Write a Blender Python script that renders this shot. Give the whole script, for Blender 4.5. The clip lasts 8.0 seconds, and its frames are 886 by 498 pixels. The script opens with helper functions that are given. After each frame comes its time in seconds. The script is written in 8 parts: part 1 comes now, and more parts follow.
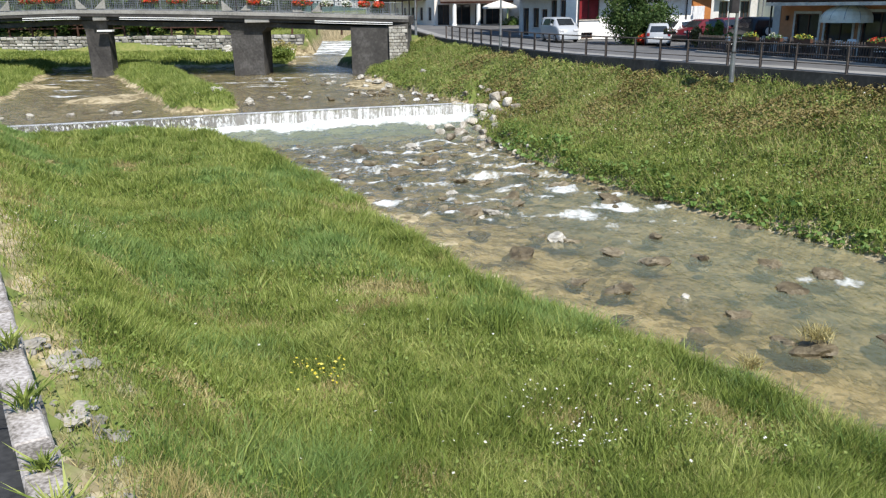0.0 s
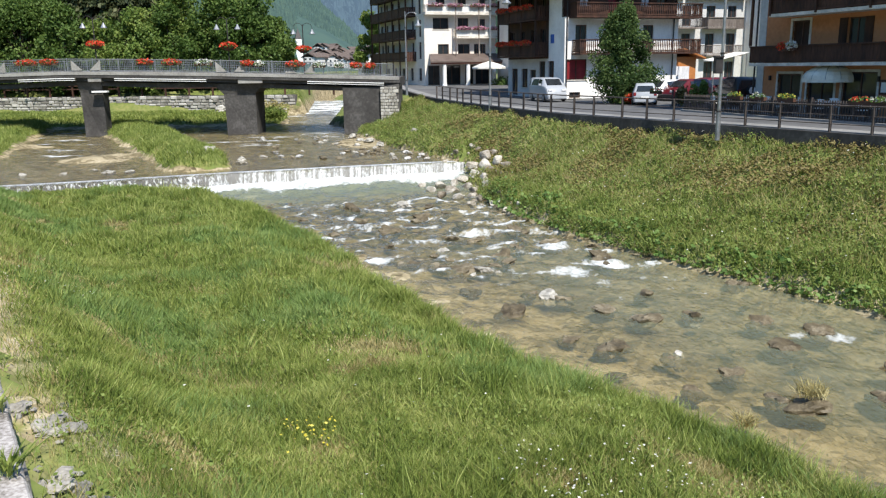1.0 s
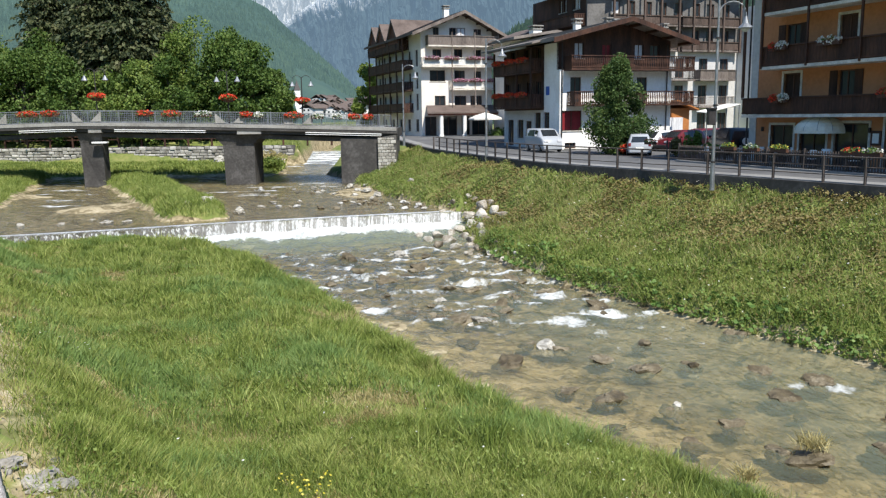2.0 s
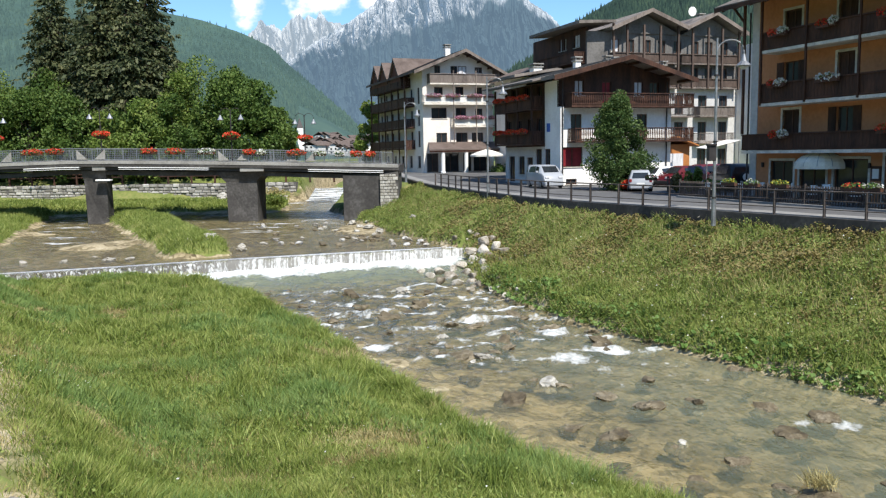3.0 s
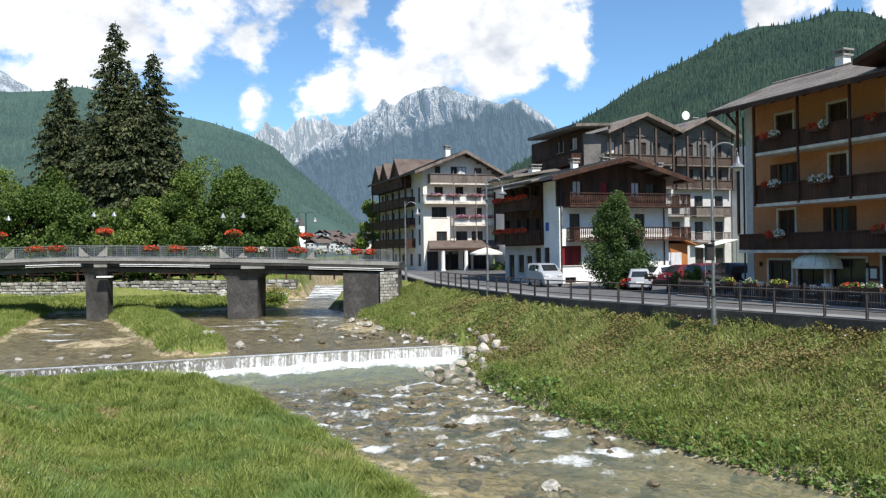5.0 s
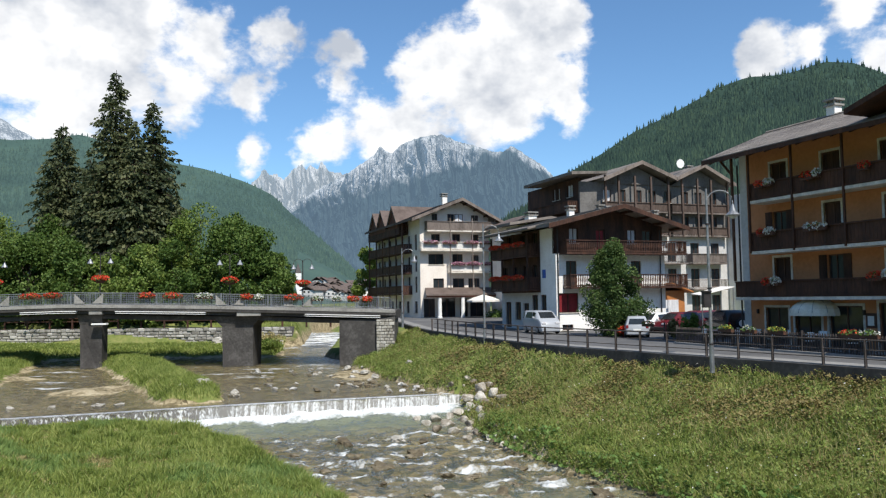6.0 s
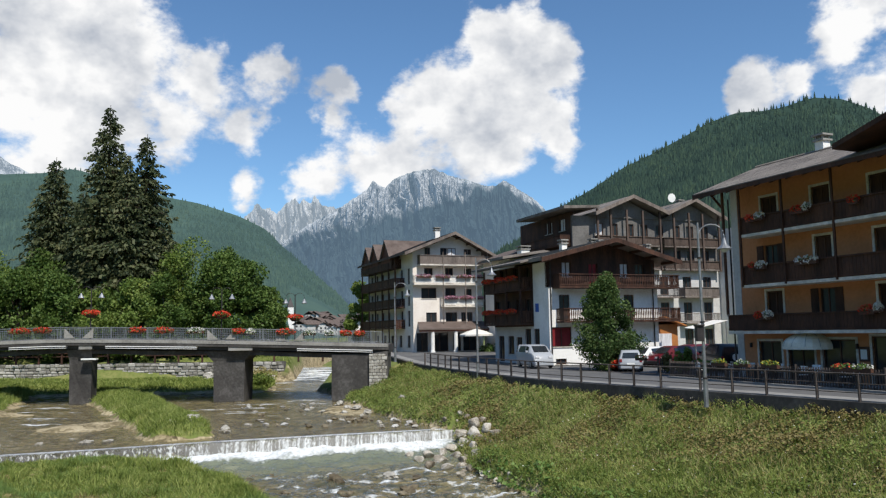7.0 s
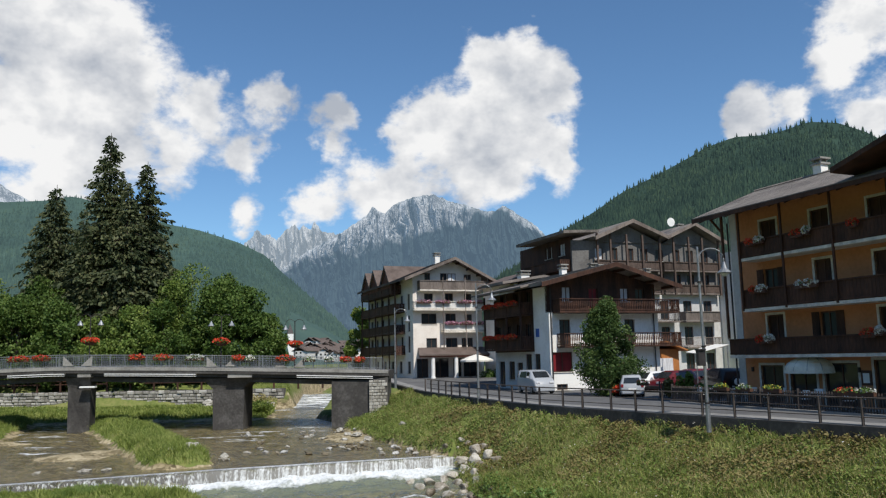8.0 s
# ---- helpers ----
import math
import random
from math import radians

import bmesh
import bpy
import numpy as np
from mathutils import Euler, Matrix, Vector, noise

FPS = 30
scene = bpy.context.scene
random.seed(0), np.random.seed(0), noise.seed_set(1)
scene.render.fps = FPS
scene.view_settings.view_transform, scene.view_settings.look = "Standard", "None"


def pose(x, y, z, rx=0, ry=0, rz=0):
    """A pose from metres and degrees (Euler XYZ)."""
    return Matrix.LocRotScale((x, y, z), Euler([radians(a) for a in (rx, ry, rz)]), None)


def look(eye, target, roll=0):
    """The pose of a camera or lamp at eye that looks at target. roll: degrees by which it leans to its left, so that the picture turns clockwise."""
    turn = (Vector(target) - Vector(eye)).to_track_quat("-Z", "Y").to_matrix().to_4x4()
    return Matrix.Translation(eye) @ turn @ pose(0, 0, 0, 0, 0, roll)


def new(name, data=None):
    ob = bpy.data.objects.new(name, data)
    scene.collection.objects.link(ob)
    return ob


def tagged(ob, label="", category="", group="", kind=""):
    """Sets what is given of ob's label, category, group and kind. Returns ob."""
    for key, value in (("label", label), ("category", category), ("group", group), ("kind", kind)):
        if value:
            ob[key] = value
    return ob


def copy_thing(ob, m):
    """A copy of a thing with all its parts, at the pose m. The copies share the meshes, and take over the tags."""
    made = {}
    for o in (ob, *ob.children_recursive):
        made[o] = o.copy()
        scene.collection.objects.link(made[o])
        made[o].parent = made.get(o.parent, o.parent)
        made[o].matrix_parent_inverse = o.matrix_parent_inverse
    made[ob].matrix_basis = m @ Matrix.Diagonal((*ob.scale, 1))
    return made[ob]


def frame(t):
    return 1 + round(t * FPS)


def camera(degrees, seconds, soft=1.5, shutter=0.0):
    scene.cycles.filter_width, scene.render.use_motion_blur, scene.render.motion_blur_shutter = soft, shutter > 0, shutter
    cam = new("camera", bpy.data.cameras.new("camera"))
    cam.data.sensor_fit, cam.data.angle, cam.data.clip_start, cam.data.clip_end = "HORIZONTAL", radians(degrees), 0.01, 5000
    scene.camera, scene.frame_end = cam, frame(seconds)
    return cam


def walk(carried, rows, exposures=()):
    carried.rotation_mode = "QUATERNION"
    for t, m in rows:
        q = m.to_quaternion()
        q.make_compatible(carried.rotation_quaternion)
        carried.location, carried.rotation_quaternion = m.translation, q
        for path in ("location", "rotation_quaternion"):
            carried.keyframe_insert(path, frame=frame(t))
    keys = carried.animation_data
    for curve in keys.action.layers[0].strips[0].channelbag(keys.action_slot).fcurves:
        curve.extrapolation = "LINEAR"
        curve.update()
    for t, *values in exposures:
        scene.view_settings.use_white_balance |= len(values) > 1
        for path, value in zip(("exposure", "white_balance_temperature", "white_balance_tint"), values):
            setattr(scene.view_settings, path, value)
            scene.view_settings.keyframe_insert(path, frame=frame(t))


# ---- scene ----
cam = camera(58.5, 8.0, soft=1.25)
EYE = 2.75
# seconds, rise of the eye, then the turn about x, y and z
ROWS = [
    (0.0, 0.0, 72.897, 0.72, 0.573), (0.5, 0.02, 74.848, 0.75, 0.447), (1.0, 0.04, 76.969, 0.85, -0.104),
    (1.5, 0.06, 79.069, 0.789, -0.351), (3.0, 0.1, 83.098, 1.054, -0.21), (3.5, 0.1, 84.943, 0.694, -0.061),
    (4.0, 0.11, 85.9, 0.935, -0.207), (4.5, 0.12, 87.89, 0.87, -0.199), (6.0, 0.12, 93.57, 0.839, -0.446),
    (6.5, 0.12, 94.538, 0.922, -0.856), (7.0, 0.12, 96.018, 0.93, -0.957), (7.5, 0.12, 97.175, 1.129, -0.981),
    (8.0, 0.12, 97.858, 1.233, -0.932),
]
walk(cam, [(t, pose(0, 0, EYE + up, rx, ry, rz)) for t, up, rx, ry, rz in ROWS],
     exposures=[(0.0, 0.5), (3.0, 0.45), (4.5, 0.4), (6.0, 0.17), (8.0, -0.15)])

# ---- world and sun ----
SUN_DIR = Vector((0.29, -0.66, 1.0)).normalized()
world = bpy.data.worlds.new("sky")
scene.world = world
world.use_nodes = True
WN, WL = world.node_tree.nodes, world.node_tree.links
WN.clear()


def wn(kind, **values):
    n = WN.new(kind)
    for key, value in values.items():
        n.inputs[int(key[1:])].default_value = value
    return n


def wmath(op, a, b=0.0):
    n = WN.new("ShaderNodeMath")
    n.operation = op
    for i, v in enumerate((a, b)):
        if isinstance(v, (int, float)):
            n.inputs[i].default_value = v
        else:
            WL.new(v, n.inputs[i])
    return n.outputs[0]


sky = WN.new("ShaderNodeTexSky")
sky.sky_type = "NISHITA"
sky.sun_disc = False
sky.sun_elevation = math.asin(SUN_DIR.z)
sky.sun_rotation = math.atan2(SUN_DIR.x, SUN_DIR.y)
sky.altitude, sky.air_density, sky.dust_density, sky.ozone_density = 900, 1.0, 0.6, 2.0
coord = WN.new("ShaderNodeTexCoord")


warp_noise = WN.new("ShaderNodeTexNoise")
warp_noise.inputs["Scale"].default_value, warp_noise.inputs["Detail"].default_value, warp_noise.inputs["Roughness"].default_value = 11.0, 5, 0.6
WL.new(coord.outputs[0], warp_noise.inputs["Vector"])
warp = WN.new("ShaderNodeVectorMath")
warp.operation = "MULTIPLY_ADD"
WL.new(warp_noise.outputs[1], warp.inputs[0])
warp.inputs[1].default_value = (0.11, 0.11, 0.09)
recentre = WN.new("ShaderNodeVectorMath")
recentre.operation = "SUBTRACT"
WL.new(coord.outputs[0], recentre.inputs[0])
recentre.inputs[1].default_value = (0.055, 0.055, 0.045)
WL.new(recentre.outputs[0], warp.inputs[2])


def sky_noise(scale, detail, rough, stretch=(1, 1, 1.6), shift=(0, 0, 0)):
    m = WN.new("ShaderNodeMapping")
    m.inputs[1].default_value = shift
    m.inputs[3].default_value = stretch
    WL.new(coord.outputs[0], m.inputs[0])
    n = WN.new("ShaderNodeTexNoise")
    n.inputs["Scale"].default_value, n.inputs["Detail"].default_value, n.inputs["Roughness"].default_value = scale, detail, rough
    WL.new(m.outputs[0], n.inputs["Vector"])
    return n.outputs[0]


# cumulus heaps: azimuth and elevation in degrees, radius in degrees, weight
HEAPS = [
    (5.6, 20.6, 3.2, 1.0), (8.2, 18.8, 3.4, 1.0), (4.8, 17.3, 4.2, 1.0), (1.4, 16.6, 3.4, 0.95), (-0.9, 15.2, 2.8, 0.9), (3.6, 13.9, 3.8, 0.95), (9.9, 14.6, 2.7, 0.95), (6.6, 14.4, 3.0, 0.9), (-4.8, 12.6, 2.6, 0.9), (-7.8, 11.5, 2.6, 0.85), (-2.4, 12.2, 3.0, 0.9),
    (-27, 22, 6.5, 1.0), (-24, 20.5, 5, 1.0), (-20.5, 19, 3.8, 0.95), (-16.4, 18, 3.2, 0.9), (-11.3, 18.2, 2.0, 0.8), (-23.7, 15, 4.8, 0.95), (-18.5, 15, 3.2, 0.85), (-28.5, 15.5, 5, 1.0), (-13.5, 13.8, 2.3, 0.75), (-26, 12.5, 4, 0.85),
    (-6.8, 17.3, 2.0, 0.75), (-6.8, 15.0, 1.5, 0.7), (-13.3, 10.3, 1.7, 0.7), (23.6, 15.6, 2.2, 0.9), (26.3, 16.0, 1.8, 0.85), (29.6, 18.2, 2.8, 0.9), (30.5, 15, 2.6, 0.85), (31, 21.5, 3.2, 0.85),
]
total = None
for az, el, rad, weight in HEAPS:
    a, e = radians(az), radians(el)
    d = WN.new("ShaderNodeVectorMath")
    d.operation = "DISTANCE"
    WL.new(warp.outputs[0], d.inputs[0])
    d.inputs[1].default_value = (math.sin(a) * math.cos(e), math.cos(a) * math.cos(e), math.sin(e))
    heap = wmath("MULTIPLY", wmath("SUBTRACT", 1.0, wmath("DIVIDE", d.outputs[1], radians(rad))), weight)
    total = heap if total is None else wmath("SMOOTH_MAX", total, heap)
total = wmath("MAXIMUM", total, -0.55)
billow = sky_noise(9.0, 9, 0.6)
fine = sky_noise(26.0, 6, 0.6)
density = wmath("ADD", total, wmath("MULTIPLY", wmath("SUBTRACT", billow, 0.5), 1.7))
density = wmath("ADD", density, wmath("MULTIPLY", wmath("SUBTRACT", fine, 0.5), 0.65))
cover = WN.new("ShaderNodeMapRange")
cover.interpolation_type = "SMOOTHSTEP"
cover.inputs[1].default_value, cover.inputs[2].default_value = 0.0, 0.42
WL.new(density, cover.inputs[0])
# billows lit from above: a lump of cloud is brighter than what lies just under it
lumps = wmath("SUBTRACT", sky_noise(7.0, 5, 0.55, (1, 1, 1.4)), sky_noise(7.0, 5, 0.55, (1, 1, 1.4), (0, 0, 0.16)))
puffs = wmath("SUBTRACT", sky_noise(20.0, 4, 0.55, (1, 1, 1.2)), sky_noise(20.0, 4, 0.55, (1, 1, 1.2), (0, 0, 0.06)))
relief = wmath("ADD", wmath("MULTIPLY", lumps, 1.5), wmath("MULTIPLY", puffs, 0.7))
shade = WN.new("ShaderNodeMapRange")
shade.inputs[1].default_value, shade.inputs[2].default_value = -0.42, 0.12
WL.new(relief, shade.inputs[0])
white = WN.new("ShaderNodeMix")
white.data_type = "RGBA"
WL.new(shade.outputs[0], white.inputs[0])
white.inputs[6].default_value, white.inputs[7].default_value = (4.6, 5.0, 5.7, 1), (9.6, 9.6, 9.6, 1)
both = WN.new("ShaderNodeMix")
both.data_type = "RGBA"
WL.new(cover.outputs[0], both.inputs[0])
deeper = WN.new("ShaderNodeMix")
deeper.data_type, deeper.blend_type = "RGBA", "MULTIPLY"
deeper.inputs[0].default_value, deeper.inputs[7].default_value = 1.0, (0.92, 1.2, 1.36, 1)
WL.new(sky.outputs[0], deeper.inputs[6])
WL.new(deeper.outputs[2], both.inputs[6])
WL.new(white.outputs[2], both.inputs[7])
back = WN.new("ShaderNodeBackground")
back.inputs[1].default_value = 0.105
WL.new(both.outputs[2], back.inputs[0])
wout = WN.new("ShaderNodeOutputWorld")
WL.new(back.outputs[0], wout.inputs[0])

sun = new("sun", bpy.data.lights.new("sun", "SUN"))
sun.data.energy, sun.data.angle, sun.data.color = 5.0, radians(0.5), (1.0, 0.95, 0.86)
sun.matrix_world = look(SUN_DIR * 200, (0, 0, 0))

# ---- materials ----
def material(name, stops, scale=2.0, rough=0.8, bump=0.0, bump_scale=20.0, metal=0.0, spec=0.3, piece=0.0, detail=5, fine=0.35,
             stretch=(1, 1, 1), haze_glow=None, island=0.0):
    """A procedural surface: colours from coarse and fine noise, roughness that varies, relief. piece: brightness change object by object."""
    m = bpy.data.materials.new(name)
    m.use_nodes = True
    n, l = m.node_tree.nodes, m.node_tree.links
    bsdf = n["Principled BSDF"]
    tc = n.new("ShaderNodeTexCoord")
    geo = n.new("ShaderNodeNewGeometry")
    mp = n.new("ShaderNodeMapping")
    mp.inputs[3].default_value = stretch
    l.new(geo.outputs["Position"], mp.inputs[0])
    a, b = n.new("ShaderNodeTexNoise"), n.new("ShaderNodeTexNoise")
    for t, s in ((a, scale), (b, scale * 9.0)):
        t.inputs["Scale"].default_value, t.inputs["Detail"].default_value = s, detail
        l.new(mp.outputs[0], t.inputs["Vector"])
    mix = n.new("ShaderNodeMath")
    mix.operation = "MULTIPLY_ADD"
    sub = n.new("ShaderNodeMath")
    sub.operation = "SUBTRACT"
    sub.inputs[1].default_value = 0.5
    l.new(b.outputs[0], sub.inputs[0])
    l.new(sub.outputs[0], mix.inputs[0])
    mix.inputs[1].default_value = fine * 2
    l.new(a.outputs[0], mix.inputs[2])
    last = mix.outputs[0]
    if piece or island:
        info = n.new("ShaderNodeObjectInfo")
        add = n.new("ShaderNodeMath")
        add.operation = "MULTIPLY_ADD"
        add.inputs[1].default_value = piece or island
        l.new(geo.outputs["Random Per Island"] if island else info.outputs["Random"], add.inputs[0])
        off = n.new("ShaderNodeMath")
        off.operation = "SUBTRACT"
        off.inputs[1].default_value = (piece or island) / 2
        l.new(last, off.inputs[0])
        l.new(off.outputs[0], add.inputs[2])
        last = add.outputs[0]
    ramp = n.new("ShaderNodeValToRGB")
    e = ramp.color_ramp.elements
    for i, (p, c) in enumerate(stops):
        el = e[i] if i < 2 else e.new(p)
        el.position, el.color = p, (*c, 1)
    l.new(last, ramp.inputs[0])
    l.new(ramp.outputs[0], bsdf.inputs["Base Color"])
    rr = n.new("ShaderNodeMapRange")
    rr.inputs[3].default_value, rr.inputs[4].default_value = max(0.02, rough - 0.12), min(1.0, rough + 0.12)
    l.new(b.outputs[0], rr.inputs[0])
    l.new(rr.outputs[0], bsdf.inputs["Roughness"])
    bsdf.inputs["Metallic"].default_value = metal
    bsdf.inputs["Specular IOR Level"].default_value = spec
    if bump:
        t = n.new("ShaderNodeTexNoise")
        t.inputs["Scale"].default_value, t.inputs["Detail"].default_value = bump_scale, 4
        l.new(mp.outputs[0], t.inputs["Vector"])
        bn = n.new("ShaderNodeBump")
        bn.inputs["Strength"].default_value, bn.inputs["Distance"].default_value = min(1.0, bump * 8), bump
        l.new(t.outputs[0], bn.inputs["Height"])
        l.new(bn.outputs[0], bsdf.inputs["Normal"])
    # this emission stands in for haze in front of far slopes
    if haze_glow:
        bsdf.inputs["Emission Color"].default_value, bsdf.inputs["Emission Strength"].default_value = (*haze_glow[:3], 1), haze_glow[3]
    return m


def tone(name, c, spread=0.25, **k):
    """A surface of one colour that varies a little."""
    lo, hi = tuple(v * (1 - spread) for v in c), tuple(min(1, v * (1 + spread)) for v in c)
    return material(name, [(0.3, lo), (0.7, hi)], **k)


M_plaster = material("white_plaster", [(0.25, (0.72, 0.7, 0.67)), (0.6, (0.84, 0.83, 0.8))], scale=0.7, rough=0.9, bump=0.004, bump_scale=40, spec=0.2)
M_cream = material("cream_plaster", [(0.25, (0.7, 0.63, 0.56)), (0.6, (0.82, 0.76, 0.69))], scale=0.7, rough=0.9, bump=0.004, bump_scale=40, spec=0.2)
M_orange = material("orange_plaster", [(0.2, (0.4, 0.175, 0.082)), (0.5, (0.5, 0.22, 0.105)), (0.8, (0.56, 0.26, 0.13))], scale=0.6, rough=0.9, bump=0.004, bump_scale=40, spec=0.2)
M_greyplaster = material("grey_plaster", [(0.25, (0.46, 0.45, 0.44)), (0.65, (0.6, 0.59, 0.57))], scale=0.6, rough=0.9, bump=0.004, bump_scale=40, spec=0.2)
# darkened grey plaster: the shade under the eaves is put into its colour
M_shadeplaster = material("eave_shaded_plaster", [(0.25, (0.1, 0.095, 0.09)), (0.65, (0.18, 0.172, 0.165))], scale=0.6, rough=0.9, bump=0.004, bump_scale=40, spec=0.2)
M_umber = material("umber_wood", [(0.25, (0.05, 0.035, 0.028)), (0.7, (0.12, 0.085, 0.07))], scale=1.2, rough=0.8, bump=0.005, bump_scale=30, stretch=(1, 1, 0.25), piece=0.15)
M_wood = material("dark_brown_wood", [(0.25, (0.025, 0.013, 0.009)), (0.5, (0.06, 0.028, 0.018)), (0.8, (0.11, 0.05, 0.03))], scale=1.3, rough=0.7, bump=0.006, bump_scale=30, stretch=(1, 1, 0.25), piece=0.12)
M_redwood = material("reddish_brown_wood", [(0.25, (0.07, 0.022, 0.014)), (0.6, (0.14, 0.045, 0.026))], scale=1.3, rough=0.7, bump=0.005, bump_scale=30, stretch=(1, 1, 0.25), piece=0.12)
M_greywood = material("weathered_grey_wood", [(0.25, (0.1, 0.08, 0.07)), (0.7, (0.23, 0.19, 0.165))], scale=1.2, rough=0.8, bump=0.005, bump_scale=30, stretch=(1, 1, 0.25), piece=0.15)
M_lightwood = material("orange_stained_wood", [(0.25, (0.3, 0.11, 0.03)), (0.7, (0.45, 0.18, 0.055))], scale=1.5, rough=0.6, bump=0.004, bump_scale=30, piece=0.1)
M_roof = material("grey_brown_roof_tiles", [(0.25, (0.11, 0.095, 0.085)), (0.55, (0.2, 0.175, 0.155)), (0.8, (0.27, 0.24, 0.21))], scale=0.8, rough=0.85, bump=0.012, bump_scale=10, piece=0.15)
M_redroof = material("brown_roof_tiles", [(0.25, (0.075, 0.055, 0.047)), (0.6, (0.14, 0.108, 0.094))], scale=0.9, rough=0.85, bump=0.012, bump_scale=10)
M_glass = tone("window_glass", (0.025, 0.03, 0.035), rough=0.08, spec=0.6)
M_curtain = tone("white_curtain", (0.6, 0.6, 0.62), rough=0.9, scale=6, stretch=(3, 3, 0.2))
M_frame = tone("brown_window_frame", (0.09, 0.045, 0.03), rough=0.6)
M_trim = tone("pale_stone_trim", (0.6, 0.56, 0.5), rough=0.85, bump=0.003)
M_shut_red = tone("dark_red_blind", (0.2, 0.015, 0.02), rough=0.6)
M_metal = tone("grey_galvanised_metal", (0.3, 0.31, 0.32), rough=0.45, metal=0.7, scale=4)
M_dkmetal = tone("dark_painted_metal", (0.045, 0.04, 0.04), rough=0.5, metal=0.3, scale=4)
M_rail = material("brown_weathered_rail", [(0.3, (0.045, 0.036, 0.032)), (0.7, (0.1, 0.082, 0.073))], scale=3, rough=0.7, bump=0.003)
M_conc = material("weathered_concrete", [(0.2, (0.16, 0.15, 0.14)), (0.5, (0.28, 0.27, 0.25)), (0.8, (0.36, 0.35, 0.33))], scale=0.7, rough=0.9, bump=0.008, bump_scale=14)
# dark mottled concrete; on the bridge abutment its darkness also stands for shade
M_dkconc = material("stained_shaded_concrete", [(0.2, (0.03, 0.028, 0.027)), (0.55, (0.062, 0.058, 0.055)), (0.8, (0.11, 0.105, 0.1))], scale=0.6, rough=0.9, bump=0.01, bump_scale=12)
M_white = tone("white_paint", (0.78, 0.78, 0.76), spread=0.06, rough=0.6)
M_asphalt = material("asphalt", [(0.25, (0.075, 0.075, 0.078)), (0.6, (0.125, 0.124, 0.124)), (0.8, (0.16, 0.158, 0.155))], scale=0.35, rough=0.9, bump=0.006, bump_scale=60)
M_paving = material("pale_paving", [(0.25, (0.17, 0.165, 0.16)), (0.7, (0.27, 0.265, 0.255))], scale=0.8, rough=0.9, bump=0.004, bump_scale=30)
M_stone = material("grey_river_stone", [(0.2, (0.16, 0.155, 0.145)), (0.5, (0.34, 0.33, 0.31)), (0.8, (0.55, 0.54, 0.51))], scale=2.2, rough=0.85, bump=0.02, bump_scale=9, piece=0.25)
M_wetstone = material("wet_brown_stone", [(0.2, (0.05, 0.038, 0.022)), (0.5, (0.125, 0.1, 0.06)), (0.8, (0.27, 0.23, 0.16))], scale=2.5, rough=0.6, bump=0.02, bump_scale=10, spec=0.3, piece=0.25)
M_palestone = material("pale_boulder", [(0.2, (0.17, 0.155, 0.125)), (0.5, (0.34, 0.32, 0.28)), (0.8, (0.55, 0.53, 0.48))], scale=1.8, rough=0.9, bump=0.02, bump_scale=8, piece=0.2)
M_boulder = material("weathered_limestone_boulder", [(0.2, (0.13, 0.105, 0.075)), (0.45, (0.28, 0.245, 0.195)), (0.72, (0.52, 0.49, 0.43))], scale=2.4, rough=0.9, bump=0.015, bump_scale=14, piece=0.4, fine=0.45)
M_wallstone = material("masonry_stone", [(0.2, (0.12, 0.115, 0.1)), (0.5, (0.27, 0.255, 0.23)), (0.85, (0.46, 0.43, 0.39))], scale=1.5, rough=0.9, bump=0.02, bump_scale=12, piece=0.3)
M_rubble = material("pale_rubble_stone", [(0.2, (0.15, 0.14, 0.12)), (0.5, (0.3, 0.285, 0.255)), (0.85, (0.5, 0.48, 0.44))], scale=1.2, rough=0.9, bump=0.03, bump_scale=8, piece=0.5)
M_capstone = material("lichened_capping_stone", [(0.28, (0.12, 0.105, 0.09)), (0.46, (0.26, 0.235, 0.21)), (0.58, (0.35, 0.32, 0.3)), (0.74, (0.48, 0.45, 0.42))], scale=3.0, rough=0.95, bump=0.02, bump_scale=25, piece=0.12, fine=0.5)
# path asphalt darkened: the shade behind the wall is put into its colour
M_darkpath = material("shaded_asphalt", [(0.3, (0.02, 0.021, 0.023)), (0.7, (0.05, 0.051, 0.054))], scale=2, rough=0.9, bump=0.006, bump_scale=60)
M_mortar = material("dark_wall_joint", [(0.25, (0.07, 0.066, 0.06)), (0.7, (0.15, 0.14, 0.13))], scale=1.5, rough=0.95, bump=0.02, bump_scale=15)
M_bark = material("bark", [(0.25, (0.045, 0.032, 0.024)), (0.7, (0.11, 0.085, 0.065))], scale=3, rough=0.95, bump=0.02, bump_scale=14)
M_canvas = tone("pale_canvas", (0.7, 0.68, 0.63), spread=0.08, rough=0.9)
M_awning = tone("grey_awning_cloth", (0.74, 0.7, 0.6), spread=0.12, rough=0.9)
M_tyre = tone("tyre_rubber", (0.02, 0.02, 0.02), rough=0.85)
M_carglass = tone("car_glass", (0.02, 0.024, 0.028), rough=0.06, spec=0.6)


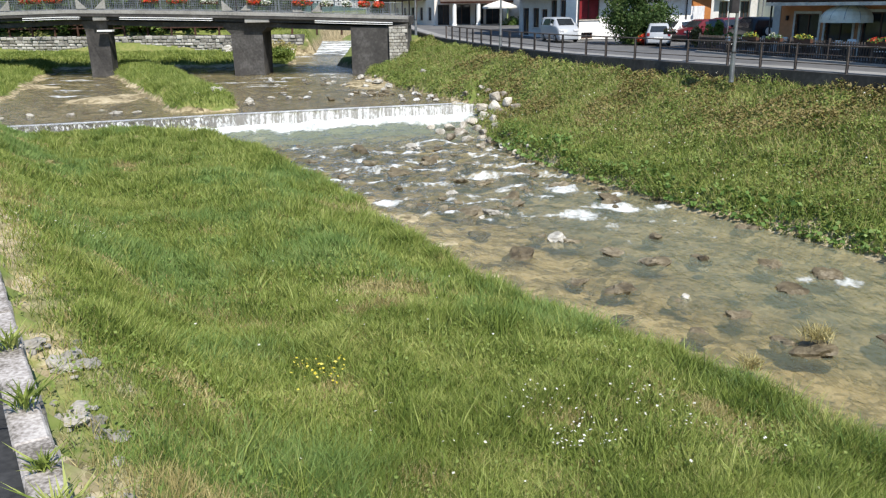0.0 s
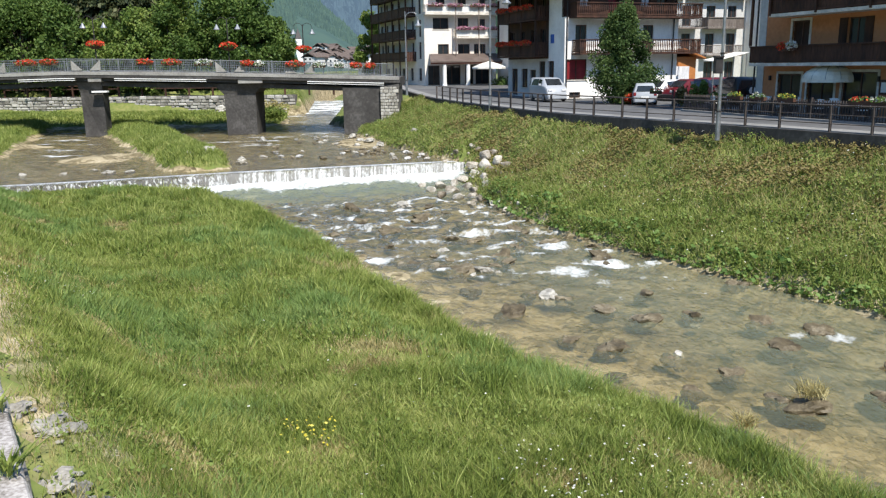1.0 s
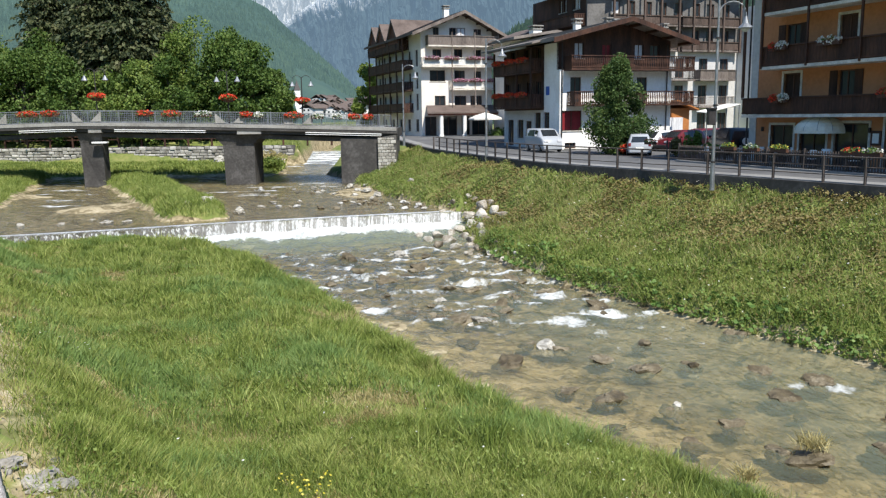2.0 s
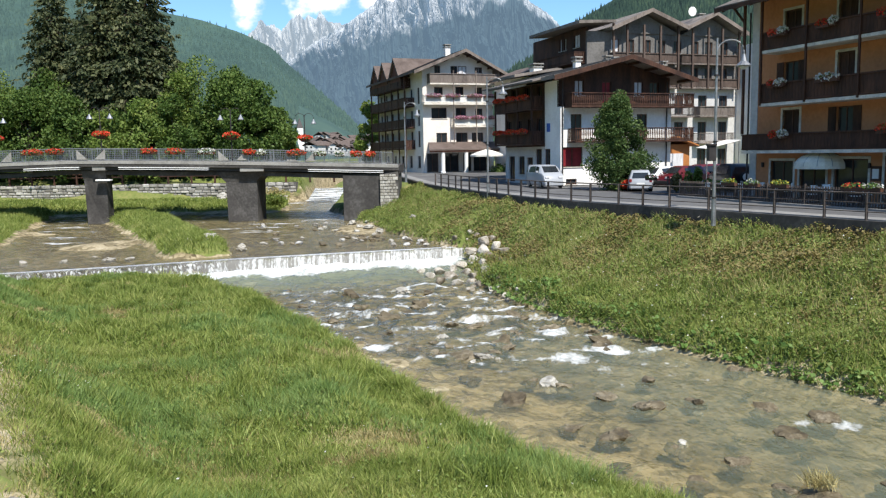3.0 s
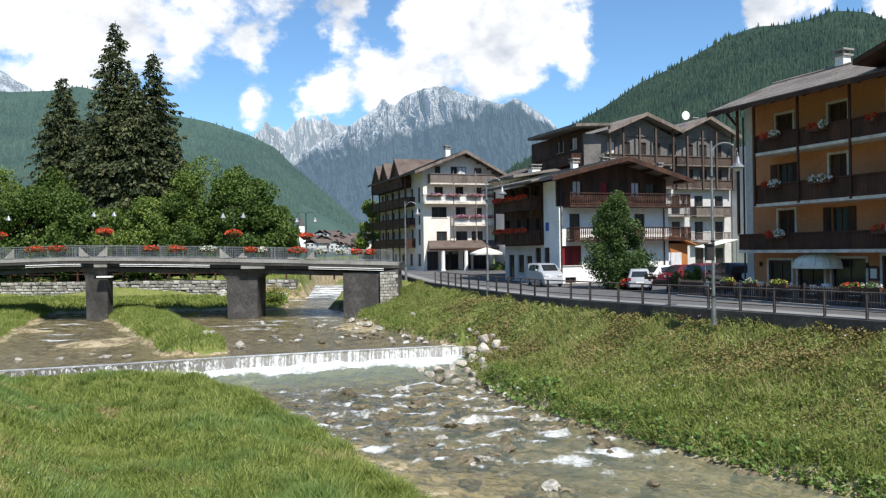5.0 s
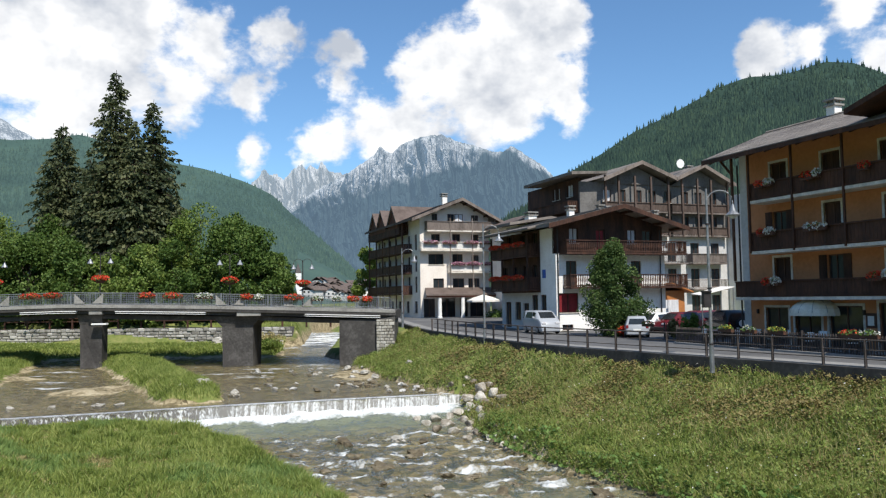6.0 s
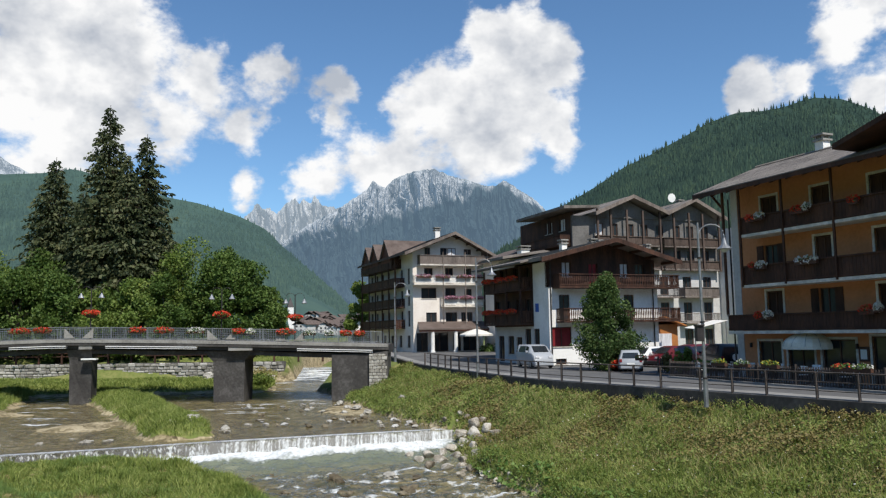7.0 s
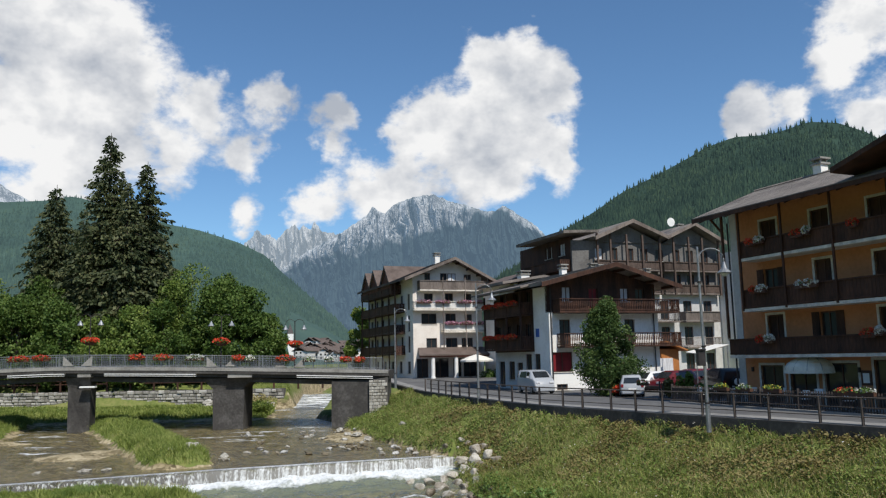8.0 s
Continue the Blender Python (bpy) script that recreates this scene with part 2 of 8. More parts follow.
def leaf_material(name, lo, mid, hi, scale=0.5, rough=0.6, spread=0.5):
    m = material(name, [(0.2, lo), (0.5, mid), (0.82, hi)], scale=scale, rough=rough, island=spread, fine=0.2, spec=0.25)
    n, l = m.node_tree.nodes, m.node_tree.links
    bsdf, out = n["Principled BSDF"], n["Material Output"]
    tr = n.new("ShaderNodeBsdfTranslucent")
    ramp = [x for x in n if x.bl_idname == "ShaderNodeValToRGB"][0]
    l.new(ramp.outputs[0], tr.inputs[0])
    mx = n.new("ShaderNodeMixShader")
    mx.inputs[0].default_value = 0.3
    l.new(bsdf.outputs[0], mx.inputs[1])
    l.new(tr.outputs[0], mx.inputs[2])
    l.new(mx.outputs[0], out.inputs[0])
    return m


M_grass = leaf_material("meadow_grass", (0.09, 0.135, 0.024), (0.215, 0.275, 0.058), (0.4, 0.425, 0.14), scale=0.7, spread=0.45)
M_lush = leaf_material("lush_blue_green_grass", (0.1, 0.17, 0.042), (0.185, 0.275, 0.075), (0.3, 0.37, 0.13), scale=0.6, spread=0.35)
M_dry = leaf_material("dry_grass", (0.25, 0.21, 0.08), (0.4, 0.34, 0.15), (0.52, 0.46, 0.24), scale=0.5)
M_bankleaf = leaf_material("bank_herbs", (0.1, 0.15, 0.03), (0.185, 0.25, 0.058), (0.31, 0.35, 0.11), scale=0.5, spread=0.25)
M_rustleaf = leaf_material("rusty_bank_shrub", (0.16, 0.135, 0.05), (0.24, 0.195, 0.075), (0.34, 0.285, 0.125), scale=0.5, spread=0.25)
M_bigleaf = leaf_material("butterbur_leaves", (0.06, 0.12, 0.024), (0.125, 0.215, 0.05), (0.23, 0.32, 0.1), scale=0.8)
M_tree = leaf_material("broadleaf_foliage", (0.045, 0.085, 0.018), (0.088, 0.148, 0.03), (0.16, 0.22, 0.055), scale=0.3, spread=0.4)
M_lighttree = leaf_material("light_foliage", (0.08, 0.135, 0.025), (0.14, 0.205, 0.04), (0.23, 0.28, 0.07), scale=0.25, spread=0.5)
M_spruce = leaf_material("spruce_needles", (0.03, 0.045, 0.02), (0.075, 0.095, 0.042), (0.15, 0.16, 0.075), scale=0.3, spread=0.6)
M_birch = leaf_material("fine_green_leaves", (0.03, 0.06, 0.016), (0.062, 0.112, 0.03), (0.13, 0.185, 0.055), scale=0.5, spread=0.55)
M_flower_red = leaf_material("red_flowers", (0.45, 0.03, 0.015), (0.7, 0.07, 0.03), (0.85, 0.16, 0.08), scale=3)
M_flower_white = leaf_material("white_flowers", (0.6, 0.58, 0.5), (0.75, 0.74, 0.68), (0.85, 0.84, 0.8), scale=3)
M_flower_pink = leaf_material("pink_flowers", (0.4, 0.15, 0.25), (0.55, 0.28, 0.38), (0.7, 0.45, 0.5), scale=3)
M_flower_yellow = leaf_material("yellow_flowers", (0.5, 0.4, 0.03), (0.65, 0.55, 0.06), (0.75, 0.65, 0.15), scale=3)
# distance haze is put in as bluish emission, stronger on the far forest
M_forest = material("mountain_forest", [(0.2, (0.012, 0.028, 0.02)), (0.5, (0.026, 0.05, 0.032)), (0.8, (0.048, 0.078, 0.042))], scale=0.012, rough=0.95, island=0.4, fine=0.2, spec=0.1, haze_glow=(0.055, 0.085, 0.095, 0.26))
M_forest_far = material("hazed_far_forest", [(0.2, (0.02, 0.042, 0.03)), (0.5, (0.035, 0.066, 0.045)), (0.8, (0.06, 0.095, 0.055))], scale=0.008, rough=0.95, island=0.3, fine=0.2, spec=0.1, haze_glow=(0.075, 0.115, 0.135, 0.55))


def water_material(name, tint, foam_scale, stretch, deep, gloss_rough=0.08, relief=0.13, ior=1.33):
    """Clear shallow water: see-through, glossy by Fresnel, rippled; white where the mesh's foam value and noise are high."""
    m = bpy.data.materials.new(name)
    m.use_nodes = True
    n, l = m.node_tree.nodes, m.node_tree.links
    n.clear()
    geo = n.new("ShaderNodeNewGeometry")
    mp = n.new("ShaderNodeMapping")
    mp.inputs[2].default_value = (0, 0, radians(-31))
    mp.inputs[3].default_value = stretch
    l.new(geo.outputs["Position"], mp.inputs[0])
    bumps = []
    for s in (1.6, 6.5):
        t = n.new("ShaderNodeTexNoise")
        t.inputs["Scale"].default_value, t.inputs["Detail"].default_value = s, 4
        l.new(mp.outputs[0], t.inputs["Vector"])
        bumps.append(t.outputs[0])
    add = n.new("ShaderNodeMath")
    add.operation = "MULTIPLY_ADD"
    l.new(bumps[1], add.inputs[0])
    add.inputs[1].default_value = 0.35
    l.new(bumps[0], add.inputs[2])
    bn = n.new("ShaderNodeBump")
    bn.inputs["Strength"].default_value, bn.inputs["Distance"].default_value = 0.8, relief
    l.new(add.outputs[0], bn.inputs["Height"])
    clear, deepc = n.new("ShaderNodeBsdfTransparent"), n.new("ShaderNodeBsdfDiffuse")
    clear.inputs[0].default_value = (*tint, 1)
    deepc.inputs[0].default_value = (*deep, 1)
    body = n.new("ShaderNodeMixShader")
    deepness = n.new("ShaderNodeAttribute")
    deepness.attribute_name = "deep"
    amount = n.new("ShaderNodeMath")
    amount.operation = "MULTIPLY_ADD"
    l.new(deepness.outputs["Fac"], amount.inputs[0])
    amount.inputs[1].default_value, amount.inputs[2].default_value = 0.6, 0.2
    l.new(amount.outputs[0], body.inputs[0])
    l.new(clear.outputs[0], body.inputs[1])
    l.new(deepc.outputs[0], body.inputs[2])
    gloss = n.new("ShaderNodeBsdfGlossy")
    gloss.inputs[1].default_value = gloss_rough
    l.new(bn.outputs[0], gloss.inputs["Normal"])
    fr = n.new("ShaderNodeFresnel")
    fr.inputs[0].default_value = ior
    l.new(bn.outputs[0], fr.inputs[1])
    wet = n.new("ShaderNodeMixShader")
    l.new(fr.outputs[0], wet.inputs[0])
    l.new(body.outputs[0], wet.inputs[1])
    l.new(gloss.outputs[0], wet.inputs[2])
    att = n.new("ShaderNodeAttribute")
    att.attribute_name = "foam"
    ft = n.new("ShaderNodeTexNoise")
    ft.inputs["Scale"].default_value, ft.inputs["Detail"].default_value, ft.inputs["Roughness"].default_value = foam_scale, 6, 0.65
    l.new(mp.outputs[0], ft.inputs["Vector"])
    fa = n.new("ShaderNodeMath")
    fa.operation = "ADD"
    l.new(att.outputs["Fac"], fa.inputs[0])
    l.new(ft.outputs[0], fa.inputs[1])
    fm = n.new("ShaderNodeMapRange")
    fm.inputs[1].default_value, fm.inputs[2].default_value = 0.93, 1.36
    l.new(fa.outputs[0], fm.inputs[0])
    foam = n.new("ShaderNodeBsdfDiffuse")
    foam.inputs[0].default_value = (0.7, 0.72, 0.72, 1)
    l.new(bn.outputs[0], foam.inputs["Normal"])
    fin = n.new("ShaderNodeMixShader")
    l.new(fm.outputs[0], fin.inputs[0])
    l.new(wet.outputs[0], fin.inputs[1])
    l.new(foam.outputs[0], fin.inputs[2])
    out = n.new("ShaderNodeOutputMaterial")
    l.new(fin.outputs[0], out.inputs[0])
    return m


M_water = water_material("river_water", (0.9, 0.85, 0.7), 3.6, (1.25, 0.7, 1.0), (0.29, 0.32, 0.225), 0.2, 0.24, 1.25)
M_pond = water_material("pool_water", (0.86, 0.85, 0.72), 2.5, (0.8, 1.0, 1.0), (0.3, 0.27, 0.19), 0.16, 0.2)


def ground_material():
    """Soil, gravel and turf by the mesh's own turf and gravel values, broken up by noise."""
    m = material("ground", [(0.25, (0.09, 0.12, 0.03)), (0.5, (0.16, 0.2, 0.05)), (0.78, (0.3, 0.28, 0.11))], scale=0.35, rough=0.95, bump=0.05, bump_scale=7, fine=0.3)
    n, l = m.node_tree.nodes, m.node_tree.links
    bsdf = n["Principled BSDF"]
    ramp = [x for x in n if x.bl_idname == "ShaderNodeValToRGB"][0]
    geo = [x for x in n if x.bl_idname == "ShaderNodeNewGeometry"][0]
    att = n.new("ShaderNodeAttribute")
    att.attribute_name = "gravel"
    big, vor = n.new("ShaderNodeTexNoise"), n.new("ShaderNodeTexVoronoi")
    big.inputs["Scale"].default_value, big.inputs["Detail"].default_value = 0.9, 6
    vor.inputs["Scale"].default_value = 5.0
    warp = n.new("ShaderNodeVectorMath")
    warp.operation = "MULTIPLY_ADD"
    wobble = n.new("ShaderNodeTexNoise")
    wobble.inputs["Scale"].default_value = 3.0
    l.new(geo.outputs["Position"], wobble.inputs["Vector"])
    l.new(wobble.outputs[1], warp.inputs[0])
    warp.inputs[1].default_value = (0.4, 0.4, 0.4)
    l.new(geo.outputs["Position"], warp.inputs[2])
    l.new(warp.outputs[0], vor.inputs["Vector"])
    l.new(geo.outputs["Position"], big.inputs["Vector"])
    cobble = n.new("ShaderNodeValToRGB")
    for i, (p, c) in enumerate([(0.0, (0.07, 0.055, 0.03)), (0.28, (0.19, 0.155, 0.085)), (0.58, (0.4, 0.335, 0.21)), (1.0, (0.58, 0.51, 0.38))]):
        el = cobble.color_ramp.elements[i] if i < 2 else cobble.color_ramp.elements.new(p)
        el.position, el.color = p, (*c, 1)
    sep = n.new("ShaderNodeSeparateColor")
    l.new(vor.outputs["Color"], sep.inputs[0])
    mx = n.new("ShaderNodeMath")
    mx.operation = "MULTIPLY_ADD"
    l.new(sep.outputs[0], mx.inputs[0])
    mx.inputs[1].default_value = 0.45
    half = n.new("ShaderNodeMath")
    half.operation = "MULTIPLY_ADD"
    l.new(big.outputs[0], half.inputs[0])
    half.inputs[1].default_value, half.inputs[2].default_value = 1.3, -0.42
    l.new(half.outputs[0], mx.inputs[2])
    l.new(mx.outputs[0], cobble.inputs[0])
    edge = n.new("ShaderNodeMath")
    edge.operation = "ADD"
    l.new(att.outputs["Fac"], edge.inputs[0])
    sc = n.new("ShaderNodeMath")
    sc.operation = "MULTIPLY_ADD"
    l.new(big.outputs[0], sc.inputs[0])
    sc.inputs[1].default_value, sc.inputs[2].default_value = 0.8, -0.4
    l.new(sc.outputs[0], edge.inputs[1])
    st = n.new("ShaderNodeMapRange")
    st.inputs[1].default_value, st.inputs[2].default_value = 0.4, 0.6
    l.new(edge.outputs[0], st.inputs[0])
    c = n.new("ShaderNodeMix")
    c.data_type = "RGBA"
    l.new(st.outputs[0], c.inputs[0])
    l.new(ramp.outputs[0], c.inputs[6])
    l.new(cobble.outputs[0], c.inputs[7])
    algae = n.new("ShaderNodeAttribute")
    algae.attribute_name = "algae"
    dark = n.new("ShaderNodeMix")
    dark.data_type, dark.blend_type = "RGBA", "MULTIPLY"
    l.new(algae.outputs["Fac"], dark.inputs[0])
    l.new(c.outputs[2], dark.inputs[6])
    dark.inputs[7].default_value = (0.5, 0.44, 0.34, 1)
    l.new(dark.outputs[2], bsdf.inputs["Base Color"])
    return m


M_ground = ground_material()


def rock_material(name, stops, haze):
    """Pale limestone on the upper faces, dark woods below, as a far backdrop; its haze is put in as bluish emission."""
    m = material(name, stops, scale=0.016, rough=0.95, fine=0.6, spec=0.05, detail=9, stretch=(1, 1, 0.45), haze_glow=haze)
    n, l = m.node_tree.nodes, m.node_tree.links
    bsdf = n["Principled BSDF"]
    ramp = [x for x in n if x.bl_idname == "ShaderNodeValToRGB"][0]
    att = n.new("ShaderNodeAttribute")
    att.attribute_name = "wood"
    c = n.new("ShaderNodeMix")
    c.data_type = "RGBA"
    l.new(att.outputs["Fac"], c.inputs[0])
    l.new(ramp.outputs[0], c.inputs[6])
    c.inputs[7].default_value = (0.022, 0.034, 0.036, 1)
    l.new(c.outputs[2], bsdf.inputs["Base Color"])
    return m


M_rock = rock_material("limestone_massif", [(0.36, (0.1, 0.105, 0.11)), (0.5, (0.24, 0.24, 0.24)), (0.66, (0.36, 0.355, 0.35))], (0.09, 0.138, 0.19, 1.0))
M_farrock = rock_material("limestone_with_haze", [(0.34, (0.14, 0.14, 0.14)), (0.52, (0.24, 0.235, 0.23)), (0.7, (0.34, 0.33, 0.32))], (0.2, 0.25, 0.3, 1.0))


# ---- helpers for meshes ----
def mesh_object(name, verts, faces, mat, parent=None, smooth=False):
    me = bpy.data.meshes.new(name)
    me.from_pydata([tuple(v) for v in verts], [], [tuple(f) for f in faces])
    me.update()
    if mat:
        me.materials.append(mat)
    if smooth:
        me.polygons.foreach_set("use_smooth", [True] * len(me.polygons))
    ob = new(name, me)
    ob.parent = parent
    return ob


def part(name, bm, mat, parent, label=""):
    me = bpy.data.meshes.new(name)
    bm.normal_update()
    bm.to_mesh(me)
    bm.free()
    me.materials.append(mat)
    ob = new(name, me)
    ob.parent = parent
    if label:
        tagged(ob, label)
    return ob


def thing(name, x, y, z, turn, label, category, group="", kind=""):
    ob = new(name)
    ob.empty_display_size = 0.2
    ob.matrix_world = pose(x, y, z, 0, 0, turn)
    return tagged(ob, label, category, group, kind)


def add_box(bm, x0, y0, z0, x1, y1, z1, bevel=0.0):
    vs = [bm.verts.new(c) for c in ((x0, y0, z0), (x1, y0, z0), (x1, y1, z0), (x0, y1, z0), (x0, y0, z1), (x1, y0, z1), (x1, y1, z1), (x0, y1, z1))]
    for f in ((3, 2, 1, 0), (4, 5, 6, 7), (0, 1, 5, 4), (1, 2, 6, 5), (2, 3, 7, 6), (3, 0, 4, 7)):
        bm.faces.new([vs[i] for i in f])
    if bevel:
        es = list({e for v in vs for e in v.link_edges})
        bmesh.ops.bevel(bm, geom=es, offset=bevel, segments=1, affect="EDGES")


def box(x0, y0, z0, x1, y1, z1, bevel=0.0):
    bm = bmesh.new()
    add_box(bm, x0, y0, z0, x1, y1, z1, bevel)
    return bm


def add_prism(bm, outline, d):
    """outline: 3D points of one flat face, pushed along the vector d."""
    a = [bm.verts.new(p) for p in outline]
    b = [bm.verts.new(Vector(p) + Vector(d)) for p in outline]
    bm.faces.new(a[::-1])
    bm.faces.new(b)
    for i in range(len(a)):
        j = (i + 1) % len(a)
        bm.faces.new((a[i], a[j], b[j], b[i]))


def prism(outline, d):
    bm = bmesh.new()
    add_prism(bm, outline, d)
    bmesh.ops.recalc_face_normals(bm, faces=bm.faces)
    return bm


def add_tube(bm, points, radii, sides=8):
    """A round bar through points."""
    rings = []
    pts = [Vector(p) for p in points]
    for i, p in enumerate(pts):
        t = (pts[min(i + 1, len(pts) - 1)] - pts[max(i - 1, 0)]).normalized()
        a = t.orthogonal().normalized() if abs(t.z) < 0.95 else Vector((1, 0, 0)) - t * t.x
        a.normalize()
        b = t.cross(a)
        r = radii[i] if isinstance(radii, (list, tuple)) else radii
        rings.append([bm.verts.new(p + a * r * math.cos(k * math.tau / sides) + b * r * math.sin(k * math.tau / sides)) for k in range(sides)])
    for r0, r1 in zip(rings, rings[1:]):
        for k in range(sides):
            bm.faces.new((r0[k], r0[(k + 1) % sides], r1[(k + 1) % sides], r1[k]))
    bm.faces.new(rings[0][::-1])
    bm.faces.new(rings[-1])


def tube(points, radii, sides=8):
    bm = bmesh.new()
    add_tube(bm, points, radii, sides)
    return bm


def sstep(a, b, v):
    t = np.clip((v - a) / (b - a), 0, 1)
    return t * t * (3 - 2 * t)


def wave_noise(x, y, scale, seed, octaves=4):
    """Cheap smooth noise from sums of turned waves, about -1 to 1."""
    rng = np.random.RandomState(seed)
    out, amp, total = 0.0, 1.0, 0.0
    for o in range(octaves):
        for k in range(4):
            a, p = rng.uniform(0, math.tau), rng.uniform(0, math.tau)
            f = scale * 2.0 ** o * rng.uniform(0.7, 1.4)
            out = out + amp * np.sin(f * (x * math.cos(a) + y * math.sin(a)) + p + 1.3 * np.sin(0.6 * f * (y * math.cos(a) - x * math.sin(a)) + 2 * p))
        total += amp * 2.2
        amp *= 0.55
    return out / total


# ---- the land ----
LEFT_Y = [-30, 2.5, 7, 10.1, 11.5, 12.3, 13.4, 14.7, 16.3, 17.9, 18.7, 20.4, 22.3, 24.2, 27.7, 30.7, 37.1, 40.2, 46]
LEFT_X = [28.2, 11.2, 8.6, 6.75, 5.9, 5.4, 4.5, 3.2, 2.2, 1.5, 0.6, 0.0, -1.15, -2.0, -3.6, -5.6, -9.1, -11.5, -15]
RIGHT_Y, RIGHT_X = [-30, 2, 10, 17.5, 21.6, 25.8, 28.3, 31.9, 36.6, 41.6, 45, 48.6], [44, 24, 19, 14.5, 12.2, 9.3, 7.6, 5.4, 3.3, 2.0, 1.3, 1.4]
CREST_X, CREST_Y = [-40, -21.9, -17.9, -12.4, -6.2, 1.25, 6], [35.5, 41.1, 42.5, 44.8, 46.8, 48.9, 50.0]
POOL_Y, POOL_X = [44, 48.3, 52.4, 57.8, 65, 71, 77, 81, 95, 115, 150], [2.5, 1.3, -0.9, -3.5, -6.3, -7.8, -9.5, -11.4, -12.6, -14.5, -20]
RAIL_Y, RAIL_X = [-40, 10, 20, 29.85, 35.0, 40.8, 46.8, 51.0, 55.2, 60, 65.6, 69.0, 74, 90, 130, 400], [56, 27.2, 21.4, 15.71, 12.8, 9.3, 6.1, 4.75, 3.45, 2.0, 0.5, -0.6, -1.8, -5, -9, -30]
WALL_C, WALL_S = math.cos(radians(33.3)), math.sin(radians(33.3))


def low_water(y):
    return -4.0 - 0.5 * np.clip((44 - y) / 34, -0.1, 1.6)


def road_height(y):
    return 0.5 * sstep(62, 100, y)


def left_wall(x, y):
    """Metres to the river's side of the near wall's face."""
    return (x - 0.45) * WALL_C + y * WALL_S


def land(x, y):
    """Ground height, and how far it is gravel rather than turf."""
    zw = low_water(y)
    xl, xr = np.interp(y, LEFT_Y, LEFT_X), np.interp(y, RIGHT_Y, RIGHT_X)
    wob = wave_noise(x, y, 0.9, 3) * 0.35
    dl, dr = (xl - x) * 0.87 + wob, (x - xr) * 0.87 + wob * 0.6
    n = left_wall(x, y)
    rough = wave_noise(x, y, 0.8, 5) * 0.16 + wave_noise(x, y, 3.0, 6, 3) * 0.035
    inside = np.minimum(-dl, -dr)
    bed = zw + 0.05 - 0.5 * sstep(0.3, 4.2, -dl) * sstep(0, 1.0, -dr) + wave_noise(x, y, 2.4, 7) * 0.1
    low = -3.05 - 0.45 * sstep(20, 40, y)
    terrace = zw + 0.12 + (low - zw) * (0.45 * sstep(-0.05, 0.5, dl) + 0.55 * sstep(0.3, 3.6, dl))
    terrace = terrace + 1.5 * sstep(4.2, 0.2, n) ** 1.4 + rough
    terrace = np.where(n < -0.05, -1.0, terrace)
    xrail = np.interp(y, RAIL_Y, RAIL_X)
    span = np.maximum((xrail - xr) * 0.87, 2.4)
    zr = road_height(y)
    kink = np.minimum(3.2, 0.42 * span)
    shelf = zw + 0.12 + 0.42 * sstep(-0.05, 0.35, dr) + (-3.0 - zw - 0.5) * np.clip((dr - 0.3) / (kink - 0.3), 0, 1)
    climb = np.clip((dr - kink * 0.92) / np.maximum(span - kink * 0.92 - 0.25, 0.5), 0, 1)
    bank = shelf + (zr - 0.55 + 3.0) * climb ** 1.1 + rough * 1.6 * (1 - 0.7 * climb)
    bank = np.where(x > xrail - 0.02, zr - 0.12, bank)
    down = np.where(dl > 0, terrace, np.where(dr > 0, bank, bed))
    g_down = np.where(inside > -0.25, 1.0, 0.0)
    # above the weir
    zp = -3.0 + 0.15 * sstep(45, 70, y)
    xp = np.interp(y, POOL_Y, POOL_X)
    dp = (x - xp) * 0.9 + wob
    ax, ay, bx, by = -14.6, 47.6, -29.0, 74.0
    t = np.clip(((x - ax) * (bx - ax) + (y - ay) * (by - ay)) / ((bx - ax) ** 2 + (by - ay) ** 2), 0, 1)
    isle = np.hypot(x - ax - t * (bx - ax), y - ay - t * (by - ay)) + wob * 1.5
    island = 1.05 * sstep(3.6 - 1.2 * (1 - t), 0.8, isle)
    west = 0.9 * sstep(0.0, 3.0, (-26.2 - 0.33 * (y - 44.7) - x) + wob)
    meadow = 0.75 * sstep(78, 84, y + wob * 2) * np.where(x < xp - 4.5 - 0.12 * np.maximum(y - 84, 0), sstep(xp - 3.5, xp - 6.5, x), 0)
    bar = 0.3 * sstep(0.3, 0.9, wave_noise(x, y, 0.35, 11)) * sstep(-16, -24, x) + 0.25 * sstep(3.0, 1.0, np.hypot(x + 6.2, (y - 62) * 0.45))
    pool = zp - 0.13 + wave_noise(x, y, 1.6, 9) * 0.11 + bar
    up = np.maximum(pool, zp - 0.25 + np.maximum(np.maximum(island, west), meadow) * 1.05 + rough)
    g_up = np.where(np.maximum(np.maximum(island, west), meadow) > 0.42, 0.0, 1.0)
    span2 = np.maximum((xrail - xp) * 0.9, 2.2)
    rise = zp + 0.1 + 0.35 * sstep(0, 0.5, dp) + (zr - 0.85 - zp) * np.clip(dp / (span2 - 0.2), 0, 1) + rough * 1.5
    rise = np.where(x > xrail - 0.02, zr - 0.12, rise)
    up = np.where(dp > 0, rise, up)
    g_up = np.where(dp > 0.1, 0.0, g_up)
    far_bank = sstep(98, 99.5, y + 0.12 * (x + 30)) * np.where(x < xp - 3, sstep(xp - 3, xp - 5, x), 0)
    up = up + far_bank * (0.2 - up)
    up = np.where(n < -0.05, -1.0, up)
    g_up = g_up * (1 - far_bank)
    yc = np.interp(x, CREST_X, CREST_Y)
    k = y > yc
    z, g = np.where(k, up, down), np.where(k, g_up, g_down)
    joint = (dr > 0.0) & (dp > 0.0) & (np.abs(y - yc) < 6)
    m2 = sstep(-5.0, 5.0, y - yc)
    z = np.where(joint, down * (1 - m2) + up * m2, z)
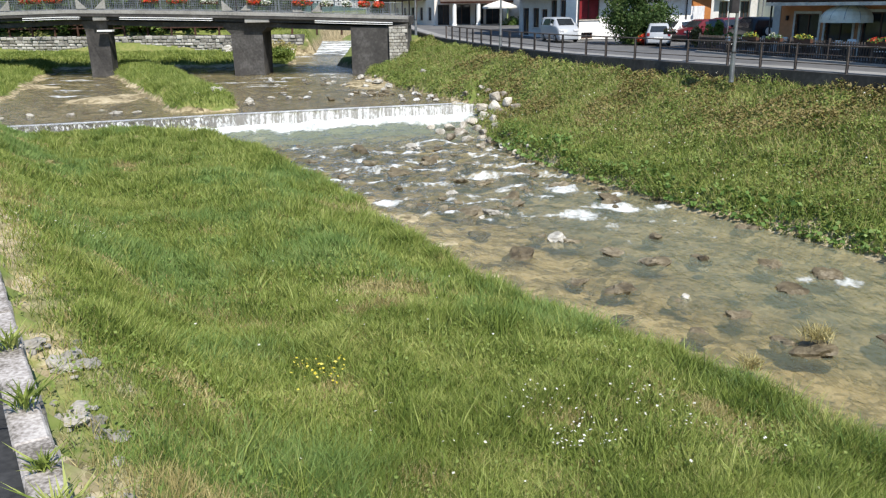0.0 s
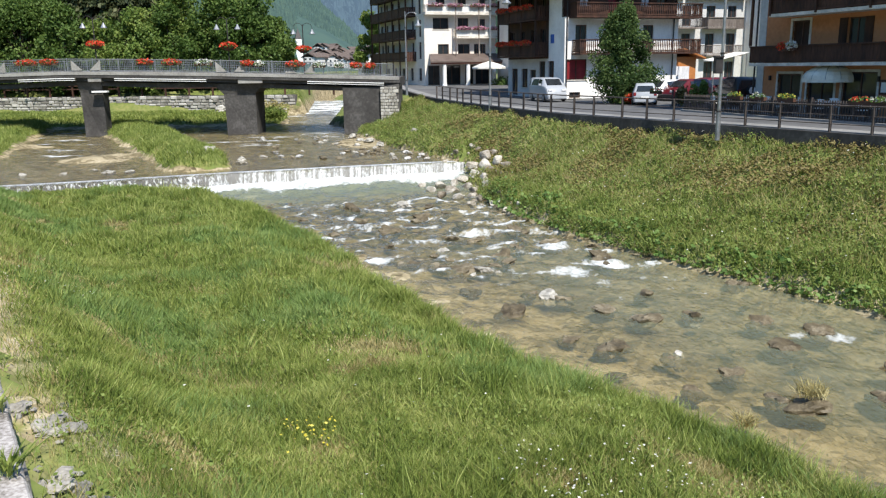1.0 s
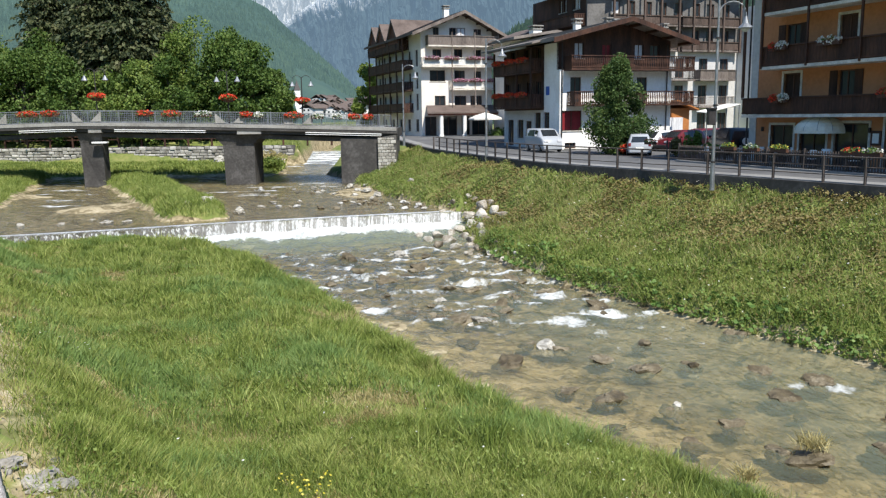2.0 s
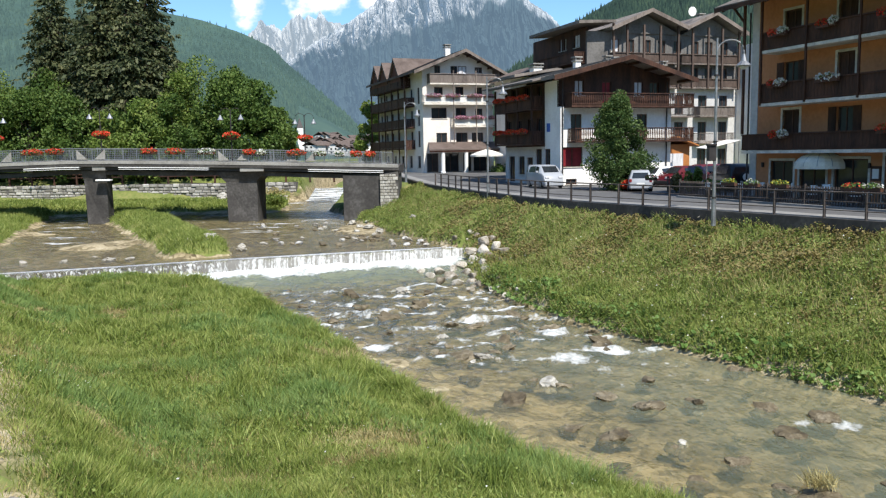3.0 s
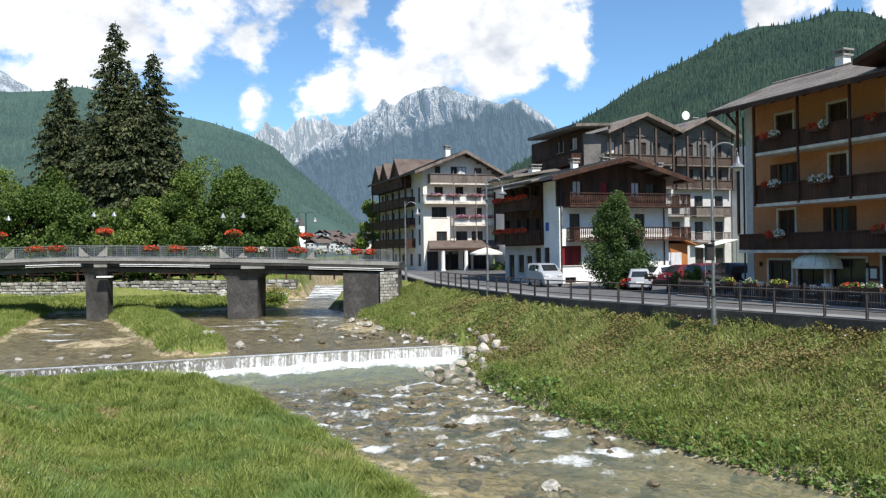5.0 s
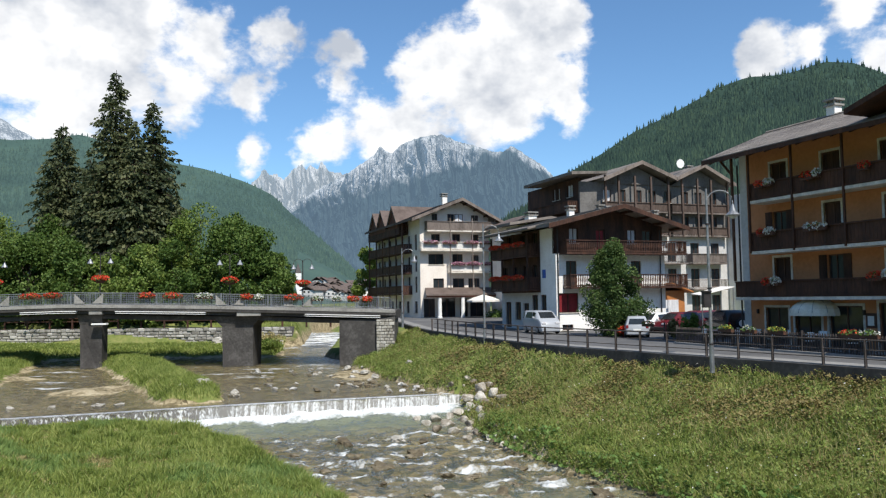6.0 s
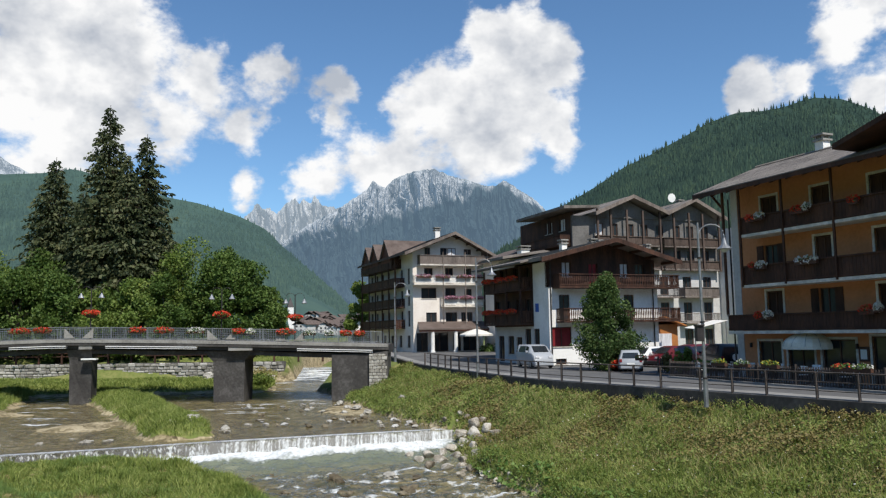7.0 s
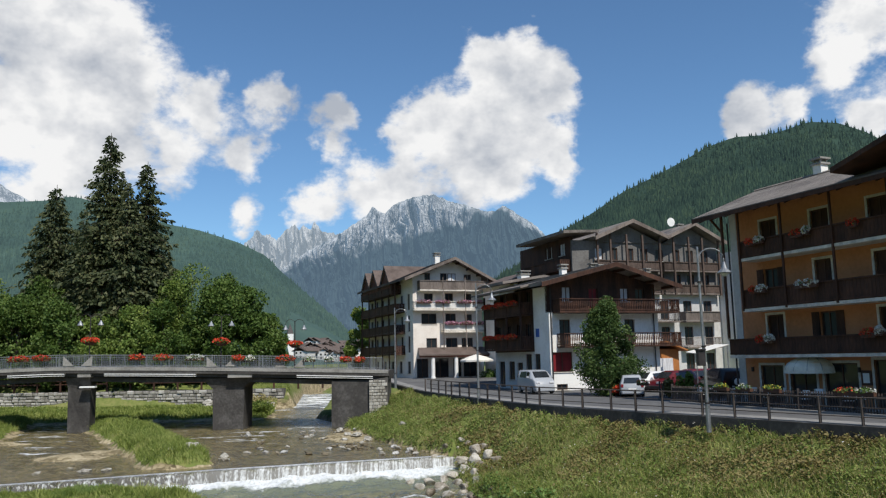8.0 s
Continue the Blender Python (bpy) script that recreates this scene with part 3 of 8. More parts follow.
    g = np.where((~k) & (dl > 0) & (n < 1.5) & (n > 0), 0.62 - 0.2 * n, g)
    far = sstep(110, 170, y) * np.where(np.abs(x + 15) < 6, 0.0, 1.0)
    z = z + far * (0.6 - z)
    side = np.maximum(sstep(60, 90, x), sstep(-60, -90, x))
    z = z + side * (0.0 - z)
    return z, g


def axis(lo, hi, step, far_lo, far_hi, grow=1.18):
    mid = list(np.arange(lo, hi + step / 2, step))
    out, s, v = [], step, hi
    while v < far_hi:
        s *= grow
        v += s
        out.append(v)
    pre, s, v = [], step, lo
    while v > far_lo:
        s *= grow
        v -= s
        pre.append(v)
    return np.array(pre[::-1] + mid + out)


def grid_mesh(name, xs, ys, height, mat, keep=None, values=()):
    gx, gy = np.meshgrid(xs, ys)
    gz = height(gx, gy)
    w = len(xs)
    idx = np.arange(gx.size).reshape(gx.shape)
    quads = np.stack([idx[:-1, :-1], idx[:-1, 1:], idx[1:, 1:], idx[1:, :-1]], -1).reshape(-1, 4)
    if keep is not None:
        k = keep(gx, gy)
        kk = (k[:-1, :-1] | k[:-1, 1:] | k[1:, 1:] | k[1:, :-1]).reshape(-1)
        quads = quads[kk]
    used = np.unique(quads)
    remap = np.zeros(gx.size, int)
    remap[used] = np.arange(len(used))
    co = np.stack([gx, gy, gz], -1).reshape(-1, 3)[used]
    ob = mesh_object(name, co, remap[quads], mat, smooth=True)
    for attr, fn in values:
        a = ob.data.attributes.new(attr, "FLOAT", "POINT")
        a.data.foreach_set("value", np.asarray(fn(co[:, 0], co[:, 1]), dtype=np.float32))
    return ob


def stream_algae(x, y):
    """Dark weed-covered cobbles along the middle and far side of the stream and through the rapids."""
    across = (x - np.interp(y, LEFT_Y, LEFT_X)) / 9.5
    a = np.maximum(sstep(26, 31, y), 0.9 * sstep(0.3, 0.75, across + 0.2 * wave_noise(x, y, 0.8, 19)))
    a = np.clip(a * (0.8 + 0.5 * wave_noise(x, y, 1.4, 18)), 0, 1)
    return np.where(y < np.interp(x, CREST_X, CREST_Y), a * sstep(-0.1, 0.5, across * 9.5) * sstep(1.6, 0.6, across), 0.25)


ground = grid_mesh("ground", axis(-46, 31, 0.33, -4000, 4000), axis(-8, 84, 0.33, -4000, 4500), lambda x, y: land(x, y)[0], M_ground,
                   values=[("gravel", lambda x, y: land(x, y)[1]), ("algae", stream_algae)])
tagged(ground, "grassy river banks with a gravel and cobble river bed", "ground", kind="structure")


# ---- water ----
def low_surface(x, y):
    rapid = 0.35 + 0.65 * sstep(22, 34, y)
    boil = 0.42 * sstep(6.0, 0.8, np.interp(x, CREST_X, CREST_Y) - y) * sstep(4.0, 1.5, x)
    z = low_water(y) + boil + rapid * (0.12 * wave_noise(x * 1.2 + y * 0.4, y, 1.7, 21) + 0.1 * wave_noise(x, y, 4.8, 22))
    return z


CHUTES = [(4.2, 30.4, 1.3, 0.42), (4.5, 26.6, 1.2, 0.4), (5.9, 27.8, 1.1, 0.4), (-2.4, 28.6, 0.9, 0.32), (10.4, 19.8, 0.7, 0.3), (9.4, 20.1, 0.6, 0.18), (-1.2, 31.5, 1.1, 0.22), (-3.4, 34.6, 1.5, 0.26), (5.2, 25.2, 1.0, 0.12), (1.6, 33.0, 1.0, 0.2), (7.2, 24.6, 0.8, 0.12), (2.4, 36.0, 1.2, 0.22)]


def low_foam(x, y):
    """How white the stream is: the boil under the weir, broken riffles below it, and chutes between the rocks."""
    yc = np.interp(x, CREST_X, CREST_Y)
    f = 0.85 * sstep(3.6, 1.9, yc - y + 0.6 * wave_noise(x, y, 1.2, 25)) * sstep(3.5, 0.0, x)
    riffle = wave_noise(x * 0.9 + y * 0.3, y * 1.3, 2.1, 26) + 0.5 * wave_noise(x, y, 5.0, 27, 3)
    f = f + sstep(19, 29, y) * (0.27 + 0.42 * riffle) * sstep(4.6, 7.5, yc - y) + 0.05 * sstep(14, 24, y) * riffle
    for cx, cy, r, a in CHUTES:
        u, v = (x - cx) * 0.86 + (y - cy) * 0.5, (y - cy) * 0.86 - (x - cx) * 0.5
        f = np.maximum(f, (a + 0.32) * np.exp(-(u / (r * 0.75)) ** 2 - (v / r) ** 2) + 0.14 * riffle)
    return f


def in_low(x, y):
    xl, xr = np.interp(y, LEFT_Y, LEFT_X), np.interp(y, RIGHT_Y, RIGHT_X)
    return (x > xl - 1.2) & (x < xr + 1.0) & (y < np.interp(x, CREST_X, CREST_Y) - 0.1) & (y > -6)


river = grid_mesh("river_water", np.arange(-16, 34, 0.16), np.arange(-6, 50, 0.16), low_surface, M_water, in_low, [("foam", low_foam), ("deep", lambda x, y: sstep(9.0, 1.5, np.interp(x, CREST_X, CREST_Y) - y) * 0.7 + 0.24 * sstep(0.3, 0.75, (x - np.interp(y, LEFT_Y, LEFT_X)) / 10.0) * sstep(34, 26, y))])
tagged(river, "clear shallow mountain stream with white riffles over cobbles", "water", kind="structure")


def pool_surface(x, y):
    return -3.0 + 0.15 * sstep(45, 70, y) + 0.9 * sstep(84, 118, y) + 0.03 * wave_noise(x, y, 2.8, 31) * sstep(0, 3, y - np.interp(x, CREST_X, CREST_Y)) + 0.03 * sstep(60, 80, y) * wave_noise(x, y, 3.0, 32)


def pool_foam(x, y):
    return 0.24 * sstep(48, 54, y) + 0.42 * wave_noise(x * 0.5, y * 1.6, 1.3, 33) * sstep(49, 56, y) + 0.35 * sstep(92, 99, y)


def in_pool(x, y):
    xp = np.interp(y, POOL_Y, POOL_X)
    return (y > np.interp(x, CREST_X, CREST_Y)) & (x < xp + 0.7) & (x > np.where(y > 80, xp - 8, -42)) & (left_wall(x, y) > -0.5)


pool = grid_mesh("pool_water", np.arange(-43, 4, 0.35), np.arange(34, 118, 0.35), pool_surface, M_pond, in_pool, [("foam", pool_foam)])
tagged(pool, "shallow brownish pool of the river above the weir", "water", kind="structure")


# ---- mountains ----
def ridge_point(az, el, dist):
    a = radians(az)
    return Vector((math.sin(a) * dist, math.cos(a) * dist, EYE + dist * math.tan(radians(el))))


def mountain(name, crest, dist, near, mat, label, steps=60, rows=26, bump=0.06, seed=1, jag=0.0, wood=None, foot=-2.0, bulge=0.8, grain=0.8):
    """A slope that falls from a crest (azimuth, elevation) towards the valley floor, with spurs and gullies."""
    az = np.linspace(crest[0][0], crest[-1][0], steps)
    el = np.interp(az, [c[0] for c in crest], [c[1] for c in crest])
    if jag:
        el = el + jag * (wave_noise(az * 3.0, az * 0, 1.0, seed, 5) + 0.5 * np.abs(wave_noise(az * 9.0, az * 0, 1.0, seed + 1, 3)))
    verts, woods = [], []
    for r in range(rows):
        f = r / (rows - 1)
        for i in range(steps):
            d = dist + (near - dist) * f
            top = EYE + dist * math.tan(radians(el[i]))
            h = top + (foot - top) * f ** bulge
            spur = float(wave_noise(np.array(az[i] * grain), np.array(f * 7.0 * grain), 1.0, seed + 3, 5) - 0.6 * abs(wave_noise(np.array(az[i] * grain * 1.7), np.array(f * 12.0 * grain), 1.0, seed + 4, 4))) * bump * dist * math.sin(math.pi * min(1, f * 1.3)) * 0.5
            a = radians(az[i])
            verts.append((math.sin(a) * (d + spur), math.cos(a) * (d + spur), h + (spur * 0.25 if 0 < r else 0)))
            if wood:
                woods.append(float(np.clip((f - wood[0]) / 0.12 + 1.8 * wave_noise(np.array(az[i] * 1.3), np.array(f * 26.0), 1.6, seed + 7, 4), 0, 1)))
    faces = [(r * steps + i, (r + 1) * steps + i, (r + 1) * steps + i + 1, r * steps + i + 1) for r in range(rows - 1) for i in range(steps - 1)]
    ob = mesh_object(name, verts, faces, mat, smooth=True)
    if wood:
        ob.data.attributes.new("wood", "FLOAT", "POINT").data.foreach_set("value", np.array(woods, dtype=np.float32))
    tagged(ob, label, "mountain", kind="structure")
    return ob, np.array(verts).reshape(rows, steps, 3)


def conifer_cover(name, slope, count, size, mat, label, seed, clearing=None):
    """Many small conifers over a slope, in one mesh."""
    rng = np.random.RandomState(seed)
    rows, steps, _ = slope.shape
    r = rng.uniform(0, 1, count) ** 0.9 * (rows - 1.001)
    c = rng.uniform(0, steps - 1.001, count)
    ri, ci = r.astype(int), c.astype(int)
    fr, fc = (r - ri)[:, None], (c - ci)[:, None]
    p = (slope[ri, ci] * (1 - fc) + slope[ri, ci + 1] * fc) * (1 - fr) + (slope[ri + 1, ci] * (1 - fc) + slope[ri + 1, ci + 1] * fc) * fr
    if clearing:
        a, d = np.degrees(np.arctan2(p[:, 0], p[:, 1])), np.hypot(p[:, 0], p[:, 1])
        p = p[~((a > clearing[0]) & (d < clearing[1]))]
        count = len(p)
    h = size * rng.uniform(0.6, 1.25, count)
    w = h * rng.uniform(0.2, 0.3, count)
    verts, faces = [], []
    for i in range(count):
        x, y, z = p[i]
        b = len(verts)
        t = rng.uniform(0, math.tau)
        for lo, hi, k in ((0.0, 0.62, 1.0), (0.35, 1.0, 0.66)):
            q = len(verts)
            verts += [(x + w[i] * k * math.cos(t + j * math.tau / 5), y + w[i] * k * math.sin(t + j * math.tau / 5), z + h[i] * (lo - 0.08) + (0.05 * h[i] if j % 2 else 0)) for j in range(5)]
            verts.append((x, y, z + h[i] * hi))
            faces += [(q + j, q + (j + 1) % 5, q + 5) for j in range(5)]
    ob = mesh_object(name, verts, faces, mat)
    return tagged(ob, label, "forest", kind="stuff")


def massif(name, crest, dist, near, mat, label, tree_line, steps, rows, seed, jag):
    """A rock wall under a jagged crest, cut by gullies that run down it; woods below a tree line (azimuth, elevation)."""
    az = np.linspace(crest[0][0], crest[-1][0], steps)
    el = np.interp(az, [c[0] for c in crest], [c[1] for c in crest])
    el = el + jag * (np.abs(wave_noise(az * 6.0, az * 0, 1.0, seed, 4)) + 0.5 * np.abs(wave_noise(az * 21.0, az * 0, 1.0, seed + 1, 3)) - 0.4)
    f = np.linspace(0, 1, rows)[:, None] ** 1.35
    a2 = az[None, :] + 0.5 * wave_noise(az[None, :] * 0.9, f * 9.0, 1.0, seed + 2, 3)
    top = EYE + dist * np.tan(np.radians(el))[None, :]
    ribs = np.abs(wave_noise(a2 * 2.4, f * 2.0, 1.0, seed + 3, 4)) + 0.55 * np.abs(wave_noise(a2 * 7.0, f * 5.0, 1.0, seed + 4, 4)) + 0.3 * np.abs(wave_noise(a2 * 20.0, f * 22.0, 1.0, seed + 5, 3))
    crags = wave_noise(a2 * 5.0, f * 40.0, 1.0, seed + 6, 4)
    fade = np.minimum(1, f * 14)
    d = dist + (near - dist) * f + fade * (0.045 * dist * (ribs - 0.5) + 0.01 * dist * crags)
    h = top + (40 - top) * f ** 0.8 + fade * 0.006 * dist * crags
    a = np.radians(az)[None, :]
    xyz = np.stack([np.sin(a) * d, np.cos(a) * d, h], -1)
    elev = np.degrees(np.arctan2(h - EYE, d))
    line = np.interp(az, [c[0] for c in tree_line], [c[1] for c in tree_line])[None, :]
    wood = np.clip(0.5 + (line - elev) / 0.55 + 1.1 * wave_noise(a2 * 3.0, f * 30.0, 1.0, seed + 7, 4), 0, 1)
    idx = np.arange(rows * steps).reshape(rows, steps)
    faces = np.stack([idx[:-1, :-1], idx[1:, :-1], idx[1:, 1:], idx[:-1, 1:]], -1).reshape(-1, 4)
    ob = mesh_object(name, xyz.reshape(-1, 3), faces.tolist(), mat)
    ob.data.attributes.new("wood", "FLOAT", "POINT").data.foreach_set("value", wood.astype(np.float32).ravel())
    return tagged(ob, label, "mountain", kind="structure")


PEAK = [(-12.5, 4.8), (-11.5, 5.8), (-10.1, 6.8), (-8.5, 7.9), (-7.2, 8.6), (-6.3, 9.1), (-5.6, 9.6), (-4.8, 10.1), (-4.4, 10.4), (-4.0, 11.05), (-3.6, 10.7), (-3.1, 10.5), (-2.5, 11.1), (-1.6, 11.45), (-0.8, 11.7),
        (0.5, 11.75), (1.7, 11.3), (3.2, 10.9), (4.2, 10.5), (5.0, 10.5), (5.6, 10.85), (6.5, 10.3), (7.7, 9.5), (8.4, 8.8), (9.9, 7.1), (14, 4)]
SPIRES = [(-16.5, 5.5), (-15.1, 6.6), (-13.2, 8.2), (-12.7, 8.6), (-12.3, 9.3), (-11.9, 8.8), (-11.5, 9.0), (-10.9, 8.6), (-10.2, 9.3), (-9.6, 9.7), (-9.3, 9.25), (-9.0, 9.7), (-8.5, 9.3), (-8.2, 9.95), (-7.7, 9.2), (-7.2, 9.15), (-6.0, 8.8), (-4, 8)]
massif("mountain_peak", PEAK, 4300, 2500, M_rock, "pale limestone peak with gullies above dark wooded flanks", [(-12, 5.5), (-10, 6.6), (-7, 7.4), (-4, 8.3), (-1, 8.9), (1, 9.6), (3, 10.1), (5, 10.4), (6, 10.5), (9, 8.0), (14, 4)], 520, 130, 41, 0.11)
massif("mountain_spires", SPIRES, 4800, 4400, M_farrock, "pale limestone spires behind the main peak, haze added as glow", [(-17, 3), (-4, 3)], 260, 70, 46, 0.18)
mountain("mountain_left_far", [(-42, 11.5), (-34, 12.6), (-30.5, 12.2), (-28.6, 11.5), (-27.1, 10.7), (-24, 9.0), (-18, 6)], 3900, 2500, M_rock, "grey rock ridge behind a wooded slope, haze added as glow", steps=90, rows=30, bump=0.06, seed=44, jag=0.15, wood=(0.5,), foot=50)
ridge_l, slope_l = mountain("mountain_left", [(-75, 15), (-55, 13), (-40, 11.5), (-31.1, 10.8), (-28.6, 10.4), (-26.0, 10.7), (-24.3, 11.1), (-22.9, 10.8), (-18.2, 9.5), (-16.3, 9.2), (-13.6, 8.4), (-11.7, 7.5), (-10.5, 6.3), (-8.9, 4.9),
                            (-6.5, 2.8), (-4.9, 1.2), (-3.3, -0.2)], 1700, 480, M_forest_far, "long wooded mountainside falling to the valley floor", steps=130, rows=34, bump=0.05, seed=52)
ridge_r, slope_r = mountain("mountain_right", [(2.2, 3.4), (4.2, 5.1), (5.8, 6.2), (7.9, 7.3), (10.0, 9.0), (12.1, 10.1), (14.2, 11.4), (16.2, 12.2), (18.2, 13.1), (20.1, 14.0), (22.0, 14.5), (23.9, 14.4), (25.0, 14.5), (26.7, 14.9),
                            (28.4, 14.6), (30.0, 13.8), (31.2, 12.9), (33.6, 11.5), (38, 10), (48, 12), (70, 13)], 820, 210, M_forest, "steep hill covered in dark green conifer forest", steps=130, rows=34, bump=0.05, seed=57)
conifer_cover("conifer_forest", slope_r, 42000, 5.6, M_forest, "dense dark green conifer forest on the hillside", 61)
conifer_cover("wooded_mountainside", slope_l, 26000, 8.0, M_forest_far, "distant green mixed forest on the mountainside, blued by added haze glow", 62, (-10.0, 1060))
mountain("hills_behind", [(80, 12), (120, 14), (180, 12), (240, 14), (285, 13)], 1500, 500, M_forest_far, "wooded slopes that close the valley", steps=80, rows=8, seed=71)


# ---- weir ----
def strip_normals(pts):
    out = []
    for i in range(len(pts)):
        t = (Vector(pts[min(i + 1, len(pts) - 1)]) - Vector(pts[max(i - 1, 0)])).normalized()
        out.append(Vector((t.y, -t.x, 0)))
    return out


def weir():
    th = thing("weir", -8, 45, -4.2, 0, "low concrete weir with a white curtain of falling water", "weir", kind="structure")
    xs = np.linspace(-28, 3.2, 160)
    pts = [Vector((x, float(np.interp(x, CREST_X, CREST_Y)), 0)) for x in xs]
    # concrete sill: a stepped section swept along the crest
    verts, faces = [], []
    section = [(-0.12, -3.06), (-0.1, -4.9), (1.1, -4.9), (1.0, -3.12), (0.5, -3.04)]
    for p in pts:
        verts += [(p.x, p.y + o, z) for o, z in section]
    k = len(section)
    for i in range(len(pts) - 1):
        faces += [(i * k + j, (i + 1) * k + j, (i + 1) * k + (j + 1) % k, i * k + (j + 1) % k) for j in range(k)]
    sill = mesh_object("sill", verts, faces, M_dkconc)
    sill.parent, sill.matrix_parent_inverse = th, th.matrix_world.inverted()
    # falling water: a rippled curtain
    rng = np.random.RandomState(5)
    fx = np.arange(-26, 2.6, 0.07)
    rows = 9
    verts, foam = [], []
    thick = rng.uniform(-1, 1, len(fx))
    for r in range(rows):
        f = r / (rows - 1)
        for i, x in enumerate(fx):
            y = float(np.interp(x, CREST_X, CREST_Y))
            out = 0.08 + 0.42 * f ** 0.6 + 0.035 * thick[i] * (0.3 + f)
            z = -2.98 - 1.1 * f ** 1.6 + (0.06 if f == 0 else 0)
            verts.append((x, y - out + (0.55 if r == 0 else 0), z - (0.05 if r == 0 else 0)))
            foam.append(0.38 + 0.3 * rng.uniform(-1, 1) * max(0.25, min(1.0, (-11 - x) / 3)) + 0.26 * thick[i] * (0.6 + 0.4 * f) + 0.1 * f ** 2 + 0.15 * min(1.0, max(0.0, (x + 15) / 6)))
    w = len(fx)
    faces = [(r * w + i, r * w + i + 1, (r + 1) * w + i + 1, (r + 1) * w + i) for r in range(rows - 1) for i in range(w - 1)]
    fall = mesh_object("falling_water", verts, faces, M_fall, smooth=True)
    fall.parent, fall.matrix_parent_inverse = th, th.matrix_world.inverted()
    fall.data.attributes.new("deep", "FLOAT", "POINT").data.foreach_set("value", np.array([0.12 + 0.42 * min(1.0, max(0.0, (v[0] + 15) / 5)) for v in verts], dtype=np.float32))
    fall.data.attributes.new("foam", "FLOAT", "POINT").data.foreach_set("value", np.array(foam, dtype=np.float32))
    return th


M_fall = water_material("falling_water", (0.72, 0.68, 0.6), 5.0, (3.2, 1.2, 1.3), (0.42, 0.41, 0.38), 0.6, 0.05, 1.06)
weir()


# ---- the near wall and path ----
def near_wall():
    th = thing("stone_wall", 0.45, 0, 0, 33.3, "old stone river wall with worn capping and ferns in its joints", "wall", kind="structure")
    core = box(-0.26, -14, -3.6, -0.03, 60, -0.66)
    part("wall_core", core, M_mortar, th)
    rng = random.Random(3)
    y = -6.0
    while y < 40:
        w = rng.uniform(0.8, 1.3)
        j = rng.uniform(-0.012, 0.012)
        part("cap_stone", box(-0.28 + j, y, -0.68, 0.0 + j, y + w - 0.025, -0.59 + j, 0.02), M_capstone, th)
        y += w
    z = -0.7
    while z > -2.0:
        h = rng.uniform(0.2, 0.32)
        y = -3.0
        while y < 24:
            w = rng.uniform(0.3, 0.65)
            o = rng.uniform(-0.02, 0.035)
            if len(th.children) < 280:
                part("wall_stone", box(-0.1, y, z - h + 0.02, 0.02 + o, y + w - 0.025, z, 0.02), M_wallstone, th)
            y += w
        z -= h
    return th


near_wall()
path = mesh_object("path", [(0.45 - 0.26 * WALL_C - WALL_S * s - WALL_C * o, -0.26 * WALL_S + WALL_C * s - WALL_S * o, -0.86) for s in np.linspace(-20, 60, 30) for o in (0.0, 3.5)],
                   [(2 * i, 2 * i + 1, 2 * i + 3, 2 * i + 2) for i in range(29)], M_darkpath)
tagged(path, "asphalt footpath behind the stone river wall", "path", kind="structure")


# ---- road, pavement, kerb, retaining wall, railing ----
def rail_line(lo=14.0, hi=69.0, step=0.5):
    ys = np.arange(lo, hi, step)
    xs = np.interp(ys, RAIL_Y, RAIL_X)
    for _ in range(6):
        xs[1:-1] = (xs[:-2] + 2 * xs[1:-1] + xs[2:]) / 4
    return [Vector((float(x), float(y), float(road_height(y)))) for x, y in zip(xs, ys)]


def sweep(name, line, section, mat, lift=True, cap=True):
    """A section of (offset to the right of the line, height) swept along the line."""
    nrm = strip_normals(line)
    verts = [p + n * o + Vector((0, 0, z)) for p, n in zip(line, nrm) for o, z in section]
    k = len(section)
    faces = [(i * k + j, i * k + (j + 1) % k, (i + 1) * k + (j + 1) % k, (i + 1) * k + j) for i in range(len(line) - 1) for j in range(k)]
    if cap:
        faces += [tuple(range(k)), tuple((len(line) - 1) * k + j for j in range(k))[::-1]]
    return mesh_object(name, verts, faces, mat)


RAIL = rail_line()
LONG = rail_line(-30, 180, 1.0)
road = sweep("road", LONG, [(0.9, -0.3), (0.9, 0.0), (70, 0.0), (70, -0.3)], M_asphalt)
tagged(road, "grey asphalt road along the river with a forecourt", "road", kind="structure")
pave = sweep("pavement", LONG, [(0.0, -0.3), (0.0, 0.1), (0.98, 0.11), (1.0, 0.09), (1.0, -0.3)], M_paving)
tagged(pave, "pale concrete pavement strip with a kerb", "pavement", kind="structure")
bankwall = sweep("retaining_wall", LONG, [(-0.22, -3.0), (-0.2, 0.02), (-0.2, 0.06), (0.02, 0.06), (0.02, -3.0)], M_dkconc)
tagged(bankwall, "dark stained concrete retaining wall above the bank", "wall", kind="structure")


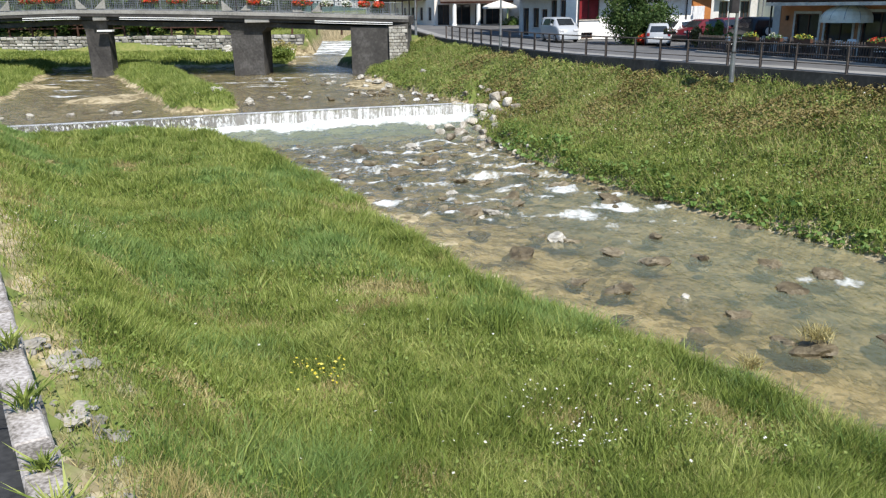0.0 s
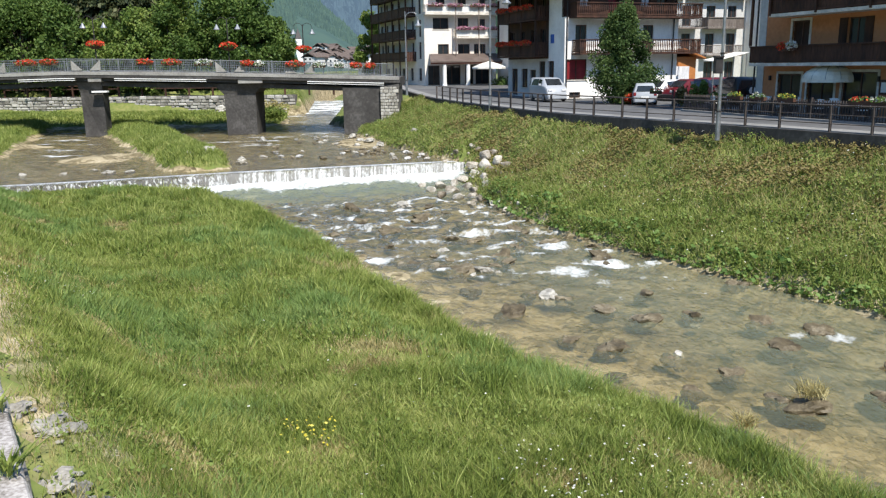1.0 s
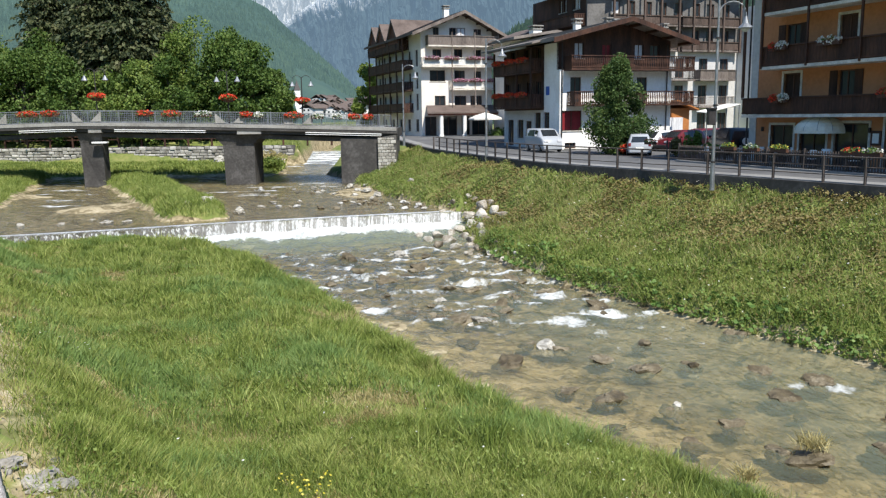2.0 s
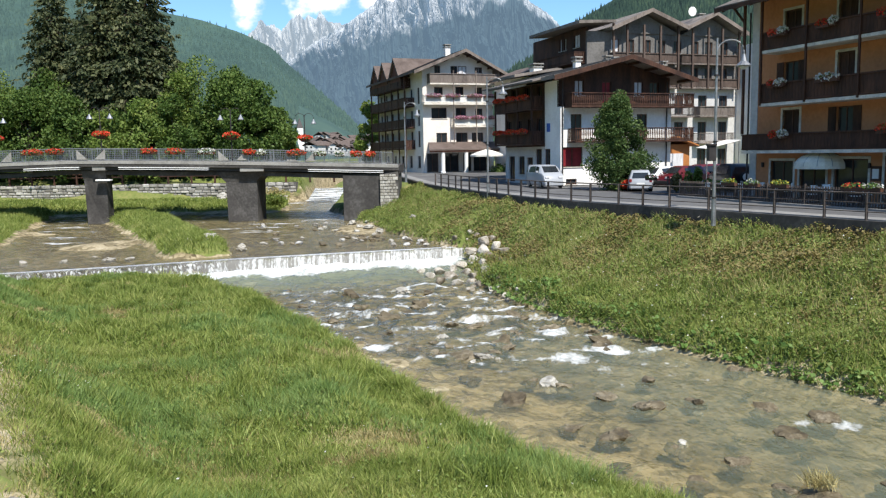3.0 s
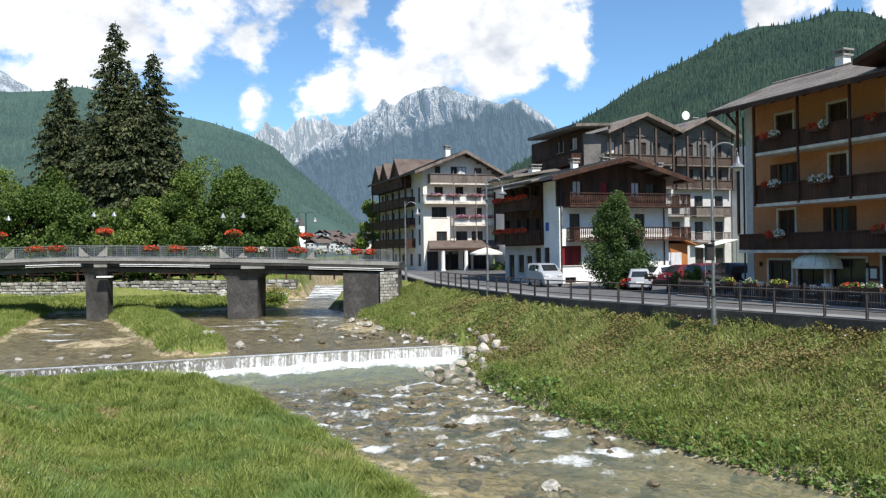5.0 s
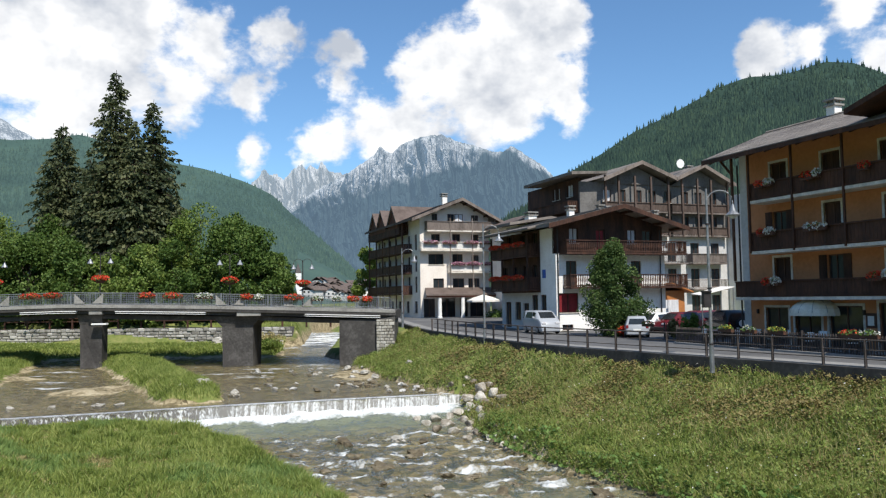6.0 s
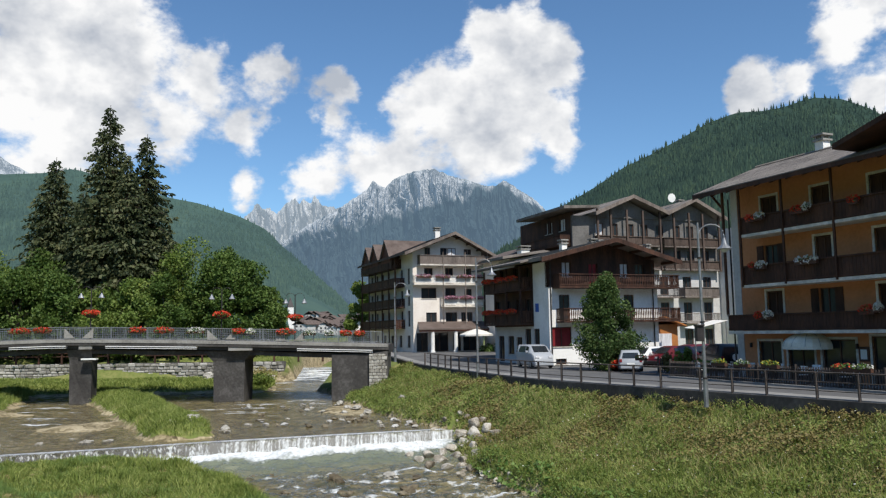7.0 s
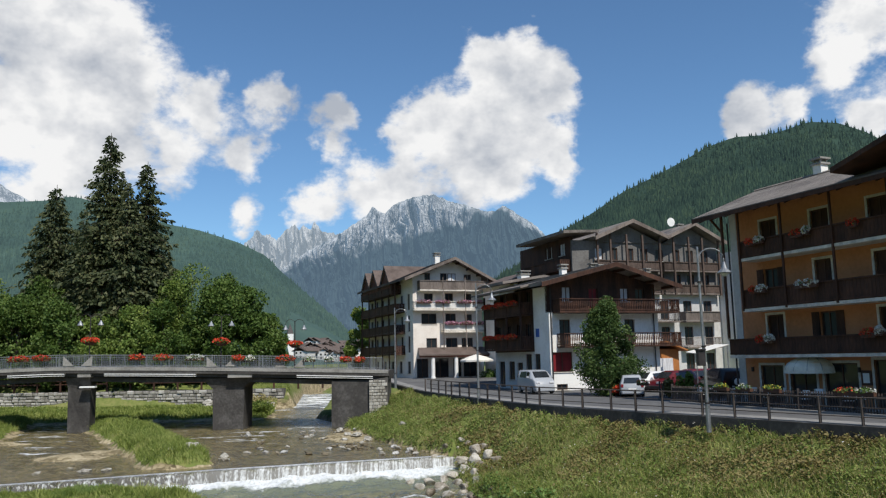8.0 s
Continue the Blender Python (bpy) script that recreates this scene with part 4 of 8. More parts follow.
def railing():
    th = thing("railing", RAIL[0].x, RAIL[0].y, 0, 0, "brown weathered metal railing with posts along the river road", "railing")
    inv = th.matrix_world.inverted()

    def put(ob):
        ob.parent, ob.matrix_parent_inverse = th, inv
        return ob
    for name, z, r in (("top_rail", 1.08, 0.035), ("middle_rail", 0.72, 0.02), ("lower_rail", 0.38, 0.02)):
        put(part(name, tube([p + Vector((0, 0, z)) for p in RAIL[::2]], r, 6), M_rail, None))
    # posts every 1.95 m
    acc, post = 0.0, None
    for a, b in zip(RAIL, RAIL[1:]):
        acc += (b - a).length
        if acc >= 1.95:
            acc -= 1.95
            t = (b - a).normalized()
            turn = math.degrees(math.atan2(t.y, t.x))
            if post is None:
                bm = box(-0.035, -0.06, -0.3, 0.035, 0.06, 1.1, 0.01)
                add_box(bm, -0.06, -0.12, -0.3, 0.06, -0.05, 0.1)
                post = part("post", bm, M_rail, None)
                post.matrix_world = pose(b.x, b.y, b.z, 0, 0, turn)
                put(post)
            else:
                o = new("post", post.data)
                o.matrix_world = pose(b.x, b.y, b.z, 0, 0, turn)
                put(o)
    return th


railing()


# ---- bridge ----
def deck_z(x):
    """Top of the deck along the bridge, a low hump that falls to the right."""
    return 2.62 - 0.82 * max(0.0, (x + 33) / 28.5) ** 1.35 if x > -33 else 2.62 - 0.02 * (-33 - x)


B_Y0, B_Y1 = 70.0, 79.0


def bridge():
    th = thing("bridge", -20, B_Y0, -3, 0, "grey concrete road bridge on broad dark piers with mesh railings", "bridge")
    inv = th.matrix_world.inverted()

    def put(ob, parent=None):
        ob.parent, ob.matrix_parent_inverse = (parent or th), (Matrix() if parent else inv)
        return ob
    xs = np.linspace(-75, -3.6, 60)
    sec = [(0.0, -0.62), (0.0, -0.36), (-0.25, -0.34), (-0.25, -0.02), (0.1, 0.14), (9.0, 0.14), (9.2, -0.62)]
    verts = [(x, B_Y0 + o, deck_z(x) + z) for x in xs for o, z in sec]
    k = len(sec)
    faces = [(i * k + j, (i + 1) * k + j, (i + 1) * k + (j + 1) % k, i * k + (j + 1) % k) for i in range(len(xs) - 1) for j in range(k)]
    faces += [tuple(range(k)), tuple((len(xs) - 1) * k + j for j in range(k))[::-1]]
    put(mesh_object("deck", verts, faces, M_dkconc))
    xk = np.linspace(-75, -3.7, 60)
    verts = [(x, B_Y0 + o, deck_z(x) + z) for x in xk for o, z in ((-0.29, -0.1), (-0.29, 0.16), (0.12, 0.19), (0.12, -0.1))]
    faces = [(i * 4 + j, (i + 1) * 4 + j, (i + 1) * 4 + (j + 1) % 4, i * 4 + (j + 1) % 4) for i in range(59) for j in range(4)] + [(0, 1, 2, 3), (236, 239, 238, 237)]
    put(mesh_object("parapet_kerb", verts, faces, M_conc))
    xs2 = np.linspace(-75, -4.5, 50)
    verts = [(x, B_Y0 + o, deck_z(x) + z - 0.16 * abs(math.sin((x + 31.5) * math.pi / 14.5))) for x in xs2 for o, z in ((0.35, -0.6), (0.35, -0.98), (8.6, -0.98), (8.6, -0.6))]
    faces = [(i * 4 + j, (i + 1) * 4 + j, (i + 1) * 4 + (j + 1) % 4, i * 4 + (j + 1) % 4) for i in range(len(xs2) - 1) for j in range(4)]
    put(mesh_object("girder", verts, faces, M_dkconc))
    # pale drip edges of the cladding
    for a, b in ((-36.5, -31.6), (-28.2, -20.3), (-11.6, -5.0)):
        for z0, z1 in ((-0.44, -0.37), (-0.58, -0.54)):
            n = 12
            xx = np.linspace(a, b, n)
            v = [(x, B_Y0 + o, deck_z(x) + z) for x in xx for o, z in ((-0.3, z0), (-0.3, z1), (-0.02, z1), (-0.02, z0))]
            f = [(i * 4 + j, (i + 1) * 4 + j, (i + 1) * 4 + (j + 1) % 4, i * 4 + (j + 1) % 4) for i in range(n - 1) for j in range(4)]
            put(mesh_object("drip_edge", v, f, M_white))
    for cx, w, cap, deep in ((-30.65, 1.7, 1.1, 1.2), (-17.7, 2.5, 2.2, 3.4), (-46.0, 2.0, 1.4, 1.6), (-61.0, 2.0, 1.4, 1.6)):
        z1 = deck_z(cx) - 0.72
        bm = bmesh.new()
        add_prism(bm, [(cx - w / 2, B_Y0 + 0.5, -4), (cx + w / 2, B_Y0 + 0.9, -4), (cx + w / 2 + 0.15, B_Y0 + 0.5, z1 - 0.8), (cx + cap, B_Y0 + 0.2, z1), (cx - cap, B_Y0 + 0.2, z1), (cx - w / 2 - 0.1, B_Y0 + 0.5, z1 - 0.9)], (0, deep, 0))
        bmesh.ops.recalc_face_normals(bm, faces=bm.faces)
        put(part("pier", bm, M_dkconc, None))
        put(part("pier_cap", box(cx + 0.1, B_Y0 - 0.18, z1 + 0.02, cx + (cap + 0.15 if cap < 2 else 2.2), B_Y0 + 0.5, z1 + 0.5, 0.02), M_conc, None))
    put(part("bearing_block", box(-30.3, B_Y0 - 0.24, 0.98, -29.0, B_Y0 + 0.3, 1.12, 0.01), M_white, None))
    # abutment on the river road's side; the underside's shade is put into its dark colour
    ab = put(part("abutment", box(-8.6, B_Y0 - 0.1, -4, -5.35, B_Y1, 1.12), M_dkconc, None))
    wing = put(part("wing_wall", prism([(-5.33, B_Y0 - 0.4, -3.4), (-3.7, B_Y0 - 0.4, -3.4), (-3.7, B_Y0 - 0.4, 1.35), (-5.3, B_Y0 - 0.4, 1.1)], (0, 6, 0)), M_mortar, None))
    rng = random.Random(8)
    z = -2.6
    while z < 1.1:
        h = rng.uniform(0.2, 0.34)
        x = -5.32
        while x < -3.95:
            w = rng.uniform(0.26, 0.5)
            o = rng.uniform(0.0, 0.05)
            put(part("wall_stone", box(x, B_Y0 - 0.46 - o, z, min(x + w, -3.72) - 0.03, B_Y0 - 0.3, z + h - 0.03, 0.03), M_palestone, None), wing)
            x += w
        z += h
    # railing panels on both edges
    for yy in (B_Y0 - 0.05, B_Y1 - 0.1):
        rail_x = np.arange(-74, -3.9, 2.2)
        bars = bmesh.new()
        for z in (1.22, 0.22):
            add_tube(bars, [(x, yy, deck_z(x) + z) for x in np.arange(-74, -3.8, 1.1)], 0.035, 6)
        put(part("hand_rail", bars, M_metal, None))
        mesh = bmesh.new()
        for z in (0.42, 0.62, 0.82, 1.02):
            add_tube(mesh, [(x, yy, deck_z(x) + z) for x in np.arange(-74, -3.8, 2.2)], 0.012, 4)
        for x in np.arange(-74, -4, 0.16):
            add_box(mesh, x - 0.011, yy - 0.008, deck_z(x) + 0.22, x + 0.011, yy + 0.008, deck_z(x) + 1.2)
        tagged(put(part("rail_mesh", mesh, M_metal, None)), kind="stuff")
        first = None
        for x in rail_x:
            if first is None:
                first = put(part("rail_post", box(-0.03, -0.04, 0.0, 0.03, 0.04, 1.26), M_metal, None))
                first.location = (x, yy, deck_z(x) + 0.05)
            else:
                o = put(new("rail_post", first.data))
                o.location = (x, yy, deck_z(x) + 0.05)
    # triangular plates flanking each pier
    for cx in (-30.6, -18.2, -38.8, -12.2):
        for s in (-1, 1):
            put(part("rail_plate", prism([(cx + s * 0.3, B_Y0 - 0.12, deck_z(cx) + 0.28), (cx + s * 1.25, B_Y0 - 0.12, deck_z(cx) + 0.28), (cx + s * 1.25, B_Y0 - 0.12, deck_z(cx) + 1.15)], (0, 0.03, 0)), M_conc, None))
    return th


bridge()


# ---- houses ----
FRONT = lambda u, d, z: (u, d, z)
SIDE = lambda u, d, z: (d, u, z)


def mapped_box(bm, mp, u0, d0, z0, u1, d1, z1):
    a, b = mp(u0, d0, z0), mp(u1, d1, z1)
    lo, hi = [min(p, q) for p, q in zip(a, b)], [max(p, q) for p, q in zip(a, b)]
    add_box(bm, *lo, *hi)


def wall_panel(house, name, mp, u0, u1, z0, z1, mat, holes=(), thick=0.3, d=0.0, label=""):
    """A wall with openings that go through it."""
    hs = [(max(a, u0), max(b, z0), min(a + w, u1), min(b + h, z1)) for a, b, w, h in holes]
    hs = [h for h in hs if h[2] > h[0] and h[3] > h[1]]
    us = sorted({u0, u1, *[h[0] for h in hs], *[h[2] for h in hs]})
    zs = sorted({z0, z1, *[h[1] for h in hs], *[h[3] for h in hs]})
    bm = bmesh.new()
    for a, b in zip(us, us[1:]):
        run = None
        for p, q in zip(zs, zs[1:]):
            um, zm = (a + b) / 2, (p + q) / 2
            if any(h[0] < um < h[2] and h[1] < zm < h[3] for h in hs):
                if run:
                    mapped_box(bm, mp, a, d, run[0], b, d + thick, run[1])
                run = None
            else:
                run = (run[0] if run else p, q)
        if run:
            mapped_box(bm, mp, a, d, run[0], b, d + thick, run[1])
    return part(name, bm, mat, house, label)


def window(house, mp, u, z, w, h, style="plain", d=0.0, trim=None):
    """A casement set back in its opening. style: plain, shutters, curtain, blind, door."""
    bm = bmesh.new()
    s = 0.07
    for a in ((u, z, u + s, z + h), (u + w - s, z, u + w, z + h), (u + s, z, u + w - s, z + s), (u + s, z + h - s, u + w - s, z + h), (u + w / 2 - s / 2, z + s, u + w / 2 + s / 2, z + h - s)):
        mapped_box(bm, mp, a[0], d + 0.12, a[1], a[2], d + 0.19, a[3])
    win = part("door" if style in ("door", "panel") else "window", bm, M_frame, house)
    pm = bmesh.new()
    mapped_box(pm, mp, u + s, d + 0.155, z + s, u + w - s, d + 0.175, z + h - s)
    part("pane", pm, {"blind": M_shut_red, "curtain": M_curtain, "panel": M_wood}.get(style, M_glass), win)
    if style == "shutters":
        for a, b in ((u - w * 0.5, u - 0.02), (u + w + 0.02, u + w * 1.5)):
            sm = bmesh.new()
            mapped_box(sm, mp, a, d - 0.05, z, b, d - 0.008, z + h)
            for i in range(int(h / 0.12)):
                mapped_box(sm, mp, a + 0.06, d - 0.065, z + 0.06 + i * 0.12, b - 0.06, d - 0.048, z + 0.13 + i * 0.12)
            part("shutter", sm, M_wood, win)
    if trim:
        t = 0.13
        tm = bmesh.new()
        for a in ((u - t, z - (0 if style in ("door", "panel") else t), u, z + h + t), (u + w, z - (0 if style in ("door", "panel") else t), u + w + t, z + h + t), (u, z + h, u + w, z + h + t)):
            mapped_box(tm, mp, a[0], d - 0.025, a[1], a[2], d + 0.1, a[3])
        part("surround", tm, trim, win)
    if style not in ("door", "panel"):
        sm = bmesh.new()
        mapped_box(sm, mp, u - 0.08, d - 0.08, z - 0.06, u + w + 0.08, d + 0.12, z)
        part("sill", sm, M_trim, win)
    return win


def balcony(house, mp, u0, u1, z, depth, style="slats", mat=None, rail=1.0, d=0.0, slab=None, ends=True):
    """A cantilevered floor with a balustrade. style: slats, boards, bars."""
    mat = mat or M_wood
    sm = bmesh.new()
    mapped_box(sm, mp, u0, d - depth, z - 0.16, u1, d + 0.02, z)
    b = part("balcony", sm, slab or M_trim, house)
    hm = bmesh.new()
    mapped_box(hm, mp, u0 - 0.03, d - depth - 0.03, z + rail - 0.07, u1 + 0.03, d - depth + 0.07, z + rail)
    mapped_box(hm, mp, u0, d - depth, z + 0.05, u1, d - depth + 0.05, z + 0.13)
    if ends:
        for e in (u0, u1 - 0.06):
            mapped_box(hm, mp, e, d - depth, z + rail - 0.07, e + 0.06, d, z + rail)
            mapped_box(hm, mp, e, d - depth, z + 0.05, e + 0.06, d, z + 0.13)
    part("hand_rail", hm, mat, b)
    bm = bmesh.new()
    step, w = {"slats": (0.17, 0.12), "boards": (0.2, 0.192), "bars": (0.12, 0.022)}[style]
    n = int((u1 - u0) / step)
    for i in range(n):
        a = u0 + (u1 - u0) * i / n
        if style == "slats":
            pts = [(a, z), (a + w, z), (a + w * 0.72, z + 0.3), (a + w, z + 0.5), (a + w * 0.8, z + rail - 0.05), (a + w * 0.2, z + rail - 0.05), (a, z + 0.5), (a + w * 0.28, z + 0.3)]
            add_prism(bm, [mp(p, d - depth + 0.055, q) for p, q in pts], Vector(mp(0, 0.02, 0)))
        else:
            mapped_box(bm, mp, a, d - depth + 0.055, z + 0.02, a + w, d - depth + 0.08, z + rail - 0.05)
    if ends:
        m = int(depth / step)
        for e in (u0 + 0.02, u1 - 0.05):
            for i in range(m):
                a = d - depth + depth * i / max(m, 1)
                mapped_box(bm, mp, e, a, z + 0.02, e + 0.025, a + w, z + rail - 0.05)
    bmesh.ops.recalc_face_normals(bm, faces=bm.faces)
    tagged(part("balustrade", bm, mat, b), kind="stuff")
    return b


def gable_roof(house, x0, x1, y0, y1, eave, apex, xm, mat, over=1.1, front=1.2, thick=0.24, fascia=None):
    """Two slopes with the ridge along the depth, eaves and verges that stand out, rafters and boards below."""
    for sx, xe in ((-1, x0 - over), (1, x1 + over)):
        edge = x0 if sx < 0 else x1
        slope = (apex - eave) / abs(xm - edge)
        ze = eave - slope * over
        bm = prism([(xe, y0 - front, ze), (xm, y0 - front, apex), (xm, y0 - front, apex + thick), (xe, y0 - front, ze + thick)], (0, y1 - y0 + front * 1.6, 0))
        r = part("roof", bm, mat, house)
        fb = prism([(xe, y0 - front - 0.04, ze - 0.12), (xm, y0 - front - 0.04, apex - 0.12), (xm, y0 - front - 0.04, apex + thick + 0.02), (xe, y0 - front - 0.04, ze + thick + 0.02)], (0, 0.035, 0))
        part("barge_board", fb, fascia or M_greywood, r)
        rows = bmesh.new()
        n = max(6, int(abs(xm - xe) / 0.33))
        for i in range(n):
            t = i / n
            xa, za = xe + (xm - xe) * t, ze + (apex - ze) * t
            xb, zb = xe + (xm - xe) * (t + 1 / n), ze + (apex - ze) * (t + 1 / n)
            add_prism(rows, [(xa, y0 - front + 0.02, za + thick), (xb, y0 - front + 0.02, zb + thick), (xb, y0 - front + 0.02, zb + thick + 0.012), (xa, y0 - front + 0.02, za + thick + 0.05)], (0, y1 - y0 + front * 1.6 - 0.04, 0))
        bmesh.ops.recalc_face_normals(rows, faces=rows.faces)
        part("tile_course", rows, mat, r)
        for k in range(4):
            rf = bmesh.new()
            t = (k + 0.5) / 4
            xa, za = xe + (xm - xe) * t, ze + (apex - ze) * t
            add_box(rf, xa - 0.09, y0 - front + 0.1, za - 0.22, xa + 0.09, y0 + 0.05, za - 0.02)
            part("purlin", rf, M_wood, r)


def chimney(house, x, y, z, w=0.6, h=1.3, mat=None):
    bm = box(x - w / 2, y - w / 2, z - 0.8, x + w / 2, y + w / 2, z + h)
    c = part("chimney", bm, mat or M_plaster, house)
    cm = box(x - w / 2 - 0.1, y - w / 2 - 0.1, z + h, x + w / 2 + 0.1, y + w / 2 + 0.1, z + h + 0.1)
    for sx in (-1, 1):
        for sy in (-1, 1):
            add_box(cm, x + sx * w * 0.4 - 0.05, y + sy * w * 0.4 - 0.05, z + h + 0.1, x + sx * w * 0.4 + 0.05, y + sy * w * 0.4 + 0.05, z + h + 0.3)
    add_box(cm, x - w / 2 - 0.12, y - w / 2 - 0.12, z + h + 0.3, x + w / 2 + 0.12, y + w / 2 + 0.12, z + h + 0.4)
    part("chimney_cap", cm, M_conc, c)


def leaf_cloud(rng, centre, radius, count, size, flat=1.0):
    """Small turned leaves round a centre, as vertices and triangles."""
    c = np.array(centre)
    d = rng.normal(size=(count, 3))
    d /= np.linalg.norm(d, axis=1)[:, None]
    p = c + d * (rng.uniform(0.35, 1.0, count) ** 0.5)[:, None] * np.array(radius)
    a, b = rng.normal(size=(count, 3)), rng.normal(size=(count, 3))
    a /= np.linalg.norm(a, axis=1)[:, None]
    b -= a * (a * b).sum(1)[:, None]
    b /= np.linalg.norm(b, axis=1)[:, None]
    s = size * rng.uniform(0.6, 1.3, count)[:, None]
    v = np.stack([p - a * s * 0.5, p + b * s * 0.35, p + a * s * 0.6, p - b * s * 0.35], 1).reshape(-1, 3)
    return v


def quads_object(name, v, mat, parent=None):
    n = len(v) // 4
    me = bpy.data.meshes.new(name)
    me.vertices.add(len(v))
    me.vertices.foreach_set("co", np.asarray(v, dtype=np.float32).ravel())
    me.loops.add(n * 4)
    me.loops.foreach_set("vertex_index", np.arange(n * 4, dtype=np.int32))
    me.polygons.add(n)
    me.polygons.foreach_set("loop_start", np.arange(0, n * 4, 4, dtype=np.int32))
    me.update(calc_edges=True)
    me.materials.append(mat)
    ob = new(name, me)
    ob.parent = parent
    return ob


FLOWER_RNG = np.random.RandomState(77)


def flower_box(host, mp, u, d, z, w, bloom, label, count=60, size=0.13):
    """A planter that hangs on a balustrade, with leaves and blossoms."""
    th = new("flower_box")
    th.matrix_world = host.matrix_world @ Matrix.Translation(mp(u, d, z))
    tagged(th, label, "flower box", "balcony flower boxes")
    bm = bmesh.new()
    mapped_box(bm, mp, 0, -0.22, -0.22, w, -0.02, 0.0)
    part("planter", bm, M_frame, th)
    r = mp(w / 2 + 0.05, 0.19, 0.2)
    c = mp(w / 2, -0.14, 0.02)
    quads_object("leaves", leaf_cloud(FLOWER_RNG, c, [v * 0.9 for v in r], count // 2, size), M_bigleaf, th)
    quads_object("blossoms", leaf_cloud(FLOWER_RNG, c, [v * 1.15 for v in r], int(count * 2.2), size), bloom, th)
    return th


def orange_house():
    h = thing("house", 17.6, 46.5, 0, -68, "orange plastered hotel with dark wooden balconies and flower boxes", "house")
    U0, U1, D, TOP = 0.7, 19.0, 6.6, 11.15
    tops = [(3.0, 8.0, 1.15, 2.1, "panel"), (6.47, 8.0, 1.15, 2.1, "panel"), (9.9, 8.0, 1.15, 2.1, "panel"), (13.3, 8.0, 1.15, 2.1, "panel")]
    mids = [(3.05, 6.0, 0.98, 1.4, "shutters"), (6.5, 5.25, 1.05, 2.25, "panel"), (10.0, 5.25, 1.05, 2.25, "panel"), (13.4, 6.0, 1.0, 1.4, "shutters")]
    lows = [(3.05, 2.62, 1.15, 2.22, "panel"), (6.58, 3.3, 0.98, 1.52, "shutters"), (10.0, 2.62, 1.15, 2.22, "panel"), (13.4, 3.3, 0.95, 1.5, "shutters")]
    ground_row = [(2.3, 0.1, 1.6, 2.0, "door"), (4.35, 0.1, 1.7, 2.0, "door"), (6.55, 0.1, 2.0, 2.1, "door"), (9.45, 0.1, 1.7, 2.25, "door"), (12.3, 0.7, 1.6, 1.4, "plain")]
    allw = tops + mids + lows + ground_row
    wall_panel(h, "wall", FRONT, U0, U1, 0, TOP, M_orange, [w[:4] for w in allw])
    for u, z, w, hh, st in allw:
        window(h, FRONT, u, z, w, hh, st, trim=M_trim if st != "shutters" else None)
    part("quoin", box(U0 - 0.02, -0.03, 0, U0 + 0.5, 0.32, TOP - 0.1), M_greyplaster, h, "pale grey corner strip")
    part("wall", box(U0, 0.32, 0, U0 + 0.3, D, TOP - 0.5), M_orange, h)
    part("wall", box(U1 - 0.3, 0.3, 0, U1, D, TOP - 0.5), M_orange, h)
    part("wall", box(U0 + 0.3, D - 0.3, 0, U1 - 0.3, D, TOP - 0.5), M_orange, h)
    for u in (U0 + 0.02, U1 - 0.27):
        part("gable", prism([(u, 0.32, TOP - 0.5), (u, D, TOP - 0.5), (u, D, TOP - 0.4), (u, 2.7, 12.3), (u, 0.32, TOP + 0.2)], (0.25, 0, 0)), M_orange, h)
    for z, a, r in ((8.0, 2.6, 0.95), (5.2, 2.6, 1.05), (2.68, 1.35, 0.9)):
        balcony(h, FRONT, a, U1 - 0.2, z, 1.25, "boards", M_wood, rail=r)
    # slim posts that tie the upper balconies to the roof
    for u in (2.66, 5.68, 8.83, 11.98, 15.1):
        part("post", box(u - 0.05, -1.32, 5.1, u + 0.05, -1.22, 10.85), M_wood, h)
    # low-pitched roof with its ridge along the front, wide eaves and a verge at the free end
    RZ, RY = 12.43, 2.7
    V0, V1 = 0.15, U1 + 1
    for y0, z0 in ((-2.3, 10.46), (7.7, 10.46)):
        r = part("roof", prism([(V0, y0, z0), (V0, RY, RZ), (V1, RY, RZ), (V1, y0, z0)], (0, 0, 0.14)), M_roof, h)
        for i in range(16):
            t, t2 = i / 16, (i + 1) / 16
            part("tile_course", prism([(V0 - 0.02, y0 + (RY - y0) * t, z0 + (RZ - z0) * t + 0.15), (V0 - 0.02, y0 + (RY - y0) * t2, z0 + (RZ - z0) * t2 + 0.142), (V1, y0 + (RY - y0) * t2, z0 + (RZ - z0) * t2 + 0.142), (V1, y0 + (RY - y0) * t, z0 + (RZ - z0) * t + 0.15)], (0, 0, 0.035)), M_roof, r)
        part("fascia", box(V0, y0 - 0.03, z0 - 0.1, V1, y0 + 0.03, z0 + 0.12), M_wood, r)
        part("barge_board", prism([(V0 - 0.05, y0, z0 - 0.14), (V0 - 0.05, RY, RZ - 0.14), (V0 - 0.05, RY, RZ + 0.18), (V0 - 0.05, y0, z0 + 0.18)], (0.045, 0, 0)), M_wood, r)
        for u in np.arange(V0 + 0.5, V1, 1.05):
            part("rafter", prism([(u, y0 + 0.05, z0 - 0.16), (u, y0 + 2.6 * (1 if y0 < 0 else -1), z0 + 1.024 - 0.16), (u, y0 + 2.6 * (1 if y0 < 0 else -1), z0 + 1.024 - 0.01), (u, y0 + 0.05, z0 - 0.01)], (0.1, 0, 0)), M_wood, r)
    part("ridge_tile", tube([(V0, RY, RZ + 0.17), (V1, RY, RZ + 0.17)], 0.11, 6), M_roof, h)
    # braced post at the free end and its strut
    part("post", box(1.3, -1.3, 3.6, 1.42, -1.18, 10.8), M_wood, h)
